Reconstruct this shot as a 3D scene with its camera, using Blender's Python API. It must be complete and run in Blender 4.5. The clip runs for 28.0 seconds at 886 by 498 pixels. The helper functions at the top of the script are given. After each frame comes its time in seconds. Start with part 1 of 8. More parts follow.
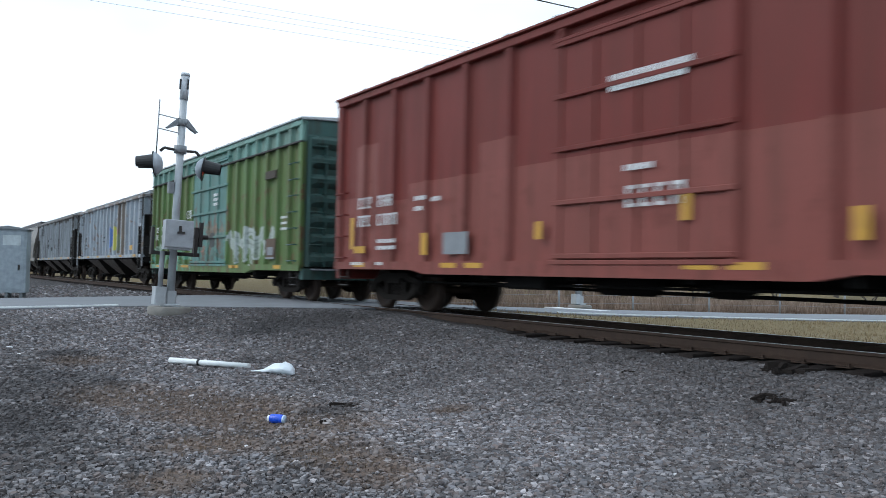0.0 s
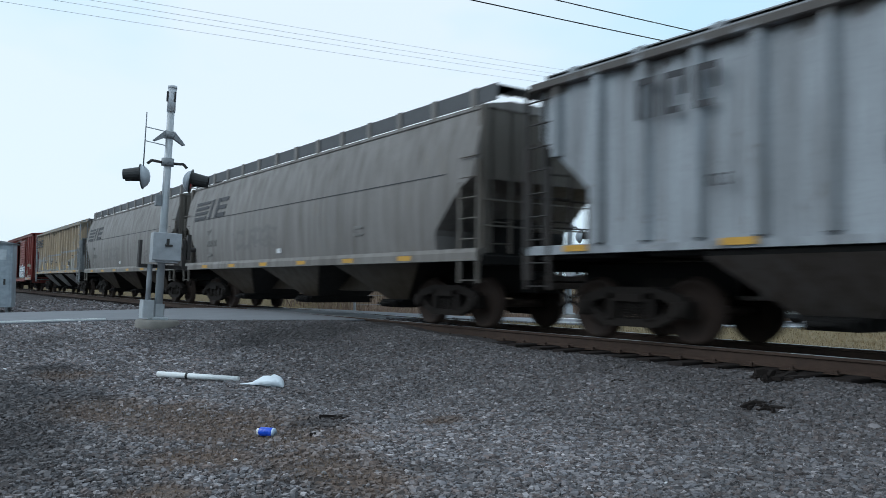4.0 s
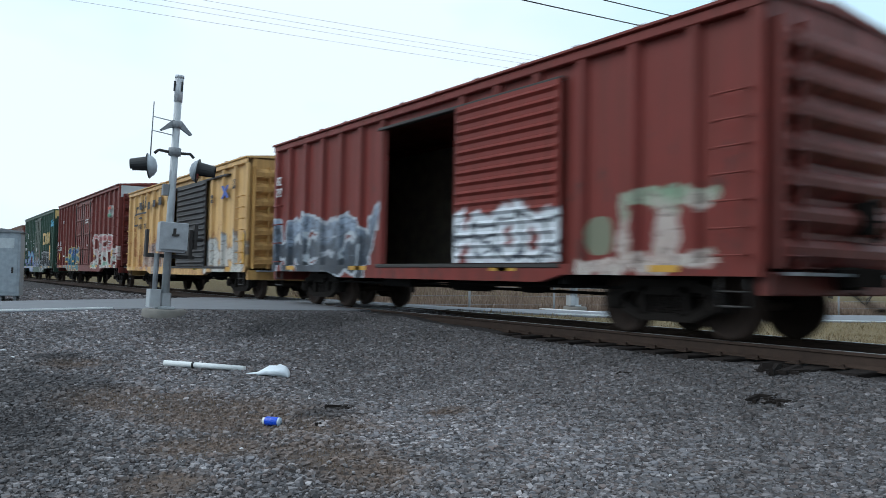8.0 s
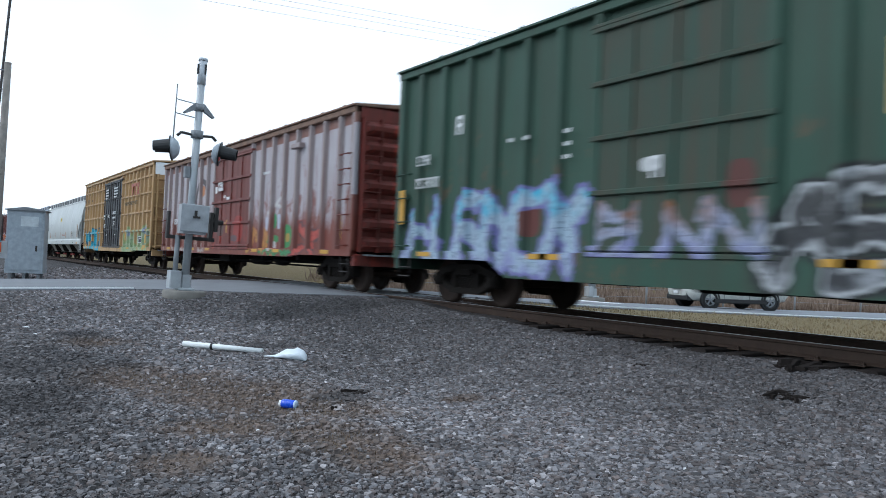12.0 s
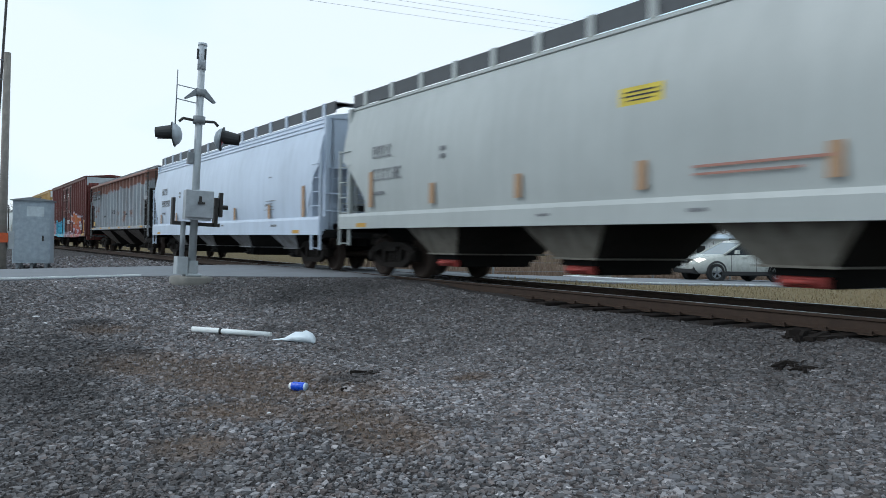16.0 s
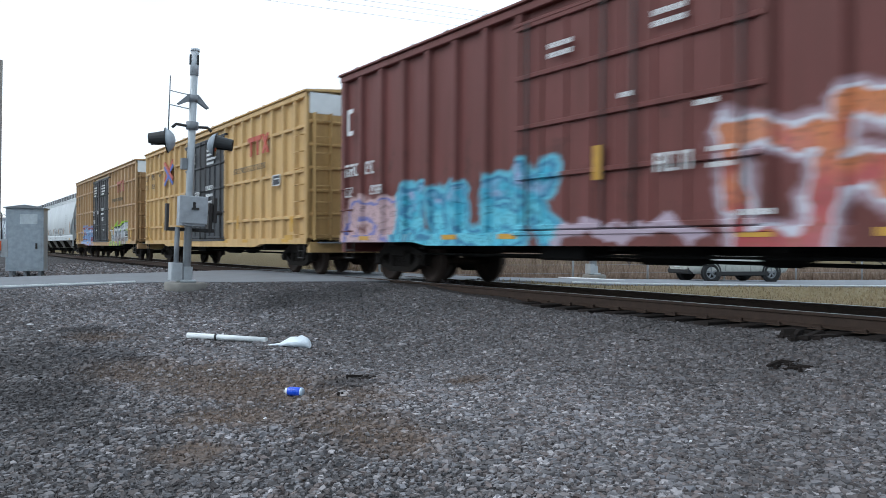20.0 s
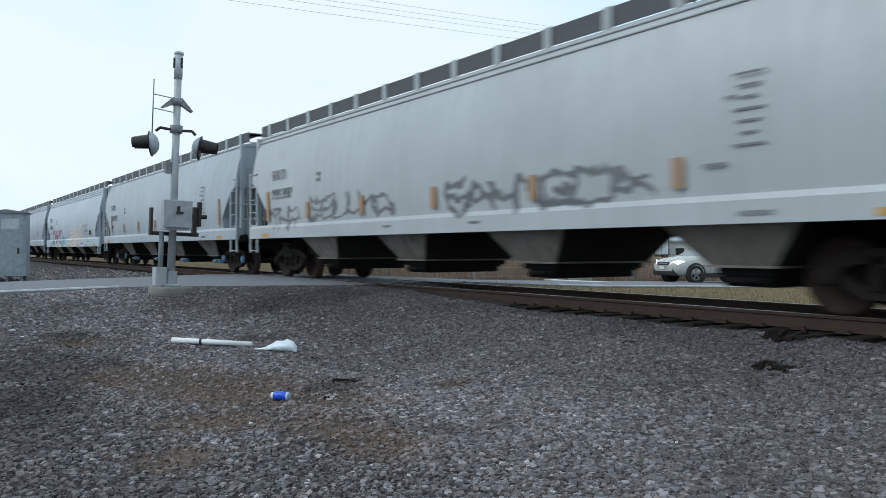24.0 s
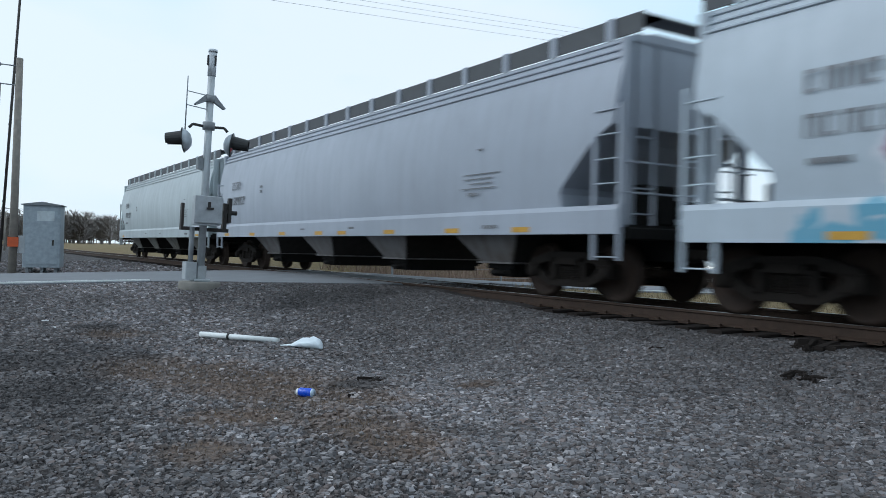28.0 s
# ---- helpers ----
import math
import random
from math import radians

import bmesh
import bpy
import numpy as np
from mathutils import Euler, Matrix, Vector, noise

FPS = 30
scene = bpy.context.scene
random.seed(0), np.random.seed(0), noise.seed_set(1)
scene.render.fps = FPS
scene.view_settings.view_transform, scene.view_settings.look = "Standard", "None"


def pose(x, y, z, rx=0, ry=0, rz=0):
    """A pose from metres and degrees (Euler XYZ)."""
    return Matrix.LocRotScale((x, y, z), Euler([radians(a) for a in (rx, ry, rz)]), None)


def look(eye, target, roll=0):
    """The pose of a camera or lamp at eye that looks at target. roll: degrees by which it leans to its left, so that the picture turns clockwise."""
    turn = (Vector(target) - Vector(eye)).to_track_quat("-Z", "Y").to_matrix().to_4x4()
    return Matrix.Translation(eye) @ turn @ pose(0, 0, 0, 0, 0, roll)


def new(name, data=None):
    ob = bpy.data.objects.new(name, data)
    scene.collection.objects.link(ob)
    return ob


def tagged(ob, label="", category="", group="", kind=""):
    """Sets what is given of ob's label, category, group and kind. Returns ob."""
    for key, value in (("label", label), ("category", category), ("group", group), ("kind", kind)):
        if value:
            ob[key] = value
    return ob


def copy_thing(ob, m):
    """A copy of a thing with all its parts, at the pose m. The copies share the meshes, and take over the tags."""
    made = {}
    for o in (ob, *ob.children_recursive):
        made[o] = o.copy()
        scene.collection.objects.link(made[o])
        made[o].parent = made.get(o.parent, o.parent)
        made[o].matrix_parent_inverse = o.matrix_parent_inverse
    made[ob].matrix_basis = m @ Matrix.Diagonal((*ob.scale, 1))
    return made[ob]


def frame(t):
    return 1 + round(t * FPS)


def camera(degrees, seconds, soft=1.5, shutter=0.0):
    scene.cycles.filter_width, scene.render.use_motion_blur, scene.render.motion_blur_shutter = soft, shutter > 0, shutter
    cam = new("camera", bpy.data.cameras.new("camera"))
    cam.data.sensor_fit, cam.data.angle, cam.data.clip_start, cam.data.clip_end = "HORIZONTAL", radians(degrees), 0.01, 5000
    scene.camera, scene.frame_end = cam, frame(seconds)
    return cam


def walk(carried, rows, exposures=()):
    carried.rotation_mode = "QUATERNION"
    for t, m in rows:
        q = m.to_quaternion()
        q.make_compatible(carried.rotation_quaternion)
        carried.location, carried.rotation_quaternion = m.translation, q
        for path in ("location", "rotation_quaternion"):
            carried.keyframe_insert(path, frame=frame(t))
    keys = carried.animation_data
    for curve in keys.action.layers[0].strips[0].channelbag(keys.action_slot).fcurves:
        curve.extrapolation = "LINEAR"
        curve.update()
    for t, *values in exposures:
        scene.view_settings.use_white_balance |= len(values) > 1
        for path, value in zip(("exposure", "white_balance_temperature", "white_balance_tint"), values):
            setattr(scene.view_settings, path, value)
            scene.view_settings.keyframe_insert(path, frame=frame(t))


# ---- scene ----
# World: x to the right of the line, y along the track towards the coming train, z up from the rail head.
EYE = (0.0, 0.0, 0.77)
cam = camera(59.4, 28.0, soft=0.65, shutter=0.4)
PATH = [
    (0, 91.92, -1.21, -34.51),
    (0.5, 92.01, -1.33, -34.18),
    (1, 92.40, -1.49, -34.52),
    (1.5, 92.83, -1.24, -34.55),
    (2, 92.75, -1.04, -34.27),
    (2.5, 92.65, -0.78, -34.12),
    (3, 92.61, -0.51, -34.77),
    (3.5, 92.66, -0.58, -35.12),
    (5.5, 92.73, -0.80, -35.58),
    (6, 92.65, -0.98, -35.38),
    (6.5, 92.54, -1.01, -35.13),
    (7, 92.29, -0.82, -34.85),
    (7.5, 92.10, -0.82, -34.77),
    (8, 92.06, -1.07, -34.87),
    (8.5, 91.99, -1.29, -35.08),
    (9, 91.84, -1.53, -35.16),
    (9.5, 91.73, -1.45, -34.92),
    (10, 91.67, -1.43, -34.60),
    (10.5, 91.50, -2.41, -33.51),
    (11, 91.40, -2.38, -32.84),
    (11.5, 91.32, -2.43, -32.85),
    (12, 91.11, -2.36, -33.53),
    (12.5, 90.74, -1.66, -33.98),
    (13, 90.31, -1.77, -33.94),
    (13.5, 89.86, -1.58, -33.55),
    (15.5, 89.70, -0.99, -33.05),
    (16, 89.59, -0.92, -33.12),
    (16.5, 89.48, -0.68, -32.97),
    (17, 89.52, -0.54, -32.93),
    (17.5, 89.72, -0.38, -33.03),
    (18, 89.88, -0.27, -33.29),
    (18.5, 89.91, -0.14, -33.57),
    (19, 89.95, -0.29, -33.51),
    (19.5, 89.82, -0.30, -33.42),
    (20, 89.83, -0.30, -33.50),
    (20.5, 89.91, -0.27, -33.70),
    (21, 89.97, -0.30, -33.94),
    (21.5, 90.06, -0.47, -34.08),
    (22, 90.14, -0.39, -34.16),
    (22.5, 90.13, -0.22, -34.39),
    (24.5, 90.02, 0.11, -34.59),
    (25, 90.02, 0.36, -34.64),
    (25.5, 90.19, 0.28, -34.79),
    (26, 90.28, 0.10, -34.84),
    (26.5, 90.14, -0.16, -34.83),
    (27, 89.96, -0.51, -33.76),
    (27.5, 90.16, -0.94, -32.18),
    (28, 90.08, -1.26, -32.54),
]
# the clip's camera darkens and cools its picture while pale cars fill it
EXPOSURES = [
    (0, 0.24, 5950, 10), (1, 0.18, 5900, 9), (2, -0.05, 5850, 7), (3, -0.18, 5750, 6), (6, -0.08, 5900, 7), (7, -0.06, 5850, 7), (8, 0.00, 5900, 7), (9, 0.06, 6050, 8),
    (10, 0.16, 5970, 10), (11, 0.23, 5820, 10), (12, 0.23, 5820, 10), (13, 0.22, 5920, 10), (16, -0.07, 5950, 7), (17, -0.15, 5900, 7), (18, -0.06, 5950, 8), (19, 0.14, 5920, 10),
    (20, 0.26, 5980, 10), (21, 0.20, 6000, 10), (22, 0.16, 6080, 10), (25, -0.17, 5900, 6), (26, -0.16, 5850, 7), (27, -0.16, 5850, 7), (28, -0.15, 5850, 7),
]
walk(cam, [(t, pose(*EYE, rx, ry, rz)) for t, rx, ry, rz in PATH], EXPOSURES)

# ---- sky and light: bright overcast afternoon ----
world = bpy.data.worlds.new("world")
scene.world = world
world.use_nodes = True
wn, wl = world.node_tree.nodes, world.node_tree.links
wn.clear()
w_out, w_bg = wn.new("ShaderNodeOutputWorld"), wn.new("ShaderNodeBackground")
w_sky = wn.new("ShaderNodeTexSky")
w_sky.sky_type, w_sky.sun_disc = "NISHITA", False
w_sky.sun_elevation, w_sky.sun_rotation = radians(40), radians(297)
w_sky.air_density, w_sky.dust_density = 1.0, 2.0
w_co, w_map = wn.new("ShaderNodeTexCoord"), wn.new("ShaderNodeMapping")
w_map.inputs["Scale"].default_value = (1.0, 1.0, 2.4)
w_no = wn.new("ShaderNodeTexNoise")
w_no.inputs["Scale"].default_value, w_no.inputs["Detail"].default_value = 1.5, 4.0
w_ra = wn.new("ShaderNodeValToRGB")
w_ra.color_ramp.elements[0].position, w_ra.color_ramp.elements[0].color = 0.40, (0.69, 0.905, 1.0, 1)
w_ra.color_ramp.elements[1].position, w_ra.color_ramp.elements[1].color = 0.60, (0.93, 0.98, 1.0, 1)
w_scale = wn.new("ShaderNodeMix")
w_scale.data_type, w_scale.blend_type = "RGBA", "MULTIPLY"
w_scale.inputs["Factor"].default_value = 1.0
w_scale.inputs["B"].default_value = (0.10, 0.10, 0.10, 1)
w_mix = wn.new("ShaderNodeMix")
w_mix.data_type = "RGBA"
w_mix.inputs["Factor"].default_value = 0.86
wl.new(w_co.outputs["Generated"], w_map.inputs["Vector"])
wl.new(w_map.outputs["Vector"], w_no.inputs["Vector"])
wl.new(w_no.outputs["Fac"], w_ra.inputs["Fac"])
wl.new(w_sky.outputs["Color"], w_scale.inputs["A"])
wl.new(w_scale.outputs["Result"], w_mix.inputs["A"])
wl.new(w_ra.outputs["Color"], w_mix.inputs["B"])
wl.new(w_mix.outputs["Result"], w_bg.inputs["Color"])
wl.new(w_bg.outputs["Background"], w_out.inputs["Surface"])
w_bg.inputs["Strength"].default_value = 1.15
sun_data = bpy.data.lights.new("sun", "SUN")
sun_data.energy, sun_data.angle, sun_data.color = 1.0, radians(35), (1.0, 0.97, 0.93)
sun = new("sun", sun_data)
sun.matrix_basis = look((-36, 18, 34), (0, 0, 0))


# ---- materials ----
def mat_new(name):
    m = bpy.data.materials.new(name)
    m.use_nodes = True
    nt = m.node_tree
    return m, nt.nodes, nt.links, nt.nodes["Principled BSDF"]


def nd(nodes, kind, **values):
    n = nodes.new(kind)
    for k, v in values.items():
        n.inputs[k].default_value = v
    return n


def mixc(nodes, links, fac, a, b, blend="MIX"):
    n = nodes.new("ShaderNodeMix")
    n.data_type, n.blend_type = "RGBA", blend
    for sock, v in (("Factor", fac), ("A", a), ("B", b)):
        if hasattr(v, "is_output"):
            links.new(v, n.inputs[sock])
        elif sock == "Factor":
            n.inputs[sock].default_value = v
        else:
            n.inputs[sock].default_value = (*v[:3], 1)
    return n.outputs["Result"]


def mth(nodes, links, op, a, b=0.0, c=None):
    n = nodes.new("ShaderNodeMath")
    n.operation = op
    for i, v in enumerate((a, b) if c is None else (a, b, c)):
        if hasattr(v, "is_output"):
            links.new(v, n.inputs[i])
        else:
            n.inputs[i].default_value = v
    return n.outputs[0]


def ramp(nodes, links, src, stops, constant=False):
    n = nodes.new("ShaderNodeValToRGB")
    links.new(src, n.inputs["Fac"])
    el = n.color_ramp.elements
    if constant:
        n.color_ramp.interpolation = "CONSTANT"
    while len(el) < len(stops):
        el.new(0.5)
    for e, (p, c) in zip(el, stops):
        e.position = p
        e.color = (c, c, c, 1) if isinstance(c, (int, float)) else (*c[:3], 1)
    return n.outputs["Color"]


def objvec(nodes, links, scale=(1, 1, 1), offset=(0, 0, 0)):
    co, mp = nodes.new("ShaderNodeTexCoord"), nodes.new("ShaderNodeMapping")
    mp.inputs["Scale"].default_value, mp.inputs["Location"].default_value = scale, offset
    links.new(co.outputs["Object"], mp.inputs["Vector"])
    return mp.outputs["Vector"]


def noise_of(nodes, links, vec, scale, detail=4.0, rough=0.55):
    n = nd(nodes, "ShaderNodeTexNoise", Scale=scale, Detail=detail, Roughness=rough)
    links.new(vec, n.inputs["Vector"])
    return n.outputs["Fac"]


def bump(nodes, links, bs, src, strength, dist=0.01):
    b = nd(nodes, "ShaderNodeBump", Strength=strength, Distance=dist)
    links.new(src, b.inputs["Height"])
    links.new(b.outputs["Normal"], bs.inputs["Normal"])


def plain(name, col, rough=0.6, metal=0.0, vary=0.25, scale=6.0, bumps=0.15, emit=None, spec=0.5):
    """A surface with blotches at two scales and a fine relief."""
    m, n, l, bs = mat_new(name)
    v = objvec(n, l)
    a = noise_of(n, l, v, scale, 5)
    b = noise_of(n, l, v, scale * 9, 3)
    c = mixc(n, l, ramp(n, l, a, [(0.3, 0.0), (0.7, 1.0)]), [x * (1 - vary) for x in col], [min(1, x * (1 + vary * 0.7)) for x in col])
    c = mixc(n, l, 0.25, c, mixc(n, l, b, [x * 0.6 for x in col], [min(1, x * 1.3) for x in col]))
    l.new(c, bs.inputs["Base Color"])
    bs.inputs["Metallic"].default_value = metal
    l.new(ramp(n, l, a, [(0.2, max(0.05, rough - 0.12)), (0.8, min(1, rough + 0.12))]), bs.inputs["Roughness"])
    bs.inputs["Specular IOR Level"].default_value = spec
    bump(n, l, bs, b, bumps)
    if emit:
        bs.inputs["Emission Color"].default_value, bs.inputs["Emission Strength"].default_value = (*emit[:3], 1), emit[3]
    return m


# letter-like forms as pen paths over a three by three pad (1 to 3 the foot, 7 to 9 the top)
FORMS = ("974631", "183 46", "17593", "1739", "17964 53", "9713 46", "7139", "17931", "17 46 93", "971365", "75 952")


def stroke_group():
    """The distance of a point from a pen stroke and those before it: its start A, its way W and W over its squared length U."""
    g = bpy.data.node_groups.get("pen_stroke")
    if g:
        return g
    g = bpy.data.node_groups.new("pen_stroke", "ShaderNodeTree")
    for k in ("P", "A", "W", "U"):
        g.interface.new_socket(k, in_out="INPUT", socket_type="NodeSocketVector")
    g.interface.new_socket("Before", in_out="INPUT", socket_type="NodeSocketFloat")
    g.interface.new_socket("D", in_out="OUTPUT", socket_type="NodeSocketFloat")
    n, l = g.nodes, g.links
    gi, go = n.new("NodeGroupInput"), n.new("NodeGroupOutput")
    ops = {}
    for k in ("MULTIPLY_ADD", "SUBTRACT", "DOT_PRODUCT", "SCALE", "DISTANCE"):
        ops[k] = n.new("ShaderNodeVectorMath")
        ops[k].operation = k
    cl = n.new("ShaderNodeClamp")
    # the point hangs by a hair on the strokes before, so that they are worked out one after the other
    l.new(gi.outputs["Before"], ops["MULTIPLY_ADD"].inputs[0])
    ops["MULTIPLY_ADD"].inputs[1].default_value = (1e-7, 1e-7, 1e-7)
    l.new(gi.outputs["P"], ops["MULTIPLY_ADD"].inputs[2])
    l.new(ops["MULTIPLY_ADD"].outputs[0], ops["SUBTRACT"].inputs[0])
    l.new(gi.outputs["A"], ops["SUBTRACT"].inputs[1])
    l.new(ops["SUBTRACT"].outputs[0], ops["DOT_PRODUCT"].inputs[0])
    l.new(gi.outputs["U"], ops["DOT_PRODUCT"].inputs[1])
    l.new(ops["DOT_PRODUCT"].outputs["Value"], cl.inputs["Value"])
    l.new(gi.outputs["W"], ops["SCALE"].inputs[0])
    l.new(cl.outputs[0], ops["SCALE"].inputs["Scale"])
    l.new(ops["SUBTRACT"].outputs[0], ops["DISTANCE"].inputs[0])
    l.new(ops["SCALE"].outputs[0], ops["DISTANCE"].inputs[1])
    l.new(mth(n, l, "MINIMUM", ops["DISTANCE"].outputs["Value"], gi.outputs["Before"]), go.inputs["D"])
    return g


def sprayed(n, l, c, sep, big, field, forms, fills, line, halo, gs, weight):
    """Spray paint over the colour c: fat pen strokes in a row of letter-like forms, with an outline and a glow round them."""
    y0, y1, z0, z1 = field
    rg = random.Random(int(gs * 10))
    if isinstance(forms, int):
        forms = [rg.choice(FORMS) for _ in range(forms)]
    yy, zz = sep.outputs["Y"], sep.outputs["Z"]
    wob = nd(n, "ShaderNodeTexNoise", Scale=2.6, Detail=3.0)
    l.new(objvec(n, l, (0.0, 1.0, 1.0), (gs * 1.7, gs * 3.3, gs * 2.1)), wob.inputs["Vector"])
    ws = n.new("ShaderNodeSeparateColor")
    l.new(wob.outputs["Color"], ws.inputs[0])
    p = n.new("ShaderNodeCombineXYZ")
    l.new(mth(n, l, "MULTIPLY_ADD", ws.outputs[0], 0.50, mth(n, l, "SUBTRACT", yy, 0.25)), p.inputs["Y"])
    l.new(mth(n, l, "MULTIPLY_ADD", ws.outputs[1], 0.50, mth(n, l, "SUBTRACT", zz, 0.25)), p.inputs["Z"])
    w, h = (y1 - y0) / len(forms), z1 - z0
    d = None
    for k, form in enumerate(forms):
        tall, lean = rg.uniform(0.80, 1.0), rg.uniform(-0.12, 0.2) * w
        pad = {}
        for q in "123456789":
            col, row = (int(q) - 1) % 3 / 2, (int(q) - 1) // 3 / 2
            pad[q] = (y1 - (k - 0.02 + 1.04 * col) * w - lean * row + rg.uniform(-0.13, 0.13) * w, z0 + h * (0.08 + 0.84 * row * tall) + rg.uniform(-0.10, 0.10) * h)
        for path in form.split():
            for a, b in zip(path, path[1:]):
                (ya, za), (yb, zb) = pad[a], pad[b]
                st = n.new("ShaderNodeGroup")
                st.node_tree = stroke_group()
                wy, wz = yb - ya, zb - za
                q2 = wy * wy + wz * wz + 1e-6
                st.inputs["A"].default_value, st.inputs["W"].default_value, st.inputs["U"].default_value = (0, ya, za), (0, wy, wz), (0, wy / q2, wz / q2)
                l.new(p.outputs[0], st.inputs["P"])
                if d is None:
                    st.inputs["Before"].default_value = 9.0
                else:
                    l.new(d, st.inputs["Before"])
                d = st.outputs["D"]
    r0 = weight * min(w, h)
    side = mth(n, l, "LESS_THAN", sep.outputs["X"], -1.445)
    side = mth(n, l, "MULTIPLY", side, ramp(n, l, big, [(0.2, 0.72), (0.5, 0.95)]))

    def within(r, soft):
        return mth(n, l, "MULTIPLY", side, ramp(n, l, mth(n, l, "MULTIPLY", d, 0.5), [(max(0.0, (r - soft) / 2), 1.0), ((r + soft) / 2, 0.0)]))

    if halo:
        c = mixc(n, l, within(r0 + 0.15, 0.04), c, halo)
    if line:
        c = mixc(n, l, within(r0 + 0.07, 0.012), c, line)
    up = mth(n, l, "DIVIDE", mth(n, l, "SUBTRACT", zz, z0), h)
    up = mth(n, l, "ADD", mth(n, l, "MULTIPLY", up, 0.7), mth(n, l, "MULTIPLY_ADD", ws.outputs[2], 1.4, -0.55))
    gc = ramp(n, l, up, [(i / max(1, len(fills) - 1), fc) for i, fc in enumerate(fills)]) if len(fills) > 1 else None
    if gc is None:
        return mixc(n, l, within(r0, 0.02), c, fills[0])
    # darker shading strokes inside the forms
    bar = mth(n, l, "FRACT", mth(n, l, "MULTIPLY_ADD", ws.outputs[0], 5.0, mth(n, l, "MULTIPLY", ws.outputs[1], 4.0)))
    gc = mixc(n, l, mth(n, l, "MULTIPLY", mth(n, l, "LESS_THAN", bar, 0.22), 0.6), gc, [x * 0.35 for x in fills[len(fills) // 2]])
    return mixc(n, l, within(r0, 0.02), c, gc)


def paint(name, col, dirt=(0.05, 0.035, 0.025), amount=0.35, seed=0.0, rough=0.40, fade=None, patch=(), graffiti=(), rust=None, hoops=(), fade_z=None, spots=None, blots=()):
    """Weathered car paint. spots: (colour, amount, up to z) of flaked rust; fade: colour of bleached areas; patch: (y0, y1, z0, z1, colour) repainted fields;
    graffiti: (y0, y1, z0, z1, forms, fills from the foot up, outline, glow, seed, stroke) in the car's own space; blots: (y, z, half width, half height, colour); hoops: (y, z, radius, width, colour) sprayed rings; fade_z: height above which it bleaches; rust: (colour, amount, from z)."""
    m, n, l, bs = mat_new(name)
    v = objvec(n, l, (1, 1, 1), (seed * 7.3, seed * 3.1, seed))
    big = noise_of(n, l, v, 0.5, 6, 0.6)
    streak = noise_of(n, l, objvec(n, l, (3.0, 3.0, 0.22), (seed, seed * 5.7, 0)), 1.6, 6, 0.65)
    fine = noise_of(n, l, v, 22.0, 4, 0.6)
    c = mixc(n, l, ramp(n, l, big, [(0.3, 0.0), (0.7, 1.0)]), [x * 0.88 for x in col], [min(1, x * 1.04) for x in col])
    sep = n.new("ShaderNodeSeparateXYZ")
    co = n.new("ShaderNodeTexCoord")
    l.new(co.outputs["Object"], sep.inputs[0])
    yy, zz = sep.outputs["Y"], sep.outputs["Z"]
    if fade:
        fm_ = streak
        if fade_z:
            fm_ = mth(n, l, "ADD", fm_, mth(n, l, "MINIMUM", mth(n, l, "MAXIMUM", mth(n, l, "MULTIPLY", mth(n, l, "SUBTRACT", zz, fade_z), 0.35), -0.25), 0.08))
        c = mixc(n, l, ramp(n, l, fm_, [(0.38, 0.0), (0.56, 0.85)]), c, fade)
    for y0, y1, z0, z1, pc in patch:
        my = mth(n, l, "MULTIPLY", mth(n, l, "GREATER_THAN", yy, y0), mth(n, l, "LESS_THAN", yy, y1))
        mz = mth(n, l, "MULTIPLY", mth(n, l, "GREATER_THAN", zz, z0), mth(n, l, "LESS_THAN", zz, z1))
        c = mixc(n, l, mth(n, l, "MULTIPLY", mth(n, l, "MULTIPLY", my, mz), 0.9), c, pc)
    if rust:
        rn = noise_of(n, l, objvec(n, l, (1.0, 1.0, 0.45), (seed * 2.2, 0, seed)), 2.2, 7, 0.7)
        hi = mth(n, l, "MINIMUM", mth(n, l, "MAXIMUM", mth(n, l, "MULTIPLY", mth(n, l, "SUBTRACT", zz, rust[2]), 0.8), -0.4), 0.25)
        c = mixc(n, l, ramp(n, l, mth(n, l, "ADD", rn, hi), [(0.60 - rust[1] * 0.2, 0.0), (0.70 - rust[1] * 0.2, 0.9)]), c, rust[0])
    if spots:
        sn = noise_of(n, l, objvec(n, l, (1.0, 1.25, 0.62), (seed * 4.2, seed, seed * 1.9)), 2.6, 9, 0.72)
        hi = mth(n, l, "MULTIPLY", mth(n, l, "MINIMUM", mth(n, l, "SUBTRACT", spots[2], zz), 0.5), 0.12)
        c = mixc(n, l, ramp(n, l, mth(n, l, "ADD", sn, hi), [(0.66 - spots[1] * 0.16, 0.0), (0.71 - spots[1] * 0.16, 0.85)]), c, spots[0])
    dm = ramp(n, l, streak, [(0.42, 0.0), (0.70, min(0.9, amount * 1.35))])
    c = mixc(n, l, dm, c, dirt)
    dm2 = ramp(n, l, fine, [(0.5, 0.0), (0.75, amount * 0.5)])
    c = mixc(n, l, dm2, c, dirt)
    for y0, z0, ry, rz, fc in blots:
        ey = mth(n, l, "POWER", mth(n, l, "ABSOLUTE", mth(n, l, "DIVIDE", mth(n, l, "SUBTRACT", yy, y0), ry)), 3.0)
        ez = mth(n, l, "POWER", mth(n, l, "ABSOLUTE", mth(n, l, "DIVIDE", mth(n, l, "SUBTRACT", zz, z0), rz)), 3.0)
        e = mth(n, l, "MULTIPLY_ADD", mth(n, l, "SUBTRACT", fine, 0.5), 0.5, mth(n, l, "ADD", ey, ez))
        c = mixc(n, l, mth(n, l, "MULTIPLY", mth(n, l, "LESS_THAN", e, 1.0), 0.88), c, fc)
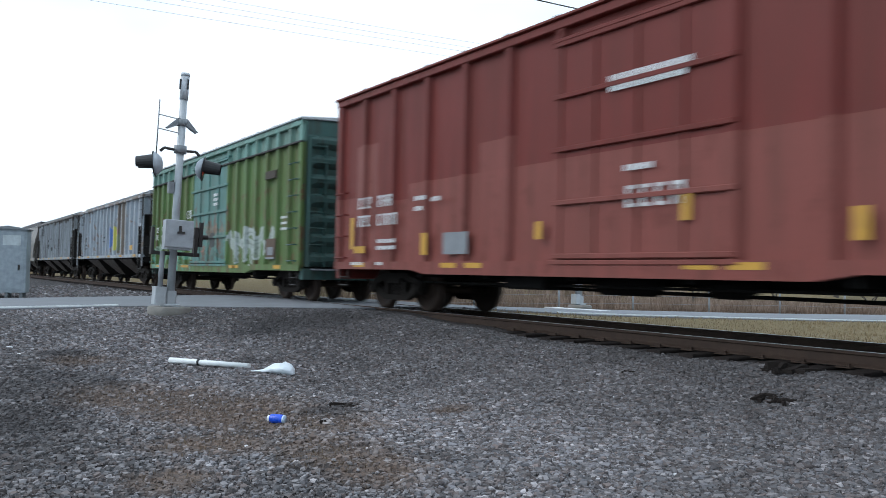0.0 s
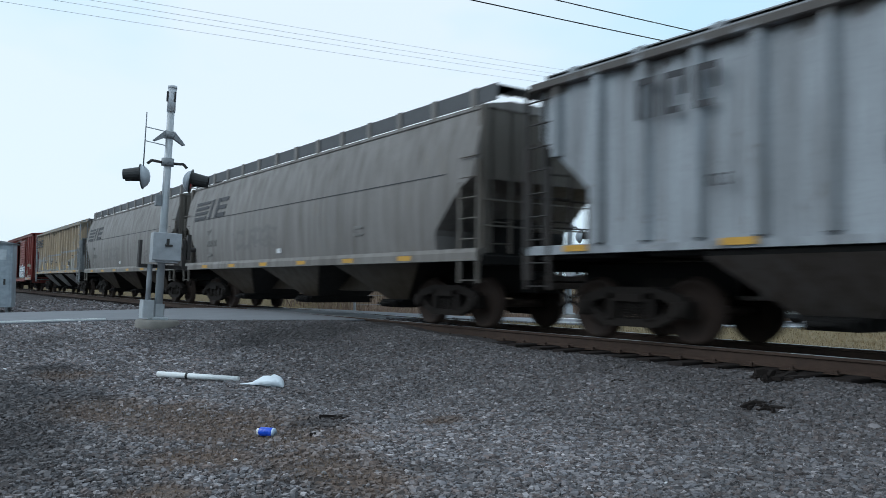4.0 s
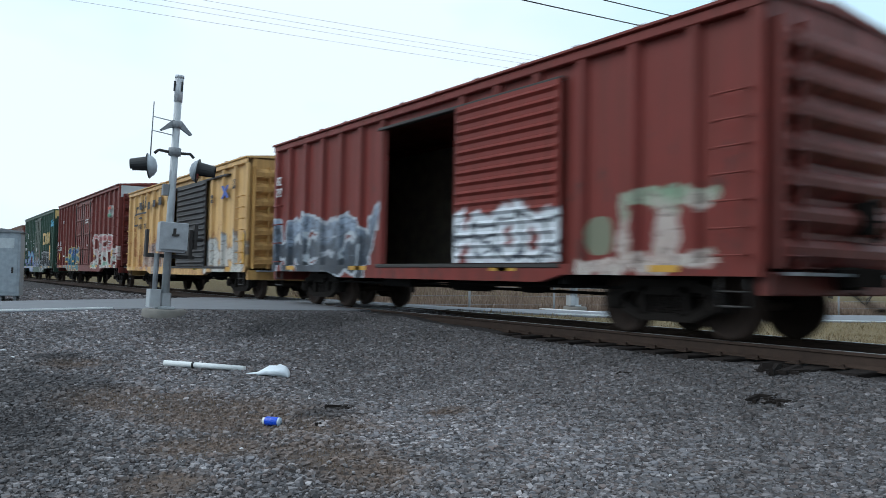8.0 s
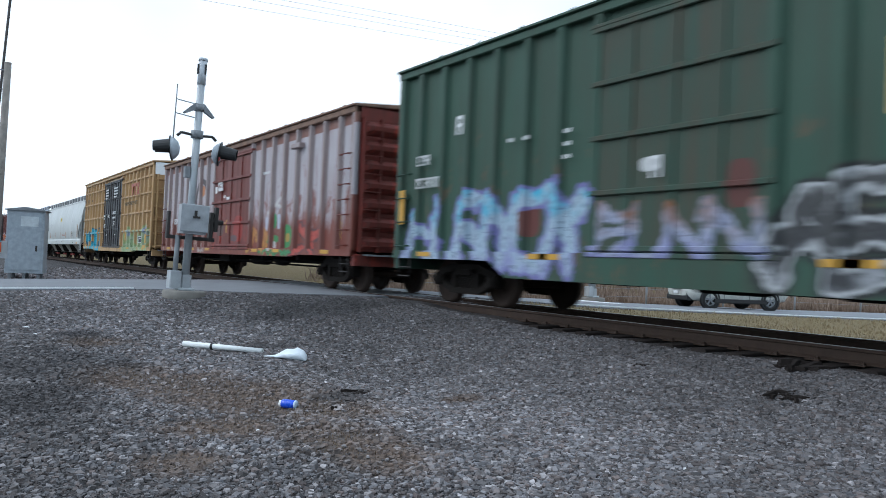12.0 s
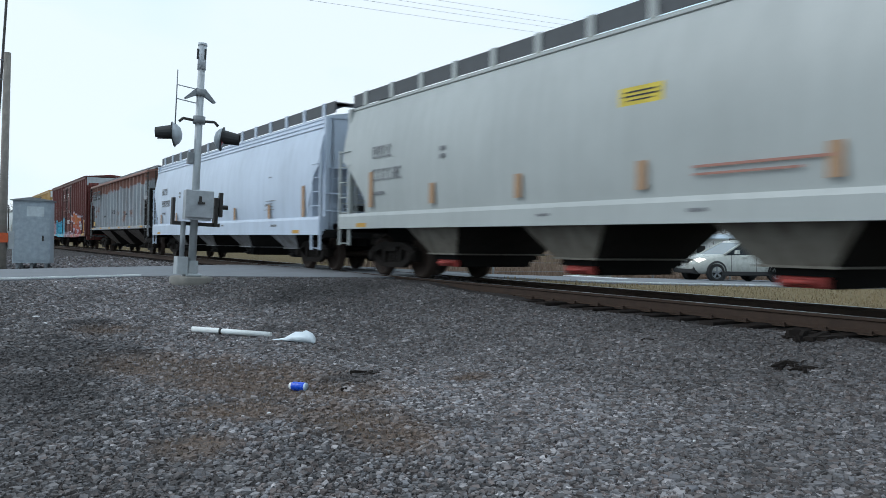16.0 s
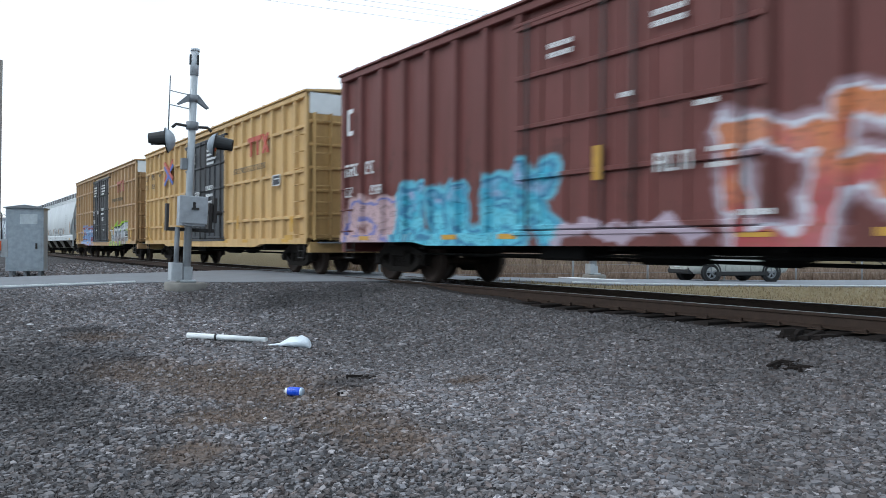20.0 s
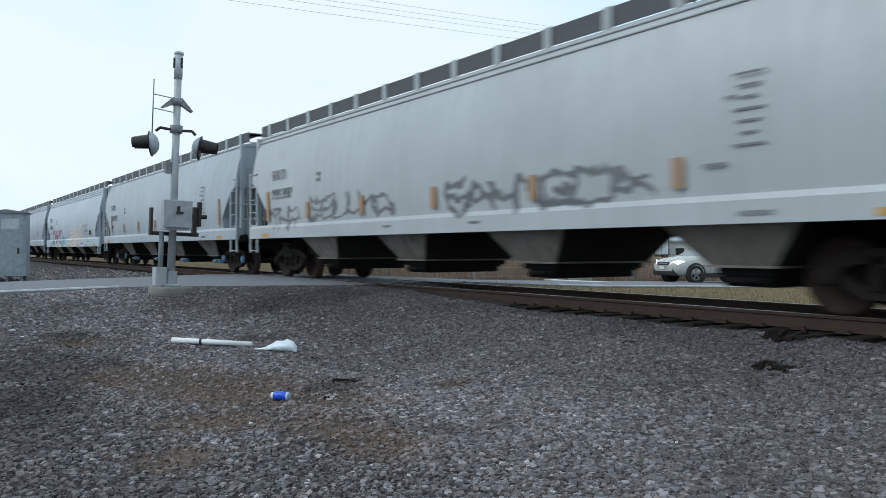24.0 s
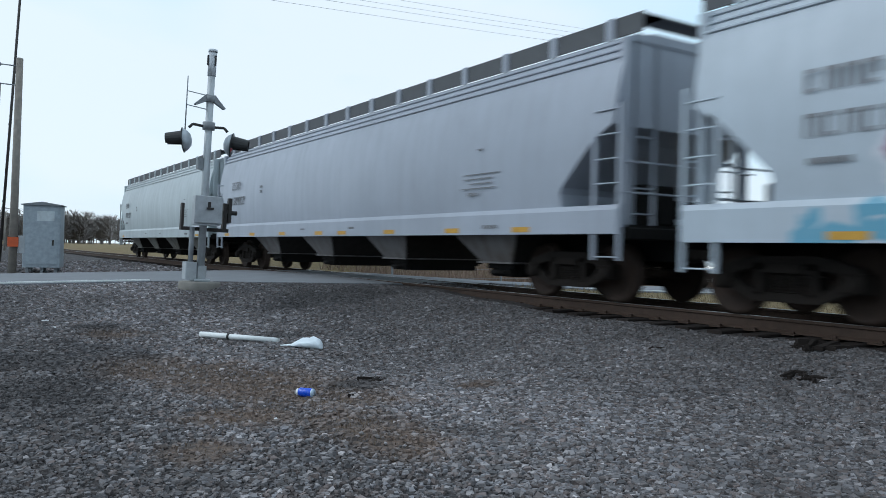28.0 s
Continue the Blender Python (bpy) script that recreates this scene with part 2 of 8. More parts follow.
    for y0, y1, z0, z1, forms, fills, line, halo, gs, weight in graffiti:
        c = sprayed(n, l, c, sep, big, (y0, y1, z0, z1), forms, fills, line, halo, gs, weight)
    for y0, z0, rad, wd, fc in hoops:
        d = mth(n, l, "SQRT", mth(n, l, "ADD", mth(n, l, "POWER", mth(n, l, "SUBTRACT", yy, y0), 2.0), mth(n, l, "POWER", mth(n, l, "SUBTRACT", zz, z0), 2.0)))
        d = mth(n, l, "MULTIPLY_ADD", mth(n, l, "SUBTRACT", big, 0.5), 0.35, d)
        mask = mth(n, l, "LESS_THAN", mth(n, l, "ABSOLUTE", mth(n, l, "SUBTRACT", d, rad)), wd)
        c = mixc(n, l, mth(n, l, "MULTIPLY", mth(n, l, "MULTIPLY", mask, mth(n, l, "LESS_THAN", sep.outputs["X"], -1.455)), 0.88), c, fc)
    l.new(c, bs.inputs["Base Color"])
    bs.inputs["Specular IOR Level"].default_value = 0.5 if rough < 0.38 else 0.2
    l.new(ramp(n, l, streak, [(0.3, rough), (0.8, min(1.0, rough + 0.25))]), bs.inputs["Roughness"])
    bump(n, l, bs, fine, 0.12)
    return m


# worn patches of dead grass and dirt on the gravel: centre and reach
STAINS = ((1.95, 9.2, 0.65, 0.8), (2.4, 8.4, 0.7, 0.9), (2.8, 7.6, 0.85, 1.0), (3.05, 6.7, 0.8, 0.7), (2.1, 12.4, 0.5, 0.45), (2.75, 5.3, 0.5, 0.75), (2.1, 6.3, 0.5, 0.5), (1.5, 5.4, 0.3, 0.3), (4.76, 6.7, 0.25, 0.2))

GREASE = ((0.9, 10.2, 0.75, 1.5), (1.55, 10.6, 0.6, 1.2), (0.7, 8.0, 0.7, 1.2), (3.55, 7.1, 0.35, 0.25), (6.6, 14.2, 1.6, 1.1), (4.4, 11.6, 0.5, 0.5), (2.0, 13.0, 0.5, 0.3))


def gravel_mat(name, dark, light, island=False, single=False):
    m, n, l, bs = mat_new(name)
    v = objvec(n, l)
    big = noise_of(n, l, v, 0.22, 4)
    vo = nd(n, "ShaderNodeTexVoronoi", Scale=26.0)
    l.new(v, vo.inputs["Vector"])
    fine = noise_of(n, l, v, 60.0, 3)
    if island:
        g = n.new("ShaderNodeNewGeometry")
        k = g.outputs["Random Per Island"]
        if single:
            k = n.new("ShaderNodeObjectInfo").outputs["Random"]
    else:
        vs = n.new("ShaderNodeSeparateColor")
        l.new(vo.outputs["Color"], vs.inputs[0])
        k = vs.outputs[0]
    tone = lambda f, hue: [(a + (b - a) * f) * h_ for a, b, h_ in zip(dark, light, hue)]
    grey, rusty, blue = (1.03, 1.0, 0.99), (1.22, 0.98, 0.88), (0.97, 1.0, 1.06)
    c = ramp(n, l, k, [(0.0, tone(0.0, grey)), (0.10, tone(0.10, rusty)), (0.18, tone(0.12, blue)), (0.28, tone(0.28, grey)), (0.36, tone(0.30, rusty)), (0.42, tone(0.38, grey)), (0.52, tone(0.45, blue)), (0.60, tone(0.55, grey)), (0.66, tone(0.50, rusty)), (0.72, tone(0.66, grey)), (0.82, tone(0.80, blue)), (0.90, tone(1.0, grey)), (0.98, tone(1.4, grey)), (1.0, tone(2.3, grey))])
    c = mixc(n, l, 0.22, c, mixc(n, l, fine, dark, light))
    c = mixc(n, l, ramp(n, l, big, [(0.35, 0.0), (0.75, 0.5)]), c, [x * 0.75 for x in dark])
    # rusty brown and blackish stains on the trodden ground
    st = noise_of(n, l, objvec(n, l, (1, 1, 0), (3.7, 1.2, 0)), 1.1, 7, 0.7)
    sep, co = n.new("ShaderNodeSeparateXYZ"), n.new("ShaderNodeTexCoord")
    l.new(co.outputs["Object"], sep.inputs[0])
    f = None
    for cx, cy, ax, ay in STAINS:
        ex = mth(n, l, "DIVIDE", mth(n, l, "SUBTRACT", sep.outputs["X"], cx), ax)
        ey = mth(n, l, "DIVIDE", mth(n, l, "SUBTRACT", sep.outputs["Y"], cy), ay)
        r = mth(n, l, "SUBTRACT", 1.0, mth(n, l, "ADD", mth(n, l, "MULTIPLY", ex, ex), mth(n, l, "MULTIPLY", ey, ey)))
        f = r if f is None else mth(n, l, "MAXIMUM", f, r)
    f = mth(n, l, "ADD", mth(n, l, "MULTIPLY", mth(n, l, "MAXIMUM", f, -1.6), 0.16), st)
    grit = noise_of(n, l, objvec(n, l, (1, 1, 0), (1.3, 7.7, 0)), 9.0, 5, 0.7)
    brown = mth(n, l, "MULTIPLY", ramp(n, l, f, [(0.41, 0.0), (0.66, 0.80)]), ramp(n, l, grit, [(0.36, 0.25), (0.58, 1.0)]))
    c = mixc(n, l, brown, c, mixc(n, l, fine, (0.102, 0.070, 0.054), (0.245, 0.175, 0.136)))
    # oily dark ground
    f2 = None
    for cx, cy, ax, ay in GREASE:
        ex = mth(n, l, "DIVIDE", mth(n, l, "SUBTRACT", sep.outputs["X"], cx), ax)
        ey = mth(n, l, "DIVIDE", mth(n, l, "SUBTRACT", sep.outputs["Y"], cy), ay)
        r = mth(n, l, "SUBTRACT", 1.0, mth(n, l, "ADD", mth(n, l, "MULTIPLY", ex, ex), mth(n, l, "MULTIPLY", ey, ey)))
        f2 = r if f2 is None else mth(n, l, "MAXIMUM", f2, r)
    f2 = mth(n, l, "ADD", mth(n, l, "MULTIPLY", mth(n, l, "MAXIMUM", f2, -1.6), 0.14), st)
    c = mixc(n, l, ramp(n, l, f2, [(0.42, 0.0), (0.62, 0.72)]), c, (0.047, 0.044, 0.046))
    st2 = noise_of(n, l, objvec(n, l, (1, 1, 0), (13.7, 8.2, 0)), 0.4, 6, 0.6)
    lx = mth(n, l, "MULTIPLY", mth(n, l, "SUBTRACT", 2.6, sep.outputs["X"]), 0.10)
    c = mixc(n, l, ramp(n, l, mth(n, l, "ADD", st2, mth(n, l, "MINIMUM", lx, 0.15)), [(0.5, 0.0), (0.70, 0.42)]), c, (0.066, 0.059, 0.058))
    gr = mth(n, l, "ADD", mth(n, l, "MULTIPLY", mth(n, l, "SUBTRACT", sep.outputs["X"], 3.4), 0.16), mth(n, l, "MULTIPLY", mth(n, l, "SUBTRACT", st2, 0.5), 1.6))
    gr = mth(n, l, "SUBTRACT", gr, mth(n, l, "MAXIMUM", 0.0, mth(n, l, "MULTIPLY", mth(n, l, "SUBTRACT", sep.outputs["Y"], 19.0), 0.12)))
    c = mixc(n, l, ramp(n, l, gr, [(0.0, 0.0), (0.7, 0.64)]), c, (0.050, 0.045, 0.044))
    l.new(c, bs.inputs["Base Color"])
    bs.inputs["Roughness"].default_value = 0.9
    bs.inputs["Specular IOR Level"].default_value = 0.25
    if not island:
        bump(n, l, bs, mth(n, l, "SUBTRACT", 1.0, vo.outputs["Distance"]), 0.9, 0.03)
    else:
        bump(n, l, bs, fine, 0.3, 0.004)
    return m


M = {}
M["steel_dark"] = plain("steel_dark", (0.035, 0.030, 0.028), 0.7)
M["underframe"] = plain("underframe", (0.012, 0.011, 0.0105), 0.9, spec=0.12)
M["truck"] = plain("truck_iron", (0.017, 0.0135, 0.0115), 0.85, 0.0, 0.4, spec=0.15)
M["wheel"] = plain("wheel_rust", (0.034, 0.022, 0.017), 0.75, 0.0, 0.35, spec=0.2)
M["tread"] = plain("wheel_tread", (0.35, 0.34, 0.33), 0.3, 1.0, 0.1)
M["rail"] = plain("rail_rust", (0.058, 0.038, 0.029), 0.8, 0.0, 0.3, spec=0.2)
M["railhead"] = plain("rail_head", (0.30, 0.29, 0.29), 0.42, 1.0, 0.15)
M["tie"] = plain("tie_wood", (0.028, 0.022, 0.020), 0.95, 0.0, 0.4, spec=0.15)
M["galv"] = plain("galvanised", (0.42, 0.44, 0.46), 0.5, 0.3, 0.18)
M["galv_dark"] = plain("galvanised_dark", (0.22, 0.23, 0.245), 0.6, 0.1, 0.2)
M["lining"] = plain("wood_lining", (0.17, 0.145, 0.115), 0.9, 0.0, 0.4, 3.0, 0.3, spec=0.2)
M["board_dark"] = plain("running_board_dark", (0.085, 0.088, 0.095), 0.7)
M["black"] = plain("black_paint", (0.012, 0.012, 0.013), 0.55)
M["white"] = plain("white_paint", (0.74, 0.75, 0.75), 0.6, 0.0, 0.08)
M["lettering"] = plain("lettering_white", (0.62, 0.62, 0.62), 0.65, 0.0, 0.15)
M["letter_black"] = plain("lettering_black", (0.03, 0.03, 0.035), 0.65)
M["letter_yellow"] = plain("lettering_yellow", (0.58, 0.40, 0.15), 0.65)
M["letter_red"] = plain("lettering_red", (0.42, 0.07, 0.04), 0.65)
M["letter_blue"] = plain("lettering_blue", (0.06, 0.11, 0.38), 0.65)
M["orange_tape"] = plain("reflector_yellow", (0.52, 0.28, 0.03), 0.5, 0.0, 0.2)
M["rusty_patch"] = plain("primer_orange", (0.39, 0.24, 0.14), 0.7, 0.0, 0.15)
M["wire"] = plain("wire_grey", (0.42, 0.42, 0.44), 0.6)
M["asphalt"] = plain("asphalt", (0.17, 0.175, 0.19), 0.85, 0.0, 0.2, 1.4, 0.4)
M["concrete"] = plain("concrete", (0.20, 0.185, 0.165), 0.9, 0.0, 0.25, 5.0, 0.4)
M["pole_wood"] = plain("pole_wood", (0.23, 0.205, 0.18), 0.9, 0.0, 0.3)
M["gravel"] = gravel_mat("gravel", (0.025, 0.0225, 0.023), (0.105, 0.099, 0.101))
M["stone"] = gravel_mat("stone", (0.046, 0.0415, 0.041), (0.345, 0.327, 0.335), True)
M["stone_single"] = gravel_mat("stone_single", (0.063, 0.058, 0.057), (0.31, 0.295, 0.30), True, True)


# ---- building helpers ----
class Geo:
    """Collects vertices and faces of one mesh."""

    def __init__(self):
        self.v, self.f, self.s = [], [], []

    def add(self, verts, faces, smooth=False):
        k = len(self.v)
        self.v += [tuple(p) for p in verts]
        self.f += [tuple(i + k for i in q) for q in faces]
        self.s += [smooth] * len(faces)
        return self

    def box(self, x0, y0, z0, x1, y1, z1, c=0.0):
        """A box; c: chamfer of its edges along the longest side."""
        if c <= 0:
            p = [(x0, y0, z0), (x1, y0, z0), (x1, y1, z0), (x0, y1, z0), (x0, y0, z1), (x1, y0, z1), (x1, y1, z1), (x0, y1, z1)]
            return self.add(p, [(0, 3, 2, 1), (4, 5, 6, 7), (0, 1, 5, 4), (1, 2, 6, 5), (2, 3, 7, 6), (3, 0, 4, 7)])
        d = (x1 - x0, y1 - y0, z1 - z0)
        a = d.index(max(d))
        lo, hi = (x0, y0, z0), (x1, y1, z1)
        u, w = [i for i in range(3) if i != a]
        ring = [(lo[u] + c, lo[w]), (hi[u] - c, lo[w]), (hi[u], lo[w] + c), (hi[u], hi[w] - c), (hi[u] - c, hi[w]), (lo[u] + c, hi[w]), (lo[u], hi[w] - c), (lo[u], lo[w] + c)]
        if a == 1:
            ring.reverse()
        return self.prism(ring, a, lo[a], hi[a])

    def prism(self, ring, axis, a0, a1):
        """Extrudes a polygon given in the other two axes from a0 to a1."""
        u, w = [i for i in range(3) if i != axis]
        n = len(ring)
        p = []
        for a in (a0, a1):
            for q in ring:
                c = [0, 0, 0]
                c[axis], c[u], c[w] = a, q[0], q[1]
                p.append(c)
        return self.add(p, [tuple(range(n))[::-1], tuple(range(n, 2 * n))] + [(i, (i + 1) % n, n + (i + 1) % n, n + i) for i in range(n)])

    def tube(self, a, b, r0, r1=None, n=10, caps=True):
        a, b = Vector(a), Vector(b)
        r1 = r0 if r1 is None else r1
        q = (b - a).to_track_quat("Z", "Y").to_matrix()
        p = [a + q @ Vector((r0 * math.cos(6.2832 * i / n), r0 * math.sin(6.2832 * i / n), 0)) for i in range(n)]
        p += [b + q @ Vector((r1 * math.cos(6.2832 * i / n), r1 * math.sin(6.2832 * i / n), 0)) for i in range(n)]
        self.add(p, [(i, (i + 1) % n, n + (i + 1) % n, n + i) for i in range(n)], True)
        if caps:
            k = len(self.v) - 2 * n
            self.f += [tuple(k + i for i in range(n))[::-1], tuple(k + n + i for i in range(n))]
            self.s += [False, False]
        return self

    def lathe(self, prof, centre, axis=0, n=20):
        """Turns a profile of (along, radius) round an axis through centre."""
        k = len(prof)
        p = []
        for i in range(n):
            a = 6.2832 * i / n
            for t, r in prof:
                c = [r * math.cos(a), r * math.sin(a)]
                q = [0, 0, 0]
                q[axis] = t
                u, w = [j for j in range(3) if j != axis]
                q[u], q[w] = c
                p.append([centre[j] + q[j] for j in range(3)])
        f = [(i * k + j, ((i + 1) % n) * k + j, ((i + 1) % n) * k + j + 1, i * k + j + 1) for i in range(n) for j in range(k - 1)]
        return self.add(p, f, True)

    def loft(self, rings, smooth=False, caps=True):
        n = len(rings[0])
        p = [q for ring in rings for q in ring]
        f = [(j * n + i, j * n + (i + 1) % n, (j + 1) * n + (i + 1) % n, (j + 1) * n + i) for j in range(len(rings) - 1) for i in range(n)]
        self.add(p, f, smooth)
        if caps:
            k = len(self.v) - len(p)
            self.f += [tuple(k + i for i in range(n))[::-1], tuple(k + len(p) - n + i for i in range(n))]
            self.s += [False, False]
        return self

    def mesh(self, name, material):
        me = bpy.data.meshes.new(name)
        me.from_pydata(self.v, [], self.f)
        me.polygons.foreach_set("use_smooth", self.s)
        bm = bmesh.new()
        bm.from_mesh(me)
        bmesh.ops.recalc_face_normals(bm, faces=bm.faces)
        bm.to_mesh(me)
        bm.free()
        me.materials.append(material)
        return me


MESHES = {}


def shared(key, material, build):
    """One mesh for all pieces of a kind; build fills a Geo."""
    k = (key, material.name)
    if k not in MESHES:
        g = Geo()
        build(g)
        MESHES[k] = g.mesh(key.split(" ")[0], material)
    return MESHES[k]


def use(name, me, parent, m=None, label=""):
    ob = new(name, me)
    ob.parent = parent
    if m is not None:
        ob.matrix_basis = m
    return tagged(ob, label)


def part(name, g, material, parent, label=""):
    return use(name, g.mesh(name, material), parent, None, label)


def thing(name, label, category, group="", m=None, kind=""):
    ob = tagged(new(name), label, category, group, kind)
    if m is not None:
        ob.matrix_basis = m
    return ob


def structure(name, g, material, label, category):
    return tagged(new(name, g.mesh(name, material)), label, category, "", "structure")


def ss(a, b, x):
    t = np.clip((x - a) / (b - a), 0.0, 1.0)
    return t * t * (3 - 2 * t)


# ---- ground, road and track ----
TRACK_X, GAUGE = 9.7, 1.5
ROAD_Y0, ROAD_Y1 = 18.8, 24.8


def road_z(x):
    return np.interp(x, [-80, -10, 0, 8.0, 11.4, 16, 20, 25, 30, 60, 120], [-0.6, -0.25, -0.17, -0.025, -0.025, -0.27, -0.38, -0.50, -0.60, -0.85, -1.0])


def road_near(x):
    """The road's near edge: the asphalt widens where it crosses the track, and bends away past it."""
    return np.interp(x, [-90, 4.6, 6.2, 8.3, 14.5, 20, 29.6, 60, 160], [18.8, 18.8, 17.3, 15.7, 15.8, 15.5, 14.2, 4.0, -36.0])


def road_far(x):
    return np.interp(x, [-90, 8.0, 12.0, 18, 27, 40, 60, 160], [24.8, 24.8, 23.2, 21.5, 20.9, 18.0, 11.0, -29.0])


def ground_z(x, y):
    x, y = np.asarray(x, float), np.asarray(y, float)
    near = -0.64 + 0.40 * ss(5.2, 8.3, x)
    far = -0.24 - 0.52 * ss(11.2, 14.0, x) - 0.25 * ss(20, 60, x)
    z = np.where(x < TRACK_X, near, far)
    edge = np.maximum(road_near(x) - y, y - road_far(x))
    reach = np.where((y < 20) & (x < TRACK_X), 7.5, 3.0)
    w = 1 - ss(0.0, 1.0, np.clip(edge, 0, None) / reach)
    z = z + (road_z(x) - 0.035 - z) * w
    z = z + 0.32 * ss(27, 33, y) * (x < TRACK_X) * (1 - ss(5.2, 8.3, x))
    bank = ss(27.0, 33.0, y) * ss(13.5, 17, x)
    z = z + 1.15 * bank * (1 - ss(60, 90, x))
    lump = 0.02 * np.sin(x * 1.7 + 0.6 * y) * np.cos(y * 1.3 - 0.4 * x) + 0.012 * np.sin(3.1 * x - 2.3 * y)
    return z + lump * np.clip(edge / 1.5, 0, 1)


def sheet(xs, ys):
    X, Y = np.meshgrid(xs, ys, indexing="ij")
    Z = ground_z(X, Y)
    v = np.stack([X, Y, Z], -1).reshape(-1, 3)
    n = len(ys)
    i = np.arange((len(xs) - 1) * (n - 1))
    a = (i // (n - 1)) * n + i % (n - 1)
    return v, np.stack([a, a + n, a + n + 1, a + 1], -1)


def grow(a, b, step, far, k=1.25):
    """Stations with even steps from a to b, and growing steps out to far on both sides."""
    mid = list(np.arange(a, b + step / 2, step))
    s, lo, hi = step, [a], [b]
    while hi[-1] < far:
        s *= k
        lo.append(lo[-1] - s)
        hi.append(hi[-1] + s)
    return np.array(lo[:0:-1] + mid + hi[1:])


def big_mesh(name, v, f, material, smooth=False):
    me = bpy.data.meshes.new(name)
    me.vertices.add(len(v))
    me.vertices.foreach_set("co", np.asarray(v, np.float32).ravel())
    k = f.shape[1]
    me.loops.add(f.size)
    me.loops.foreach_set("vertex_index", f.astype(np.int32).ravel())
    me.polygons.add(len(f))
    me.polygons.foreach_set("loop_start", np.arange(0, f.size, k, dtype=np.int32))
    me.polygons.foreach_set("loop_total", np.full(len(f), k, np.int32))
    me.polygons.foreach_set("use_smooth", np.full(len(f), smooth))
    me.update(calc_edges=True)
    me.materials.append(material)
    return me


def ground_mat():
    """Grey gravel near the line, dry grass beyond the track and past the road."""
    m = M["gravel"].copy()
    m.name = "ground"
    n, l = m.node_tree.nodes, m.node_tree.links
    bs = n["Principled BSDF"]
    src = bs.inputs["Base Color"].links[0].from_socket
    sep, co = n.new("ShaderNodeSeparateXYZ"), n.new("ShaderNodeTexCoord")
    l.new(co.outputs["Object"], sep.inputs[0])
    v = objvec(n, l)
    a, b = noise_of(n, l, v, 0.35, 5), noise_of(n, l, v, 9.0, 5)
    tan = mixc(n, l, a, (0.27, 0.195, 0.11), (0.21, 0.165, 0.085))
    tan = mixc(n, l, b, [0.11, 0.085, 0.04], tan)
    fx = mth(n, l, "ADD", sep.outputs["X"], mth(n, l, "MULTIPLY", a, 1.6))
    mask = ramp(n, l, mth(n, l, "MULTIPLY", fx, 0.01), [(0.136, 0.0), (0.142, 1.0)])
    fy = mth(n, l, "MULTIPLY_ADD", a, 6.0, sep.outputs["Y"])
    far = ramp(n, l, mth(n, l, "MULTIPLY", fy, 0.004), [(0.60, 0.0), (0.64, 1.0)])
    l.new(mixc(n, l, mth(n, l, "MAXIMUM", mask, far), src, tan), bs.inputs["Base Color"])
    return m


gv, gf = sheet(grow(-6, 20, 0.22, 2500), grow(0, 30, 0.22, 2500))
ground = tagged(new("ground", big_mesh("ground", gv, gf, ground_mat(), True)), "grey gravel ground with brown and black stains, dry grass past the track", "ground", "", "structure")

# road across the line
rx = np.concatenate([np.arange(-90, -4, 4.0), np.arange(-4, 32, 0.5), np.arange(32, 160, 4.0)])
g = Geo()
rows_ = []
for x in rx:
    z = float(road_z(x))
    y0 = float(road_near(x))
    y1 = float(road_far(x))
    rows_.append([(x, y0, z - 0.12), (x, y0, z), (x, (y0 + y1) / 2, z + 0.03), (x, y1, z), (x, y1, z - 0.12)])
p = [q for r in rows_ for q in r]
g.add(p, [(i * 5 + j, (i + 1) * 5 + j, (i + 1) * 5 + j + 1, i * 5 + j + 1) for i in range(len(rx) - 1) for j in range(4)])
road = structure("road", g, M["asphalt"], "worn grey asphalt road crossing the railway track", "road")


def marking(name, pts, label):
    g = Geo()
    top = [(x, y, float(road_z(x)) + 0.035) for x, y in pts]
    g.loft([[(x, y, z - 0.03) for x, y, z in top], top])
    return structure(name, g, M["white"], label, "road marking")


marking("stop_line", [(-0.2, 19.1), (0.7, 19.1), (0.7, 21.7), (-0.2, 21.7)], "white painted stop line across the lane")
for x0 in range(-40, 4, 4):
    marking("edge_line", [(x0, 18.95), (x0 + 4.0, 18.95), (x0 + 4.0, 19.06), (x0, 19.06)], "thin white edge line on the asphalt")
for x0 in range(15, 60, 3):
    e = [(x, float(road_near(x)) + 0.25) for x in (x0, x0 + 3)]
    marking("edge_line", [e[0], e[1], (e[1][0], e[1][1] + 0.11), (e[0][0], e[0][1] + 0.11)], "thin white edge line on the asphalt")
marking("stop_line", [(19.6, 19.0), (20.2, 19.0), (20.2, 21.8), (19.6, 21.8)], "white painted stop line across the lane")

# rails
for k, x in enumerate((TRACK_X - GAUGE / 2, TRACK_X + GAUGE / 2)):
    prof = [(x - 0.07, -0.18), (x + 0.07, -0.18), (x + 0.07, -0.165), (x + 0.012, -0.14), (x + 0.012, -0.045), (x + 0.036, -0.035), (x + 0.036, -0.006), (x + 0.03, 0.0),
            (x - 0.03, 0.0), (x - 0.036, -0.006), (x - 0.036, -0.035), (x - 0.012, -0.045), (x - 0.012, -0.14), (x - 0.07, -0.165)]
    g = Geo().prism(prof, 1, -60, 700)
    r = structure("rail", g, M["rail"], "rusty steel rail with a worn shiny head", "rail")
    hg = Geo().box(x - 0.031, -60, 0.0, x + 0.031, 700, 0.003)
    part("rail_head", hg, M["railhead"], r, "polished running surface")

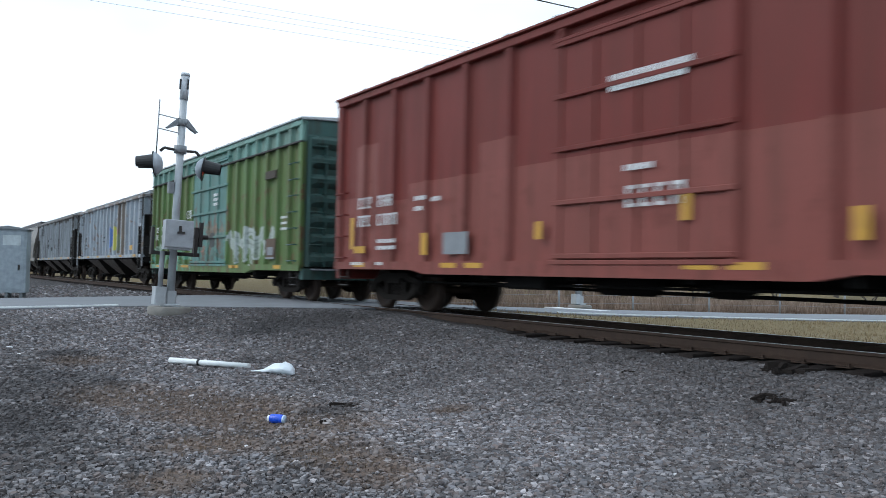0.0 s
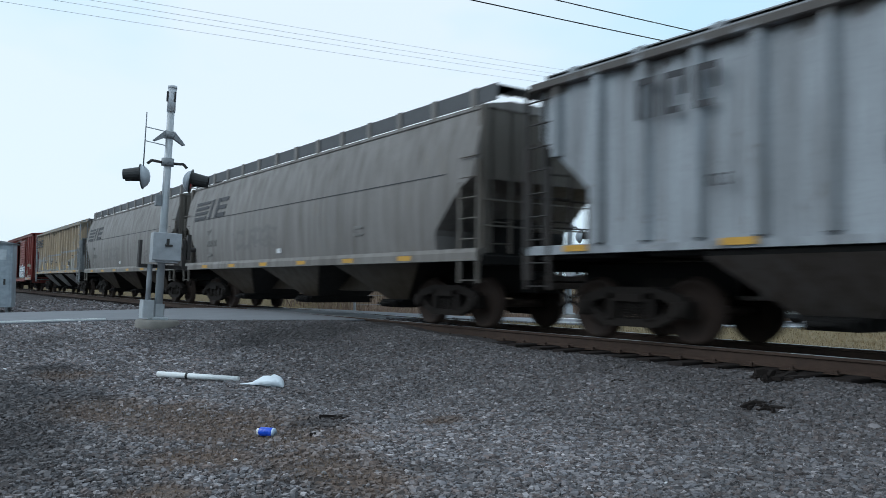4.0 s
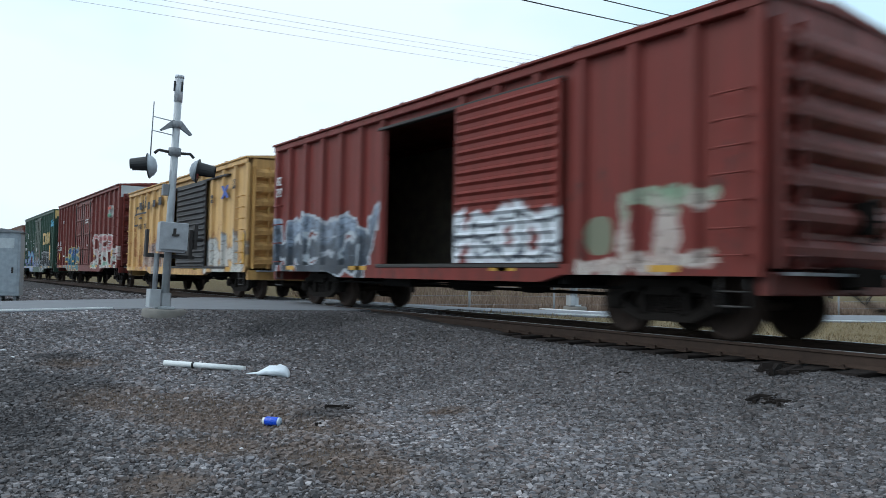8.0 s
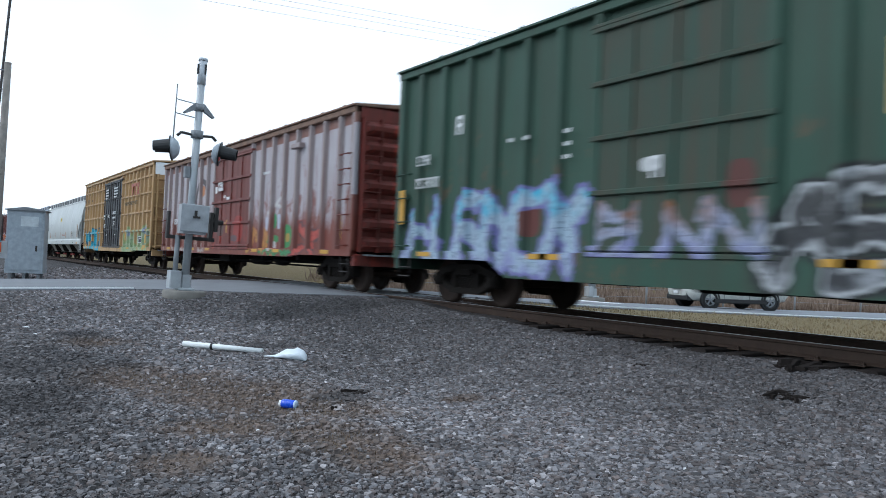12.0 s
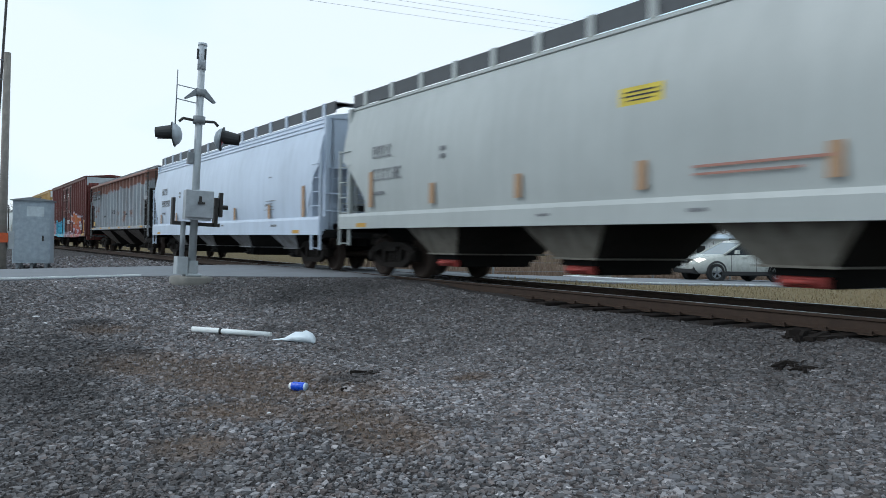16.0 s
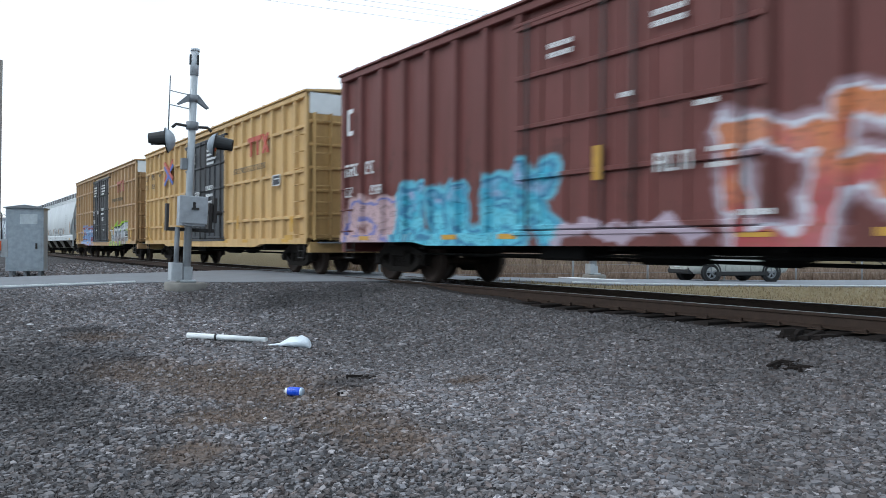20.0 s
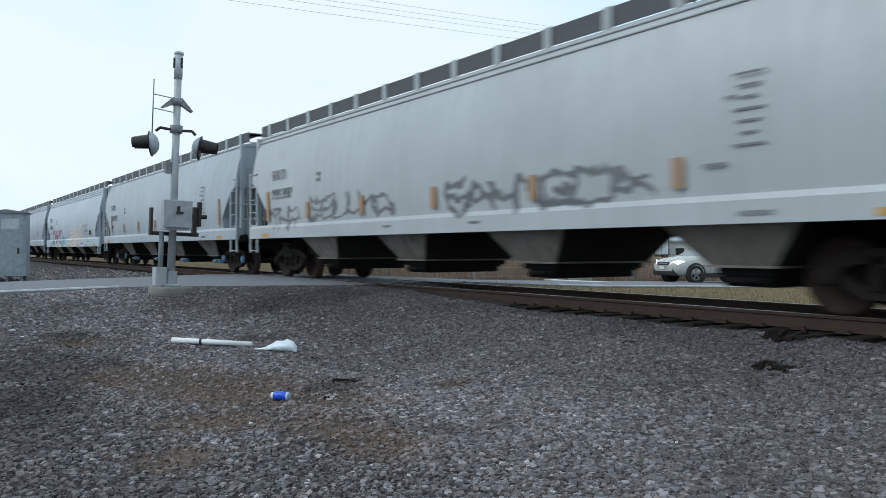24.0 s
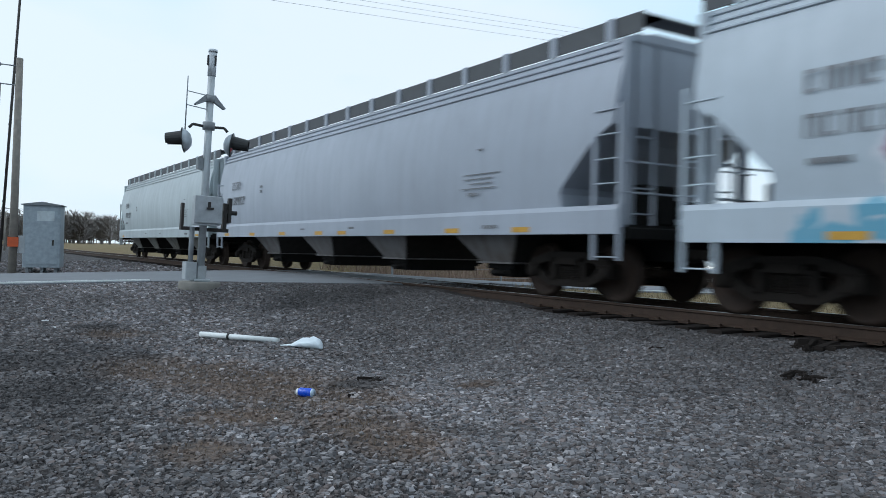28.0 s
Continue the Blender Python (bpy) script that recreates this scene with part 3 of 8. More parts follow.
# timber ties: single pieces along the near stretch, the rest joined
tie_me = shared("tie", M["tie"], lambda g: g.box(-1.3, -0.115, -0.18, 1.3, 0.115, 0.0, 0.012))
track_bed = structure("track_bed", Geo().box(TRACK_X - 1.25, -60, -0.42, TRACK_X + 1.25, 700, -0.235), M["gravel"], "grey crushed stone bed between the rails", "track bed")
rt = random.Random(5)
y, k = -14.0, 0
rest = Geo()
while y < 300:
    zt, a = -0.185 + rt.uniform(-0.012, 0.006), rt.uniform(-1.5, 1.5)
    dx = rt.uniform(-0.06, 0.06)
    if not 15.2 < y < 25.4:
        if y < 110:
            use("tie", tie_me, track_bed, pose(TRACK_X + dx, y, zt, 0, 0, a))
        else:
            rest.box(TRACK_X - 1.3 + dx, y - 0.115, zt - 0.18, TRACK_X + 1.3 + dx, y + 0.115, zt)
    y += 0.54 + rt.uniform(-0.03, 0.03)
tagged(part("tie_row", rest, M["tie"], track_bed, "far ties"), kind="stuff")
plate_me = shared("tie_plate", M["rail"], lambda g: g.box(-0.17, -0.09, 0.0, 0.17, 0.09, 0.014).box(-0.12, -0.05, 0.014, -0.085, -0.02, 0.045).box(0.085, 0.02, 0.014, 0.12, 0.05, 0.045))
y = -5.0
while y < 15.2:
    use("tie_plate", plate_me, track_bed, pose(TRACK_X - GAUGE / 2, y, -0.189))
    y += 0.54
# asphalt between the rails on the crossing
g = Geo().box(TRACK_X - 0.66, 15.7, -0.15, TRACK_X + 0.66, 24.8, -0.012, 0.01)
structure("crossing_panel", g, M["asphalt"], "asphalt filling between the rails on the level crossing", "crossing")


# ---- the train ----
def truck_mesh(g):
    for s in (-1, 1):
        x0, x1 = (0.93 * s, 1.07 * s) if s > 0 else (1.07 * s, 0.93 * s)
        g.prism([(-1.02, 0.52), (-0.92, 0.66), (-0.45, 0.79), (0.45, 0.79), (0.92, 0.66), (1.02, 0.52), (0.92, 0.50), (0.55, 0.62), (-0.55, 0.62), (-0.92, 0.50)], 0, x0, x1)
        g.prism([(-0.92, 0.52), (-0.80, 0.36), (-0.46, 0.22), (0.46, 0.22), (0.80, 0.36), (0.92, 0.52), (0.74, 0.50), (0.42, 0.33), (-0.42, 0.33), (-0.74, 0.50)], 0, x0, x1)
        for y in (-0.42, 0.30):
            g.box(x0, y, 0.30, x1, y + 0.12, 0.70)
        for y in (-0.875, 0.875):
            g.box(x0 - 0.02, y - 0.15, 0.36, x1 + 0.02, y + 0.15, 0.60, 0.03)
        g.box(x0 - 0.04, -0.26, 0.58, x1 + 0.04, 0.26, 0.68)
    g.box(-1.0, -0.20, 0.55, 1.0, 0.20, 0.78, 0.03)
    g.box(-0.35, -0.35, 0.78, 0.35, 0.35, 0.92, 0.03)
    for y in (-0.36, 0.36):
        g.box(-0.9, y - 0.05, 0.38, 0.9, y + 0.05, 0.50)


def wheel_mesh(g):
    g.lathe([(-0.065, 0.0), (-0.085, 0.12), (-0.03, 0.16), (-0.02, 0.37), (-0.065, 0.395), (-0.065, 0.445), (0.045, 0.458), (0.055, 0.487), (0.072, 0.482), (0.068, 0.39), (0.03, 0.36), (0.02, 0.16), (0.08, 0.12), (0.08, 0.0)], (0, 0, 0), 0, 24)


def spring_mesh(g):
    prof = []
    for k in range(7):
        prof += [(0.325 + k * 0.037, 0.044), (0.337 + k * 0.037, 0.062), (0.349 + k * 0.037, 0.062)]
    g.lathe(prof, (0, 0, 0), 2, 10)


def cap_mesh(g):
    g.lathe([(-0.03, 0.115), (0.03, 0.115), (0.05, 0.08), (0.05, 0.0)], (0, 0, 0), 0, 12)


def wheelset_mesh(g):
    """Two wheels on one axle, turning together about the axle."""
    one = Geo()
    wheel_mesh(one)
    n = len(one.v)
    g.add([(x - 0.76, y, z) for x, y, z in one.v], one.f, True)
    g.add([(0.76 - x, y, z) for x, y, z in one.v], one.f, True)
    g.tube((-0.9, 0, 0), (0.9, 0, 0), 0.075)
    for k in range(3):
        a = k * 2.0944
        g.tube((-0.79, 0.26 * math.cos(a), 0.26 * math.sin(a)), (-0.77, 0.26 * math.cos(a), 0.26 * math.sin(a)), 0.03, None, 6)


WHEELSETS = []


def add_truck(car, yc, caps=None):
    tr = use("truck", shared("truck", M["truck"], truck_mesh), car, pose(0, yc, 0), "rusty iron truck frame")
    for y in (-0.875, 0.875):
        WHEELSETS.append((use("wheelset", shared("wheelset", M["wheel"], wheelset_mesh), tr, pose(0, y, 0.46)), y))
        use("bearing_cap", shared("bearing_cap", caps or M["truck"], cap_mesh), tr, pose(-1.10, y, 0.47, 0, 0, 180))
    for s in (-1, 1):
        for y in (-0.15, 0.0, 0.15):
            use("coil_spring", shared("coil_spring", M["truck"], spring_mesh), tr, pose(1.0 * s, y, 0))
    return tr


def coupler_mesh(g):
    g.box(-0.14, -0.10, 0.70, 0.14, 0.55, 0.98, 0.03)
    g.prism([(-0.16, 0.55), (0.16, 0.55), (0.20, 0.72), (0.04, 0.80), (0.04, 0.68), (-0.10, 0.66), (-0.20, 0.78)], 2, 0.74, 0.96)
    g.tube((-0.35, 0.1, 0.80), (-0.30, 0.65, 0.42), 0.028)
    g.tube((-0.30, 0.65, 0.42), (-0.20, 0.85, 0.50), 0.028)
    g.tube((-1.3, 0.20, 0.86), (-0.05, 0.32, 0.86), 0.018)
    g.tube((-1.3, 0.20, 0.86), (-1.34, 0.20, 0.66), 0.018)


def add_couplers(car, yb):
    me = shared("coupler", M["truck"], coupler_mesh)
    use("coupler", me, car, pose(0, yb - 0.25, 0))
    use("coupler", me, car, pose(0, -yb + 0.25, 0, 0, 0, 180))


def bars(car, specs, x, material, label="", name="lettering"):
    """Plain bars for writing: (y, z, width, height) each, on the side at x."""
    g = Geo()
    for y, z, w, h in specs:
        g.box(x - 0.006, y - w / 2, z - h / 2, x, y + w / 2, z + h / 2)
    return tagged(part(name, g, material, car, label), kind="stuff")


def words(y, z, chars, h, r, gap=0.38):
    """Character-sized bars in a row."""
    w = h * 0.62
    out = []
    for i in range(chars):
        c = y - i * w * (1 + gap)
        if h < 0.15:
            out.append((c, z, w, h * 0.7))
            continue
        k, s = r.randrange(4), w * 0.26
        out.append((c + w / 2 - s / 2, z, s, h))
        if k != 1:
            out.append((c - w / 2 + s / 2, z + (h * 0.2 if k == 2 else 0), s, h * (0.6 if k == 2 else 1)))
        out.append((c, z + (h / 2 - s / 2), w * 0.48, s))
        if k != 3:
            out.append((c, z - (h / 2 - s / 2) if k else z, w * 0.48, s))
    return out


def rungs(car, y0, y1, z0, z1, n, x, material):
    me = shared("rung %.2f" % abs(y1 - y0), material, lambda g: g.tube((0, -abs(y1 - y0) / 2, 0), (0, abs(y1 - y0) / 2, 0), 0.014, None, 6).box(0, -abs(y1 - y0) / 2 - 0.01, -0.02, 0.08, -abs(y1 - y0) / 2 + 0.02, 0.02).box(0, abs(y1 - y0) / 2 - 0.02, -0.02, 0.08, abs(y1 - y0) / 2 + 0.01, 0.02))
    for i in range(n):
        use("grab_iron", me, car, pose(x, (y0 + y1) / 2, z0 + (z1 - z0) * i / max(1, n - 1)))


def stirrup(car, y, x, z, material):
    use("sill_step", shared("sill_step", material, lambda g: g.tube((0, -0.2, 0), (0, -0.2, -0.36), 0.014, None, 6).tube((0, 0.2, 0), (0, 0.2, -0.36), 0.014, None, 6).tube((0, -0.2, -0.36), (0, 0.2, -0.36), 0.016, None, 6).tube((0, -0.2, -0.18), (0, 0.2, -0.18), 0.012, None, 6)), car, pose(x, y, z))


def boxcar(label, body, paint_m, door=None, height=4.72, sill=1.0, drop=0.78, post_gap=1.25, roof_m=None, end_m=None, end_top=None, door_m=None, door_span=(-1.6, 1.5), door_kind="slide", rung_m=None, post_m=None, chord_m=None, ridges=False, seed=1):
    """A boxcar at its own origin: y to its rear, camera side at -x, z from the rail head."""
    car = thing("boxcar", label, "boxcar", "cars of the freight train")
    h = body / 2
    roof_m, end_m, door_m, rung_m = roof_m or paint_m, end_m or paint_m, door_m or paint_m, rung_m or end_m or paint_m
    d0, d1 = door_span
    r = random.Random(seed)
    # side walls with the door opening left free
    for s in (-1, 1):
        for a, b in ((-h, d0), (d1, h)):
            part("side_panel", Geo().box(min(1.50 * s, 1.46 * s), a, sill, max(1.50 * s, 1.46 * s), b, height - 0.1), paint_m, car)
        part("door_header", Geo().box(min(1.50 * s, 1.46 * s), d0, height - 0.34, max(1.50 * s, 1.46 * s), d1, height - 0.1), paint_m, car)
        x0, x1 = (-1.615, -1.44) if s < 0 else (1.44, 1.615)
        part("top_chord", Geo().box(x0, -h, height - 0.14, x1, h, height, 0.015), chord_m or paint_m, car)
        y_in = h - 3.3
        part("side_sill", Geo().prism([(-h, sill), (-h, sill + 0.16), (h, sill + 0.16), (h, sill), (y_in, sill), (y_in - 0.5, drop), (-y_in + 0.5, drop), (-y_in, sill)], 0, min(1.61 * s, 1.47 * s), max(1.61 * s, 1.47 * s)), paint_m, car)
    # side posts
    ph = height - 0.14 - sill - 0.16
    pm = shared("side_post %.2f" % ph, paint_m, lambda g: g.prism([(0.0, -0.11), (0.0, 0.11), (-0.10, 0.055), (-0.10, -0.055)], 2, 0, ph))
    for a, b in ((-h, d0), (d1, h)):
        n = max(1, round((b - a) / post_gap))
        for i in range(n + 1):
            y = a + (b - a) * i / n
            y = min(max(y, -h + 0.12), h - 0.12)
            part("side_post", Geo().prism([(-1.50, y - 0.11), (-1.50, y + 0.11), (-1.60, y + 0.055), (-1.60, y - 0.055)], 2, sill + 0.16, sill + 0.16 + ph), post_m or paint_m, car)
            use("side_post", pm, car, pose(1.50, y, sill + 0.16, 0, 0, 180))
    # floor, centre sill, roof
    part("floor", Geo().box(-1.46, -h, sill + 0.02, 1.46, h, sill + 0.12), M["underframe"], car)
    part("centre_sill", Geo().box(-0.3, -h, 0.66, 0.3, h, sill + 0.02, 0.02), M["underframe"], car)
    g = Geo().prism([(-1.60, height), (-1.66, height + 0.015), (-1.66, height + 0.05), (0, height + 0.21), (1.66, height + 0.05), (1.66, height + 0.015), (1.60, height), (0, height + 0.10)], 1, -h - 0.04, h + 0.04)
    roof = part("roof", g, roof_m, car)
    ribm = shared("roof_rib", roof_m, lambda g: g.prism([(-1.64, 0.05), (0, 0.21), (1.64, 0.05), (1.64, 0.085), (0, 0.25), (-1.64, 0.085)], 1, -0.03, 0.03))
    for i in range(int(body / 1.22)):
        use("roof_rib", ribm, roof, pose(0, -h + 0.6 + i * 1.22, height))
    if door_kind in ("open", "half"):
        part("wall_lining", Geo().box(1.40, -h + 0.1, sill + 0.125, 1.455, h - 0.1, height - 0.15), M["lining"], car, "worn wooden lining")
        part("floor_boards", Geo().box(-1.45, -h + 0.1, sill + 0.122, 1.40, h - 0.1, sill + 0.16), M["lining"], car, "worn wooden floor")
        lr = shared("lining_rib", M["lining"], lambda g: g.prism([(0.0, -0.05), (-0.05, 0.0), (0.0, 0.05)], 1, -1.4, 0.0))
        for i in range(14):
            use("lining_rib", lr, car, pose(1.40, d0 + 1.2, sill + 0.4 + i * 0.2))
    # corrugated ends
    for s in (-1, 1):
        part("end_wall", Geo().box(-1.50, min(h * s, (h - 0.05) * s), sill, 1.50, max(h * s, (h - 0.05) * s), height + 0.04).prism([(-1.6, height - 0.01), (1.6, height - 0.01), (0, height + 0.15)], 1, min(h * s, (h - 0.05) * s), max(h * s, (h - 0.05) * s)), end_m, car)
        part("corner_post", Geo().box(-1.6, min(h * s, (h - 0.12) * s), sill, -1.44, max(h * s, (h - 0.12) * s), height, 0.02), paint_m, car)
        part("end_sill", Geo().box(-1.52, min((h + 0.06) * s, (h - 0.1) * s), sill - 0.22, 1.52, max((h + 0.06) * s, (h - 0.1) * s), sill + 0.06, 0.02), end_m, car)
        if ridges:
            er = shared("end_ridge", end_m, lambda g: g.loft([[(x, 0, 0.0), (x, -0.05 * k, 0.02), (x, -0.06 * k, 0.06), (x, 0, 0.10)] for x, k in ((-1.5, 0.6), (-1.3, 1), (1.3, 1), (1.5, 0.6))]))
        else:
            er = shared("end_rib", end_m, lambda g: g.loft([[(x, 0, -0.01), (x, -0.05 * k, 0.03), (x, -0.13 * k, 0.12), (x, -0.14 * k, 0.22), (x, -0.07 * k, 0.31), (x, 0, 0.34)] for x, k in ((-1.42, 0.15), (-1.2, 1), (1.2, 1), (1.42, 0.15))]))
        n = 6 if ridges else 7
        for i in range(n):
            z = sill + 0.14 + (height - sill - 0.35) * i / n
            use("end_rib", er, car, pose(0, h * s, z) if s < 0 else pose(0, h * s, z, 0, 0, 180))
        if end_top:
            part("end_top_panel", Geo().box(-1.52, min((h + 0.012) * s, h * s), height - 0.55, 1.52, max((h + 0.012) * s, h * s), height - 0.01), end_top, car)
        # brake gear and ladder on the end
        g = Geo()
        for i in range(8 if height > 4.5 else 7):
            g.tube((-1.4, (h + 0.16) * s, sill + 0.25 + i * 0.42), (-0.95, (h + 0.16) * s, sill + 0.25 + i * 0.42), 0.013, None, 6)
        for xx in (-1.4, -0.95):
            g.box(xx - 0.02, min((h + 0.14) * s, h * s), sill + 0.1, xx + 0.02, max((h + 0.17) * s, h * s), min(sill + 3.4, height - 0.25))
        part("end_ladder", g, rung_m, car)
        g = Geo().box(-1.3, min((h + 0.30) * s, h * s), sill + 0.02, 1.3, max((h + 0.30) * s, h * s), sill + 0.06)
        part("crossover_platform", g, M["galv_dark"], car)
        if s < 0:
            yb = -h - 0.22
            part("brake_wheel", Geo().lathe([(-0.02, 0.26), (0.0, 0.29), (0.02, 0.26), (0.0, 0.23)], (0.55, yb, sill + 0.75), 1, 20).tube((0.30, yb, sill + 0.75), (0.80, yb, sill + 0.75), 0.014, None, 6).tube((0.55, yb, sill + 0.50), (0.55, yb, sill + 1.0), 0.014, None, 6), M["truck"], car, "dark hand brake wheel")
            part("brake_housing", Geo().box(0.40, yb + 0.03, sill + 0.58, 0.70, -h, sill + 0.98, 0.03), M["truck"], car)
    # doors
    doors(car, d0, d1, sill, height, door_kind, door_m)
    rungs(car, -h + 0.16, -h + 0.62, sill + 0.25, height - 1.1, 7, -1.68, rung_m)
    rungs(car, h - 0.62, h - 0.16, sill + 0.25, sill + 1.7, 4, -1.68, rung_m)
    for y in (-h + 0.4, h - 0.4):
        stirrup(car, y, -1.56, sill, M["steel_dark"])
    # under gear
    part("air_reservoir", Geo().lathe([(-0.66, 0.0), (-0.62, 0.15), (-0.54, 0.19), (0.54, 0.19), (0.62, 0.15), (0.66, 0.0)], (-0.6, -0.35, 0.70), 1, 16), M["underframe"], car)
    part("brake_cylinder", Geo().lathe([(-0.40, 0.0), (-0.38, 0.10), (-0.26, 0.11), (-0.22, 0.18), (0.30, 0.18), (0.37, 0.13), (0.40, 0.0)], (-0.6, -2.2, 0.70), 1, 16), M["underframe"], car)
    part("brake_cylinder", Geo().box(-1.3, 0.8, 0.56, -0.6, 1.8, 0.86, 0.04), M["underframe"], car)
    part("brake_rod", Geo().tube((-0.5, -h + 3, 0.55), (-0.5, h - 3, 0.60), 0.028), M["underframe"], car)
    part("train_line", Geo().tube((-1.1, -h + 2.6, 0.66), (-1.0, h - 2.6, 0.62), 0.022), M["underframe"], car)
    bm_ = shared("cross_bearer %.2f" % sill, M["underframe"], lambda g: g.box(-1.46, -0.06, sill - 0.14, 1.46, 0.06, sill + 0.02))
    for y in np.linspace(-h + 3.4, h - 3.4, 5):
        use("cross_bearer", bm_, car, pose(0, float(y), 0))
    for s in (-1, 1):
        add_truck(car, s * (h - 1.85))
    add_couplers(car, h)
    rm = shared("reflector", M["orange_tape"], lambda g: g.box(-0.004, -0.24, -0.045, 0.0, 0.24, 0.045))
    for y in (-h + 1.4, -h + 4.6, -2.4, 2.3, h - 4.6, h - 1.2):
        use("reflector", rm, car, pose(-1.612, y, sill + 0.09))
    return car


def doors(car, d0, d1, sill, height, kind, material):
    z0, z1 = sill + 0.18, height - 0.34
    if kind in ("slide", "ribbed"):
        spans = [(d0 - 0.05, d1 + 0.05)]
    elif kind == "double":
        mid = (d0 + d1) / 2
        spans = [(d0, mid - 0.01), (mid + 0.01, d1)]
    elif kind == "half":
        spans = [(d0 - 0.6, d1 - 1.53)]
    else:
        spans = [(d0 - (d1 - d0) + 0.2, d0 + 0.1)]  # slid open towards the front
    for s in (-1, 1):
        for a, b in spans:
            if kind in ("open", "half") and s > 0:
                a, b = d0, d1
            out = 0.07 if kind in ("open", "half") else 0.0
            g = Geo().box(min((1.57 + out) * s, (1.53 + out) * s), a, z0, max((1.57 + out) * s, (1.53 + out) * s), b, z1)
            dr = part("door", g, material, car)
            if s > 0:
                continue
            if kind in ("open", "ribbed", "half"):
                n = 15
                for i in range(n):
                    z = z0 + 0.12 + (z1 - z0 - 0.24) * i / (n - 1)
                    part("door_rib", Geo().prism([(-out - 1.57, z - 0.05), (-out - 1.62, z), (-out - 1.57, z + 0.05)], 1, a + 0.08, b - 0.08), material, dr)
            else:
                for i in range(5):
                    z = z0 + 0.05 + (z1 - z0 - 0.1) * i / 4
                    part("door_rib", Geo().box(-out - 1.625, a, z - 0.04, -out - 1.57, b, z + 0.04, 0.012), material, dr)
                for k in range(1, 4):
                    y = a + (b - a) * k / 4
                    part("door_stile", Geo().box(-out - 1.598, y - 0.035, z0, -out - 1.57, y + 0.035, z1), material, dr)
                if kind == "double":
                    for y in (a + 0.28, b - 0.28):
                        use("lock_rod", shared("lock_rod %.2f" % (z1 - z0), M["steel_dark"], lambda g: g.tube((0, 0, 0), (0, 0, z1 - z0), 0.022, None, 8)), dr, pose(-1.64, y, z0))
        if s < 0:
            for za, zc in ((sill + 0.10, sill + 0.17), (height - 0.36, height - 0.30)):
                part("door_track", Geo().box(-1.63, min(d0 - 2.6, -3.4) if kind in ("open", "half") else d0 - 0.1, za, -1.50, d1 + 0.1, zc, 0.01), M["steel_dark"] if kind == "open" else material, car)


def belly(z):
    """Half width of a smooth hopper's rounded side at height z."""
    return float(1.60 - 0.30 * max(0.0, (z - 2.3) / 1.65) ** 2 - 0.06 * max(0.0, 2.3 - z) ** 2)


# bay slopes: dirt and the shade under the car, both put into the colour
M["bay_slope_shade"] = plain("bay_slope_shade", (0.028, 0.025, 0.023), 0.9, 0.0, 0.35, spec=0.15)


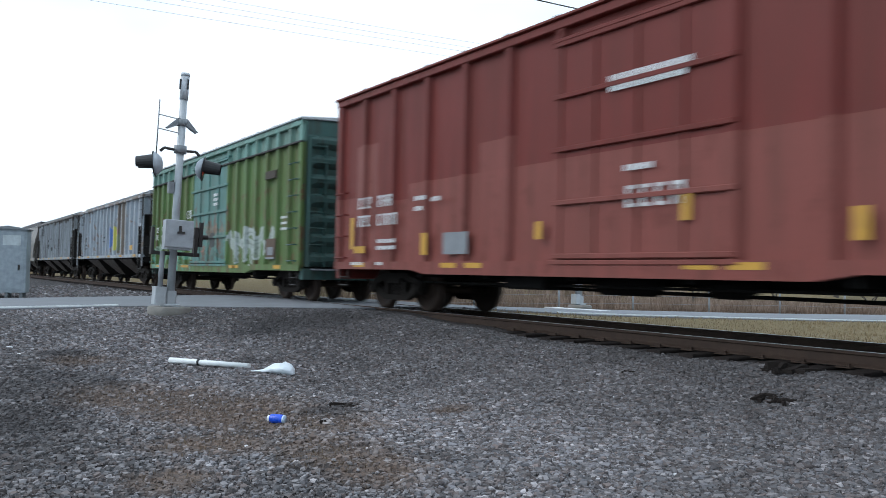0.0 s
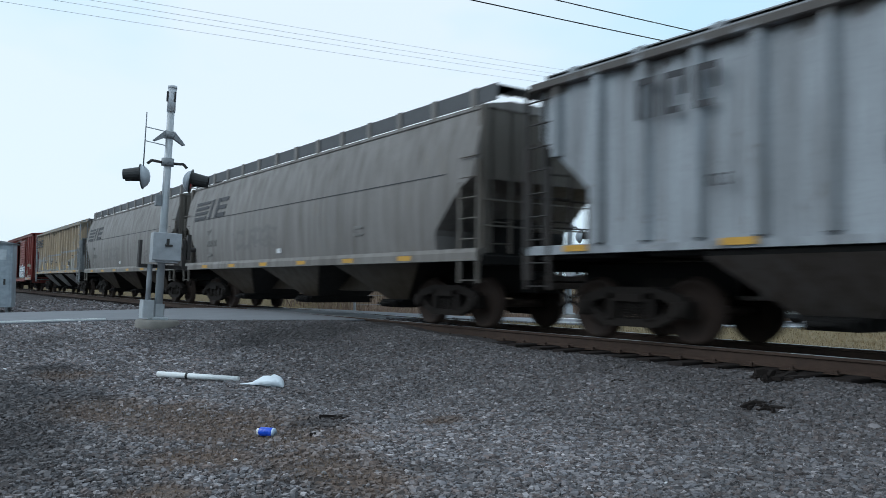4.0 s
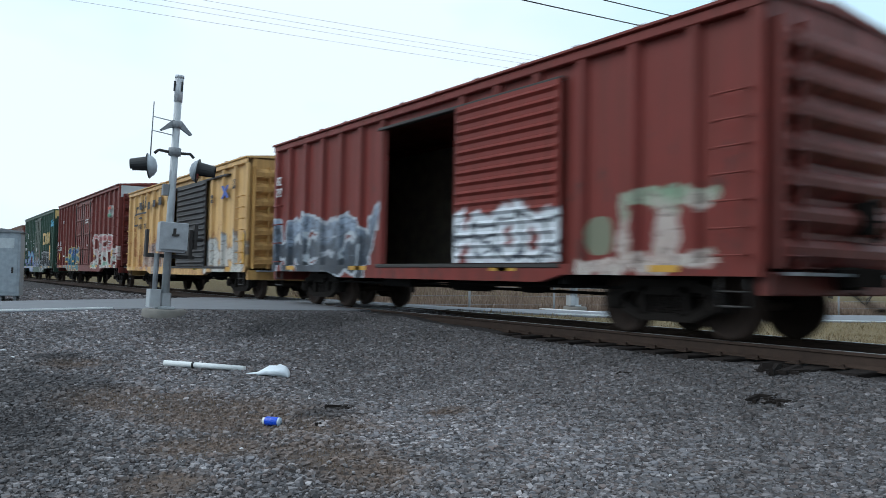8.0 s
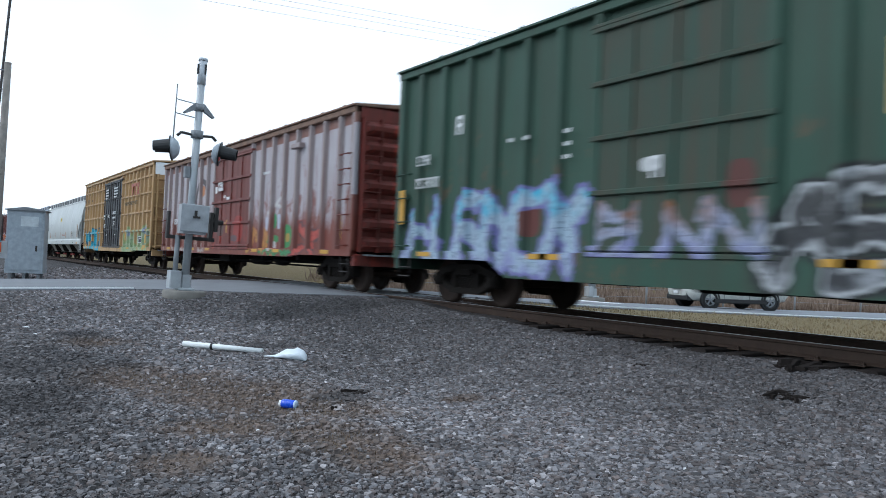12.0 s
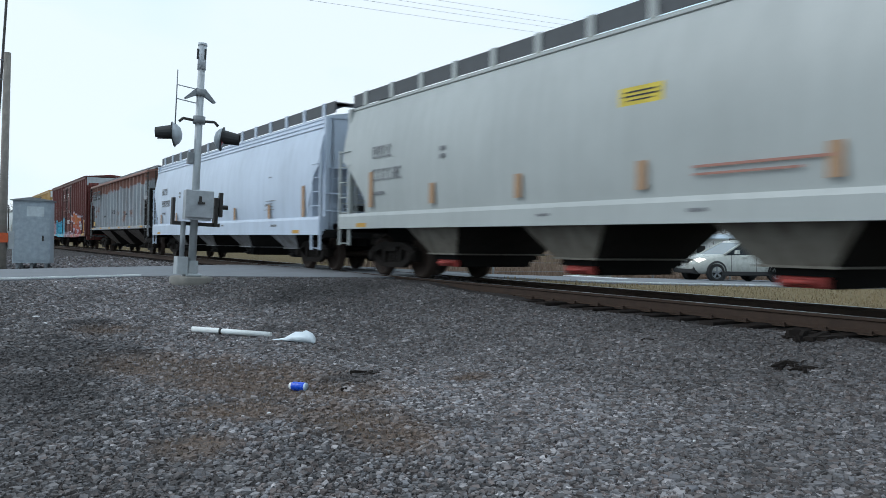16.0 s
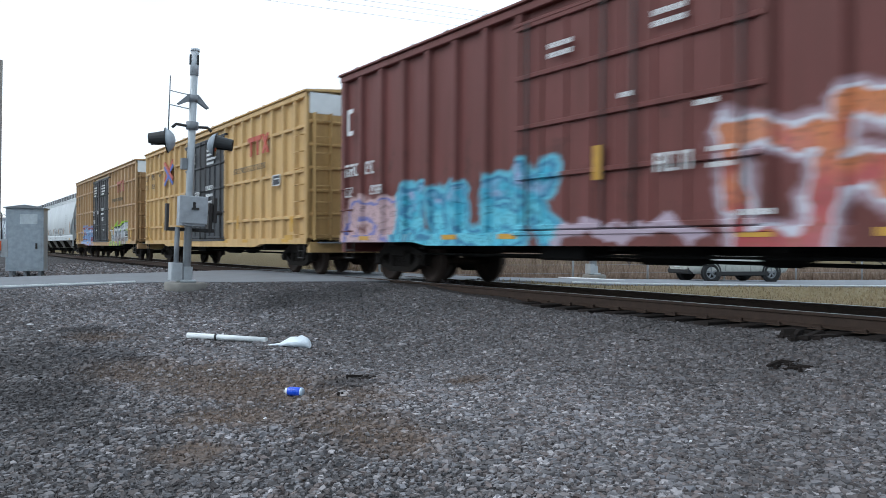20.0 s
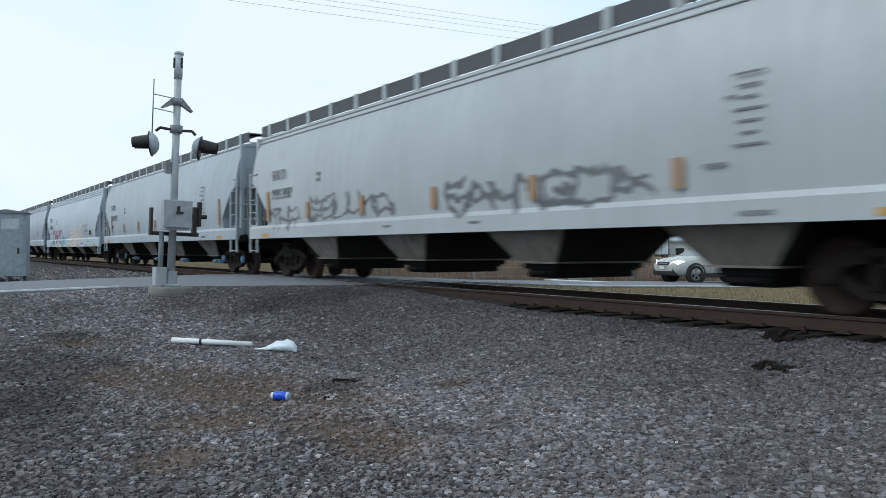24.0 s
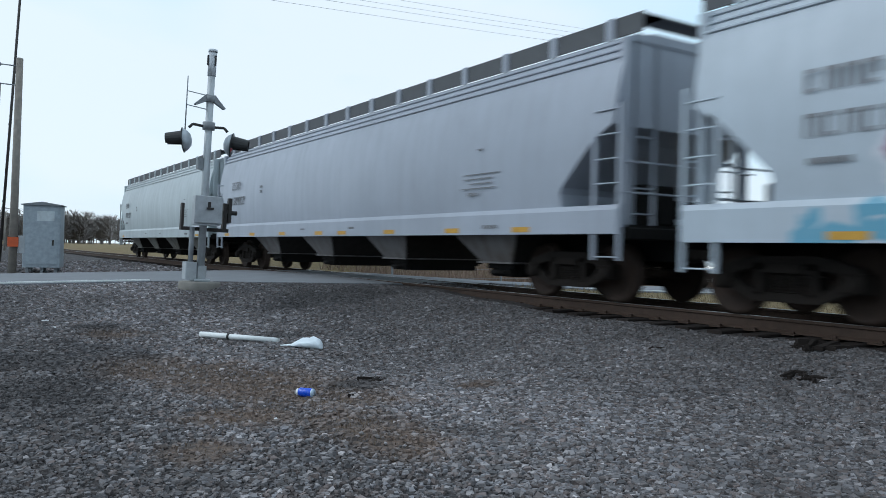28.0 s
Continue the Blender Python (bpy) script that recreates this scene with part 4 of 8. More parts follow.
def hopper(label, body, paint_m, kind="round", height=4.45, bays=4, sill=1.12, reach=0.0, band_m=None, under_m=None, walk_m=None, cap_m=None, gate_m=None, seed=1, end_m=None, stile_m=None, band_h=0.38, trims=3, marks=None, lean=-0.25, bogie=1.75, cut=1.0):
    """A covered hopper car. kind: round (smooth curved side) or ribbed (flat side with posts)."""
    car = thing("hopper_car", label, "hopper car", "cars of the freight train")
    h = body / 2
    band_m, under_m, walk_m, end_m = band_m or paint_m, under_m or M["underframe"], walk_m or M["galv_dark"], end_m or paint_m
    top = height
    slope_m = M["bay_slope_shade"]
    if kind == "round":
        ends = [(1.30, 1.36 * cut), (1.75, 1.40 * cut), (2.52, 0.58 * (cut + 1) / 2), (2.66, 0.26), (2.95, 0.23), (3.3, 0.22), (top, 0.22)]
        secs = [(float(z), belly(z), float(np.interp(z, [q[0] for q in ends], [q[1] for q in ends]))) for z in np.linspace(1.30, top, 28)]
    else:
        secs = [(1.30, 1.46, 1.33), (2.22, 1.46, 1.32), (3.08, 1.46, 0.30), (top - 0.3, 1.46, 0.28), (top, 1.46, 0.28)]
    n = len(secs)
    g = Geo()
    for s in (-1, 1):
        g.add([(w * s, y, z) for z, w, e in secs for y in (-(h - e), h - e)], [(2 * i, 2 * i + 1, 2 * i + 3, 2 * i + 2) for i in range(n - 1)], kind == "round")
        g.add([(x, (h - e) * s, z) for z, w, e in secs for x in (-w, w)], [(2 * i, 2 * i + 1, 2 * i + 3, 2 * i + 2) for i in range(n - 1)])
    for z, w, e in (secs[0], secs[-1]):
        g.add([(-w, -(h - e), z), (w, -(h - e), z), (w, h - e, z), (-w, h - e, z)], [(0, 1, 2, 3)])
    part("body_shell", g, paint_m, car)
    # roof with trough hatches and running boards
    w0 = secs[-1][1]
    ye = h - secs[-1][2]
    part("roof", Geo().prism([(-w0 - 0.03, top - 0.04), (-w0 - 0.03, top + 0.02), (-0.8, top + 0.12), (0.8, top + 0.12), (w0 + 0.03, top + 0.02), (w0 + 0.03, top - 0.04)], 1, -ye - 0.05, ye + 0.05), paint_m, car)
    if kind == "round":
        for z in (top - 0.02, top - 0.14, top - 0.26)[:trims]:
            w = belly(z) - 0.015
            part("roof_trim", Geo().box(-w - 0.05, -ye, z - 0.03, -w + 0.06, ye, z + 0.012, 0.01), paint_m, car)
    g = Geo().box(-0.33, -ye + 0.5, top + 0.12, 0.33, ye - 0.5, top + 0.3, 0.03)
    part("hatch_cover", g, paint_m, car)
    zr = top + 0.36 if kind == "round" else top + 0.22
    xo = 1.22 if kind == "round" else 1.15
    for s in (-1, 1):
        g = Geo().box(min(xo * s, (xo - 0.45) * s), -h + 0.06, zr - 0.03, max(xo * s, (xo - 0.45) * s), h - 0.06, zr, 0.0)
        g.box(min(xo * s, (xo - 0.03) * s), -h + 0.06, zr - (0.27 if kind == "round" else 0.10), max(xo * s, (xo - 0.03) * s), h - 0.06, zr + 0.02)
        rb = part("running_board", g, walk_m, car)
        if s < 0:
            n = int(body / 1.25)
            sm = shared("board_bracket " + kind, paint_m, lambda g: g.box(-0.03, -0.08, -0.30, 0.02, 0.08, 0.03))
            for i in range(n):
                use("board_bracket", sm, rb, pose(-xo - 0.005, -h + 0.7 + i * (body - 1.4) / (n - 1), zr))
    for s in (-1, 1):
        y0, y1 = (h - 0.5, h - 0.06) if s > 0 else (-h + 0.06, -h + 0.5)
        part("end_walkway", Geo().box(-1.1, y0, zr - 0.03, 1.1, y1, zr), walk_m, car)
    # side sill band, end frames
    zb0, zb1 = (sill - 0.06, sill - 0.06 + band_h) if kind == "round" else (sill + 0.08, sill + 0.20)
    for s in (-1, 1):
        xx = 1.615 if kind == "round" else 1.585
        part("side_sill", Geo().prism([(1.44 * s, zb0), (xx * s, zb0), (xx * s, zb1 - 0.03), (1.585 * s, zb1 + (0.045 if kind == "round" else -0.02)), (1.44 * s, zb1 + (0.045 if kind == "round" else -0.02))], 1, -h + 0.1, h - 0.1), band_m, car)
        e0, e1 = (h - 0.14, h) if s > 0 else (-h, -h + 0.14)
        if kind == "round":
            part("end_sill", Geo().box(-1.50, e0, sill - 0.14, 1.50, e1, sill + 0.04, 0.02), M["underframe"], car)
        else:
            part("end_sill", Geo().box(-1.55, e0, sill - 0.16, 1.55, e1, sill + 0.10, 0.02), M["underframe"], car)
        # end sheet and slope sheet
        if kind == "round":
            part("end_sheet", Geo().box(-1.36, min((h - 0.26) * s, (h - 0.20) * s), 2.65, 1.36, max((h - 0.26) * s, (h - 0.20) * s), top), end_m, car)
            for xx in (-1.42, 1.30):
                part("end_post", Geo().box(xx, min((h - 0.30) * s, (h - 0.16) * s), sill, xx + 0.12, max((h - 0.30) * s, (h - 0.16) * s), top, 0.01), end_m, car)
        else:
            # dark slope sheet under the body's end, and the wide corner stile
            # upright lower part: a dark face standing in for shade in the open end
            g = Geo().loft([[(-1.44, (h - e) * s, z), (1.44, (h - e) * s, z), (1.44, (h - e - 0.06) * s, z), (-1.44, (h - e - 0.06) * s, z)] for z, e in ((1.30, 1.24), (2.21, 1.27), (3.09, 0.24), (3.12, 0.26))])
            part("slope_sheet", g, end_m, car, "dark sloping end sheet")
            part("corner_stile", Geo().box(-1.58, min(h * s, (h - 0.20) * s), sill - 0.3, -1.52, max(h * s, (h - 0.20) * s), 3.0, 0.01), stile_m or end_m, car)
            part("end_beam", Geo().box(-1.58, min(h * s, (h - 1.4) * s), sill + 0.10, -1.50, max(h * s, (h - 1.4) * s), sill + 0.22, 0.01), paint_m, car)
            for xx in (-1.46, 1.38):
                part("end_post", Geo().box(xx, min((h - 0.42) * s, (h - 0.32) * s), sill, xx + 0.08, max((h - 0.42) * s, (h - 0.32) * s), top - 0.2, 0.01), end_m, car)
        part("end_platform", Geo().box(-1.45, min((h - 1.9) * s, (h - 0.1) * s), sill + 0.02, 1.45, max((h - 1.9) * s, (h - 0.1) * s), sill + 0.08), M["underframe"], car)
        # ladder on the camera side: two stiles with rungs
        ya, yb_ = (h - 0.62, h - 0.10) if s > 0 else (-h + 0.10, -h + 0.62)
        for y in (ya, yb_):
            tall = (y == yb_) == (s > 0)
            part("ladder_stile", Geo().box(-1.60, y - 0.03, sill - 0.45, -1.55, y + 0.03, (2.95 if kind == "round" else top - 0.10) if tall else 2.6), end_m, car)
        rm_ = shared("ladder_rung", end_m, lambda g: g.tube((0, -0.26, 0), (0, 0.26, 0), 0.014, None, 6))
        for i in range(7 if kind == "round" else 9):
            use("ladder_rung", rm_, car, pose(-1.58, (ya + yb_) / 2, sill - 0.40 + i * 0.36))
        g = Geo()
        for i in range(8):
            z = sill + 0.25 + i * 0.38
            g.tube((-1.2, (h - 0.22) * s, z), (-0.75, (h - 0.22) * s, z), 0.013, None, 6)
        g.box(-1.22, min((h - 0.25) * s, (h - 0.2) * s), sill, -1.18, max((h - 0.25) * s, (h - 0.2) * s), top).box(-0.77, min((h - 0.25) * s, (h - 0.2) * s), sill, -0.73, max((h - 0.25) * s, (h - 0.2) * s), top)
        part("end_ladder", g, end_m, car)
        g = Geo().tube((-1.5, (h - 0.12) * s, sill + 1.0), (1.5, (h - 0.12) * s, sill + 1.0), 0.016, None, 6).tube((-1.5, (h - 0.12) * s, sill + 0.55), (1.5, (h - 0.12) * s, sill + 0.55), 0.016, None, 6)
        part("hand_rail", g, end_m, car)
        part("brake_box", Geo().box(-0.55, min((h - 1.0) * s, (h - 0.6) * s), sill + 0.1, 0.2, max((h - 1.0) * s, (h - 0.6) * s), sill + 0.75, 0.04).tube((0.4, (h - 0.9) * s, sill + 0.4), (1.1, (h - 0.9) * s, sill + 0.4), 0.16), M["underframe"], car)
    if kind == "ribbed":
        zt = top - 0.03
        n = round((body - 1.4) / 0.86)
        for i in range(n + 1):
            y = -h + 0.7 + i * (body - 1.4) / n
            e = h - abs(y)
            z0 = sill + 0.22
            for (za, wa, ea), (zc, wc, ec) in zip(secs, secs[1:]):
                if ec < e <= ea:
                    z0 = za + (zc - za) * (ea - e) / (ea - ec)
            hh = round(zt - z0, 2)
            pm = shared("hopper_post %.2f" % hh, paint_m, lambda g: g.prism([(0.0, -0.07), (0.0, 0.07), (-0.11, 0.04), (-0.11, -0.04)], 2, 0, hh))
            use("side_post", pm, car, pose(1.46, y, z0 + 0.01, 0, 0, 180))
            part("side_post", Geo().prism([(-1.46, y - 0.10), (-1.46, y + 0.10), (-1.57, y + 0.055), (-1.57, y - 0.055)], 2, z0 + 0.01, z0 + 0.01 + hh), paint_m, car)
        for s in (-1, 1):
            part("top_chord", Geo().box(min(1.60 * s, 1.44 * s), -h + 0.16, top - 0.12, max(1.60 * s, 1.44 * s), h - 0.16, top, 0.015), paint_m, car)
    # hopper bays and gates
    plain_bay = kind == "round" and not reach
    span = (body - 3.6) / bays if reach else 3.85 if kind == "round" else 3.75
    shift = (0.0 if reach else lean) if kind == "round" else -0.45
    foot = 0.57 if plain_bay else 0.46
    wb = 1.10 if plain_bay else 0.72
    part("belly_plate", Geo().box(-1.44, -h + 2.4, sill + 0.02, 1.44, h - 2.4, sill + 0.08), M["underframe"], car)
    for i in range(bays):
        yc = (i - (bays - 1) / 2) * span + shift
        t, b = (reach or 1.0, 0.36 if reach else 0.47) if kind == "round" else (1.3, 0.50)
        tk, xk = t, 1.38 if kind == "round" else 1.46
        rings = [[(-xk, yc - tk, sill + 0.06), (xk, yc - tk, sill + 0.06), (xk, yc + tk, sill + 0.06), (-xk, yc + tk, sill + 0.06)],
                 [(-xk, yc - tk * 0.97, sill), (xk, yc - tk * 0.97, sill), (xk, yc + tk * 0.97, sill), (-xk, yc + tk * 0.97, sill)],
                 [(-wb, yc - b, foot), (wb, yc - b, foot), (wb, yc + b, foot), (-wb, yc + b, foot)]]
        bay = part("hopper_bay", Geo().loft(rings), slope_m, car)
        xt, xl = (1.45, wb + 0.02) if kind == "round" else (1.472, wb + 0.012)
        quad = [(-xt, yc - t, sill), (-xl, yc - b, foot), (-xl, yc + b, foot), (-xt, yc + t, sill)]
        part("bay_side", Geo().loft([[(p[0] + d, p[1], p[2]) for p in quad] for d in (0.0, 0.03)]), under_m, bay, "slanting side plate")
        if plain_bay:
            use("bay_flange", shared("bay_flange", under_m, lambda g: g.box(-1.17, -0.52, 0.545, 1.17, 0.52, 0.575, 0.006)), bay, pose(0, yc, 0))
            use("bay_neck", shared("bay_neck", M["underframe"], lambda g: g.box(-1.04, -0.40, 0.45, 1.04, 0.40, 0.55, 0.01)), bay, pose(0, yc, 0))
        use("outlet_gate", shared("outlet_gate", M["underframe"], lambda g: g.box(-0.86, -0.36, 0.30, 0.86, 0.36, 0.44, 0.02).box(-0.92, -0.40, 0.41, 0.92, 0.40, 0.47)), bay, pose(0, yc, 0))
        use("gate_lock", shared("gate_lock", gate_m or M["underframe"], lambda g: g.box(-1.02, -0.30, 0.31, -0.90, 0.30, 0.45, 0.02).tube((-1.08, -0.22, 0.38), (-1.08, 0.22, 0.38), 0.035, None, 8)), bay, pose(0, yc, 0))
    if kind == "ribbed" or reach:
        part("centre_sill", Geo().box(-0.28, -h + 3.0, 0.62, 0.28, h - 3.0, sill, 0.02), under_m, car)
    for s in (-1, 1):
        part("stub_sill", Geo().box(-0.28, min((h - 0.1) * s, (h - 3.3) * s), 0.66, 0.28, max((h - 0.1) * s, (h - 3.3) * s), sill - 0.02, 0.02), M["underframe"], car)
        add_truck(car, s * (h - bogie), cap_m)
    add_couplers(car, h)
    rm = shared("reflector", M["orange_tape"], lambda g: g.box(-0.004, -0.24, -0.045, 0.0, 0.24, 0.045))
    for y in ((marks or (-h + 1.6, h - 1.3)) if kind == "round" else np.linspace(-h + 1.2, h - 1.2, 6)):
        use("reflector", rm, car, pose(-1.616, float(y), zb0 + 0.08))
    return car


def side_rails(car, body, zs, material, d0, d1):
    """Horizontal stiffening bars along the side, left out at the doors."""
    h = body / 2
    for z in zs:
        for a, b in ((-h + 0.05, d0 - 0.1), (d1 + 0.1, h - 0.05)):
            part("side_bar", Geo().box(-1.585, a, z - 0.045, -1.49, b, z + 0.045, 0.015), material, car)


def logo_stripes(car, y, z, size, material, curved=False):
    """A dark railway emblem as plain slanted bars."""
    def slab(quad):
        out = []
        for k in (0.0, 0.012):
            out.append([((-belly(z + b * size) - 0.006 if curved else -1.59) - k, y + a * size, z + b * size) for a, b in quad])
        part("emblem_bar", Geo().loft(out), material, car)

    for i in range(4):
        b = 0.36 - 0.215 * i
        slab([(1.85, b), (1.85, b + 0.125), (0.02 + 0.09 * i, b + 0.125), (0.10 + 0.09 * i, b)])
    for a in (-0.02, -0.72):
        slab([(a + 0.10, -0.29), (a - 0.14, 0.50), (a - 0.42, 0.50), (a - 0.18, -0.29)])
    for b in (-0.29, 0.02, 0.33):
        slab([(-1.06 - 0.3 * b, b), (-1.10 - 0.3 * b, b + 0.17), (-1.98 - 0.3 * b, b + 0.17), (-1.92 - 0.3 * b, b)])


def scribble(car, y, z, w, h, n, material, seed):
    """Sprayed zigzag: thin slanted strokes."""
    r = random.Random(seed)
    g = Geo()
    for _ in range(n):
        a, b, c = y + r.uniform(-0.5, 0.4) * w, z + r.uniform(-0.5, 0.3) * h, r.uniform(0.2, 0.5) * w
        d, e = r.uniform(-0.1, 0.35) * h, r.uniform(0.03, 0.07)
        g.prism([(a, b), (a - c, b + d), (a - c, b + d + e), (a, b + e)], 0, -1.616 - r.uniform(0, 0.004), -1.606)
    return tagged(part("scribble", g, material, car, "sprayed scribble"), kind="stuff")


# the last y of every car (at 0 s), from the front of the train to its end
ENDS = [16.32, 32.92, 50.02, 67.30, 84.80, 101.63, 118.73, 135.11, 151.34, 170.10, 186.47, 205.93, 225.60, 245.54, 264.69, 281.66, 300.95, 320.74, 340.45, 360.94, 381.16, 400.80, 421.60, 440.2]
LIMITS = {"box": (-0.1, 1.9), "rib": (0.0, 1.5), "round": (0.1, 1.05)}
NOSE = {15: -0.4}
TRAIN = []


def berth(i, kind):
    """Body length and middle of car i at 0 s."""
    rear = ENDS[i] + LIMITS[kind][0]
    front = (ENDS[i - 1] if i else -1.0) + LIMITS[kind][1] + NOSE.get(i, 0.0)
    return rear - front, (rear + front) / 2


def place(i, kind, car):
    TRAIN.append((car, berth(i, kind)[1]))


def text_blocks(car, specs, x, material, seed):
    r = random.Random(seed)
    out = []
    for y, z, chars, h in specs:
        out += words(y, z, chars, h, r)
    return bars(car, out, x, material, "painted lettering")


def shaded_end(name, col, seed):
    """End wall paint, darkened in blotches to stand in for the shade between cars."""
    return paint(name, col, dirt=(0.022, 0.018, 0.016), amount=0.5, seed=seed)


# 0 red boxcar with lighter repainted lower panels
L, _ = berth(0, "box")
pm = paint("paint_red_patched", (0.165, 0.030, 0.024), amount=0.25, spots=((0.16, 0.045, 0.035), 0.25, 3), seed=1, patch=[(-9, 4.63, 0.7, 2.58, (0.222, 0.068, 0.055)), (4.63, 5.91, 0.7, 2.28, (0.218, 0.066, 0.054)), (5.91, 6.85, 0.7, 3.58, (0.235, 0.080, 0.066)), (6.85, 9, 0.7, 2.45, (0.222, 0.066, 0.054)), (1.3, 2.3, 2.4, 3.1, (0.222, 0.066, 0.054))])
c = boxcar("red boxcar with paler repainted lower panels and white lettering", L, pm, height=4.72, door_span=(-2.85, 0.2), end_m=shaded_end("paint_red_end", (0.20, 0.035, 0.028), 91), sill=0.86, drop=0.78, seed=1)
text_blocks(c, [(6.45, 2.29, 3, 0.24), (5.6, 2.29, 3, 0.24), (6.45, 1.9, 3, 0.24), (5.6, 1.9, 4, 0.24), (5.65, 1.45, 8, 0.11), (5.65, 1.31, 8, 0.11), (4.2, 2.25, 4, 0.12), (4.2, 2.05, 3, 0.12), (6.8, 0.98, 7, 0.09), (5.7, 0.98, 4, 0.09), (3.6, 2.2, 3, 0.12), (-0.9, 3.6, 14, 0.12), (-0.9, 3.45, 13, 0.12), (-1.3, 1.9, 4, 0.3), (-1.2, 2.3, 5, 0.12)], -1.612, M["lettering"], 3)
bars(c, [(2.85, 1.35, 0.75, 0.40)], -1.61, M["galv_dark"], "grey metal plate")
bars(c, [(6.45, 1.28, 0.5, 0.15), (6.80, 1.65, 0.16, 0.7), (3.88, 1.36, 0.20, 0.42), (0.6, 1.5, 0.14, 0.28), (-2.2, 1.7, 0.14, 0.34), (-4.4, 1.4, 0.16, 0.36)], -1.612, M["orange_tape"], "yellow marks")
place(0, "box", c)

# 1 green boxcar with a teal upper band, teal ends and teal door
L, _ = berth(1, "box")
TEAL = (0.085, 0.21, 0.19)
pm = paint("paint_green_teal", (0.105, 0.180, 0.060), dirt=(0.10, 0.055, 0.03), amount=0.45, spots=((0.14, 0.075, 0.045), 0.30, 3.4), seed=2, patch=[(-9, 9, 4.10, 4.8, (0.17, 0.32, 0.285))],
           graffiti=[(-5.15, -1.9, 1.08, 2.02, 5, [(0.16, 0.20, 0.11), (0.30, 0.34, 0.30), (0.36, 0.39, 0.37)], (0.40, 0.43, 0.42), None, 2.0, 0.10), (1.9, 7.0, 0.76, 1.72, 6, [(0.10, 0.34, 0.30), (0.16, 0.30, 0.18), (0.42, 0.45, 0.42)], None, None, 4.0, 0.12)])
dm = paint("paint_teal_door", TEAL, dirt=(0.12, 0.06, 0.03), amount=0.4, spots=((0.15, 0.065, 0.04), 0.55, 2.6), seed=3, graffiti=[(-1.4, 1.5, 1.1, 2.2, 4, [(0.08, 0.06, 0.04), (0.09, 0.22, 0.19), (0.24, 0.12, 0.08)], None, None, 7.0, 0.10)], blots=[(-0.35, 1.75, 0.28, 0.24, (0.03, 0.03, 0.03)), (0.75, 1.5, 0.30, 0.14, (0.30, 0.13, 0.09))])
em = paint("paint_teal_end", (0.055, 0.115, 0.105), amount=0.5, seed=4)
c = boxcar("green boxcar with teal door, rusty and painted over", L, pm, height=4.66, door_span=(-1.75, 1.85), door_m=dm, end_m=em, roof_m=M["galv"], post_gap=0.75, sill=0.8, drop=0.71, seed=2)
part("placard_board", Geo().box(-1.625, -5.78, 1.10, -1.60, -5.12, 1.66, 0.01), plain("rusty_board", (0.10, 0.065, 0.045), 0.8), c, "rusty placard board")
bars(c, [(-5.45, 1.32, 0.4, 0.22), (-5.45, 1.13, 0.6, 0.05)], -1.63, M["galv_dark"], "pale worn notice")
part("side_hatch", Geo().box(-1.65, -5.75, 3.30, -1.60, -5.0, 3.52, 0.01), plain("rusty_bracket", (0.05, 0.036, 0.026), 0.8), c, "rusty bracket")
part("roof_band", Geo().box(-1.63, -L / 2, 4.08, -1.50, L / 2, 4.12), M["steel_dark"], c)
text_blocks(c, [(6.3, 2.3, 2, 0.2), (5.5, 2.3, 3, 0.2), (6.3, 2.0, 2, 0.2), (5.5, 2.0, 3, 0.2), (-0.6, 3.2, 4, 0.13), (-0.6, 3.05, 4, 0.13), (-0.6, 2.9, 4, 0.13), (2.2, 2.7, 2, 0.3), (-6.2, 2.2, 5, 0.09), (-6.2, 2.05, 5, 0.09), (-6.2, 1.9, 5, 0.09)], -1.63, M["lettering"], 5)
place(1, "box", c)

# 2 pale grey ribbed hopper with a blue and a yellow painted figure
L, _ = berth(2, "rib")
pm = paint("paint_grey_hopper", (0.40, 0.44, 0.49), dirt=(0.11, 0.085, 0.07), amount=0.5, spots=((0.30, 0.22, 0.17), 0.15, 3.8), seed=5, rust=((0.15, 0.10, 0.07), 0.2, 3.7), patch=[(-3.05, -2.45, 1.5, 3.9, (0.17, 0.125, 0.10)), (-3.88, -3.40, 1.4, 3.9, (0.22, 0.17, 0.13)), (-4.60, -4.12, 1.4, 3.9, (0.36, 0.32, 0.26))],
           blots=[(-1.09, 2.25, 0.28, 0.62, (0.10, 0.19, 0.50)), (-2.0, 2.21, 0.28, 0.62, (0.58, 0.54, 0.08)), (-2.78, 2.0, 0.26, 0.55, (0.17, 0.20, 0.13)), (-2.78, 2.5, 0.2, 0.16, (0.36, 0.08, 0.06))])
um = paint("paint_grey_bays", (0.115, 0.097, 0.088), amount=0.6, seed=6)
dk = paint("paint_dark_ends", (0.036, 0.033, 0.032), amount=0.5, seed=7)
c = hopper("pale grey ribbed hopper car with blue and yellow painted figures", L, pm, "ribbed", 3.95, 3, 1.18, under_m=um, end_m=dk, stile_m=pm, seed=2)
text_blocks(c, [(6.2, 3.4, 2, 0.5), (4.9, 2.3, 2, 0.22), (4.9, 2.0, 3, 0.12), (4.9, 1.8, 3, 0.12), (0.1, 2.3, 4, 0.1), (0.1, 2.1, 4, 0.1)], -1.59, M["letter_black"], 8)
bars(c, [(-5.87, 1.70, 0.5, 0.2)], -1.59, M["orange_tape"], "yellow patch")
place(2, "rib", c)

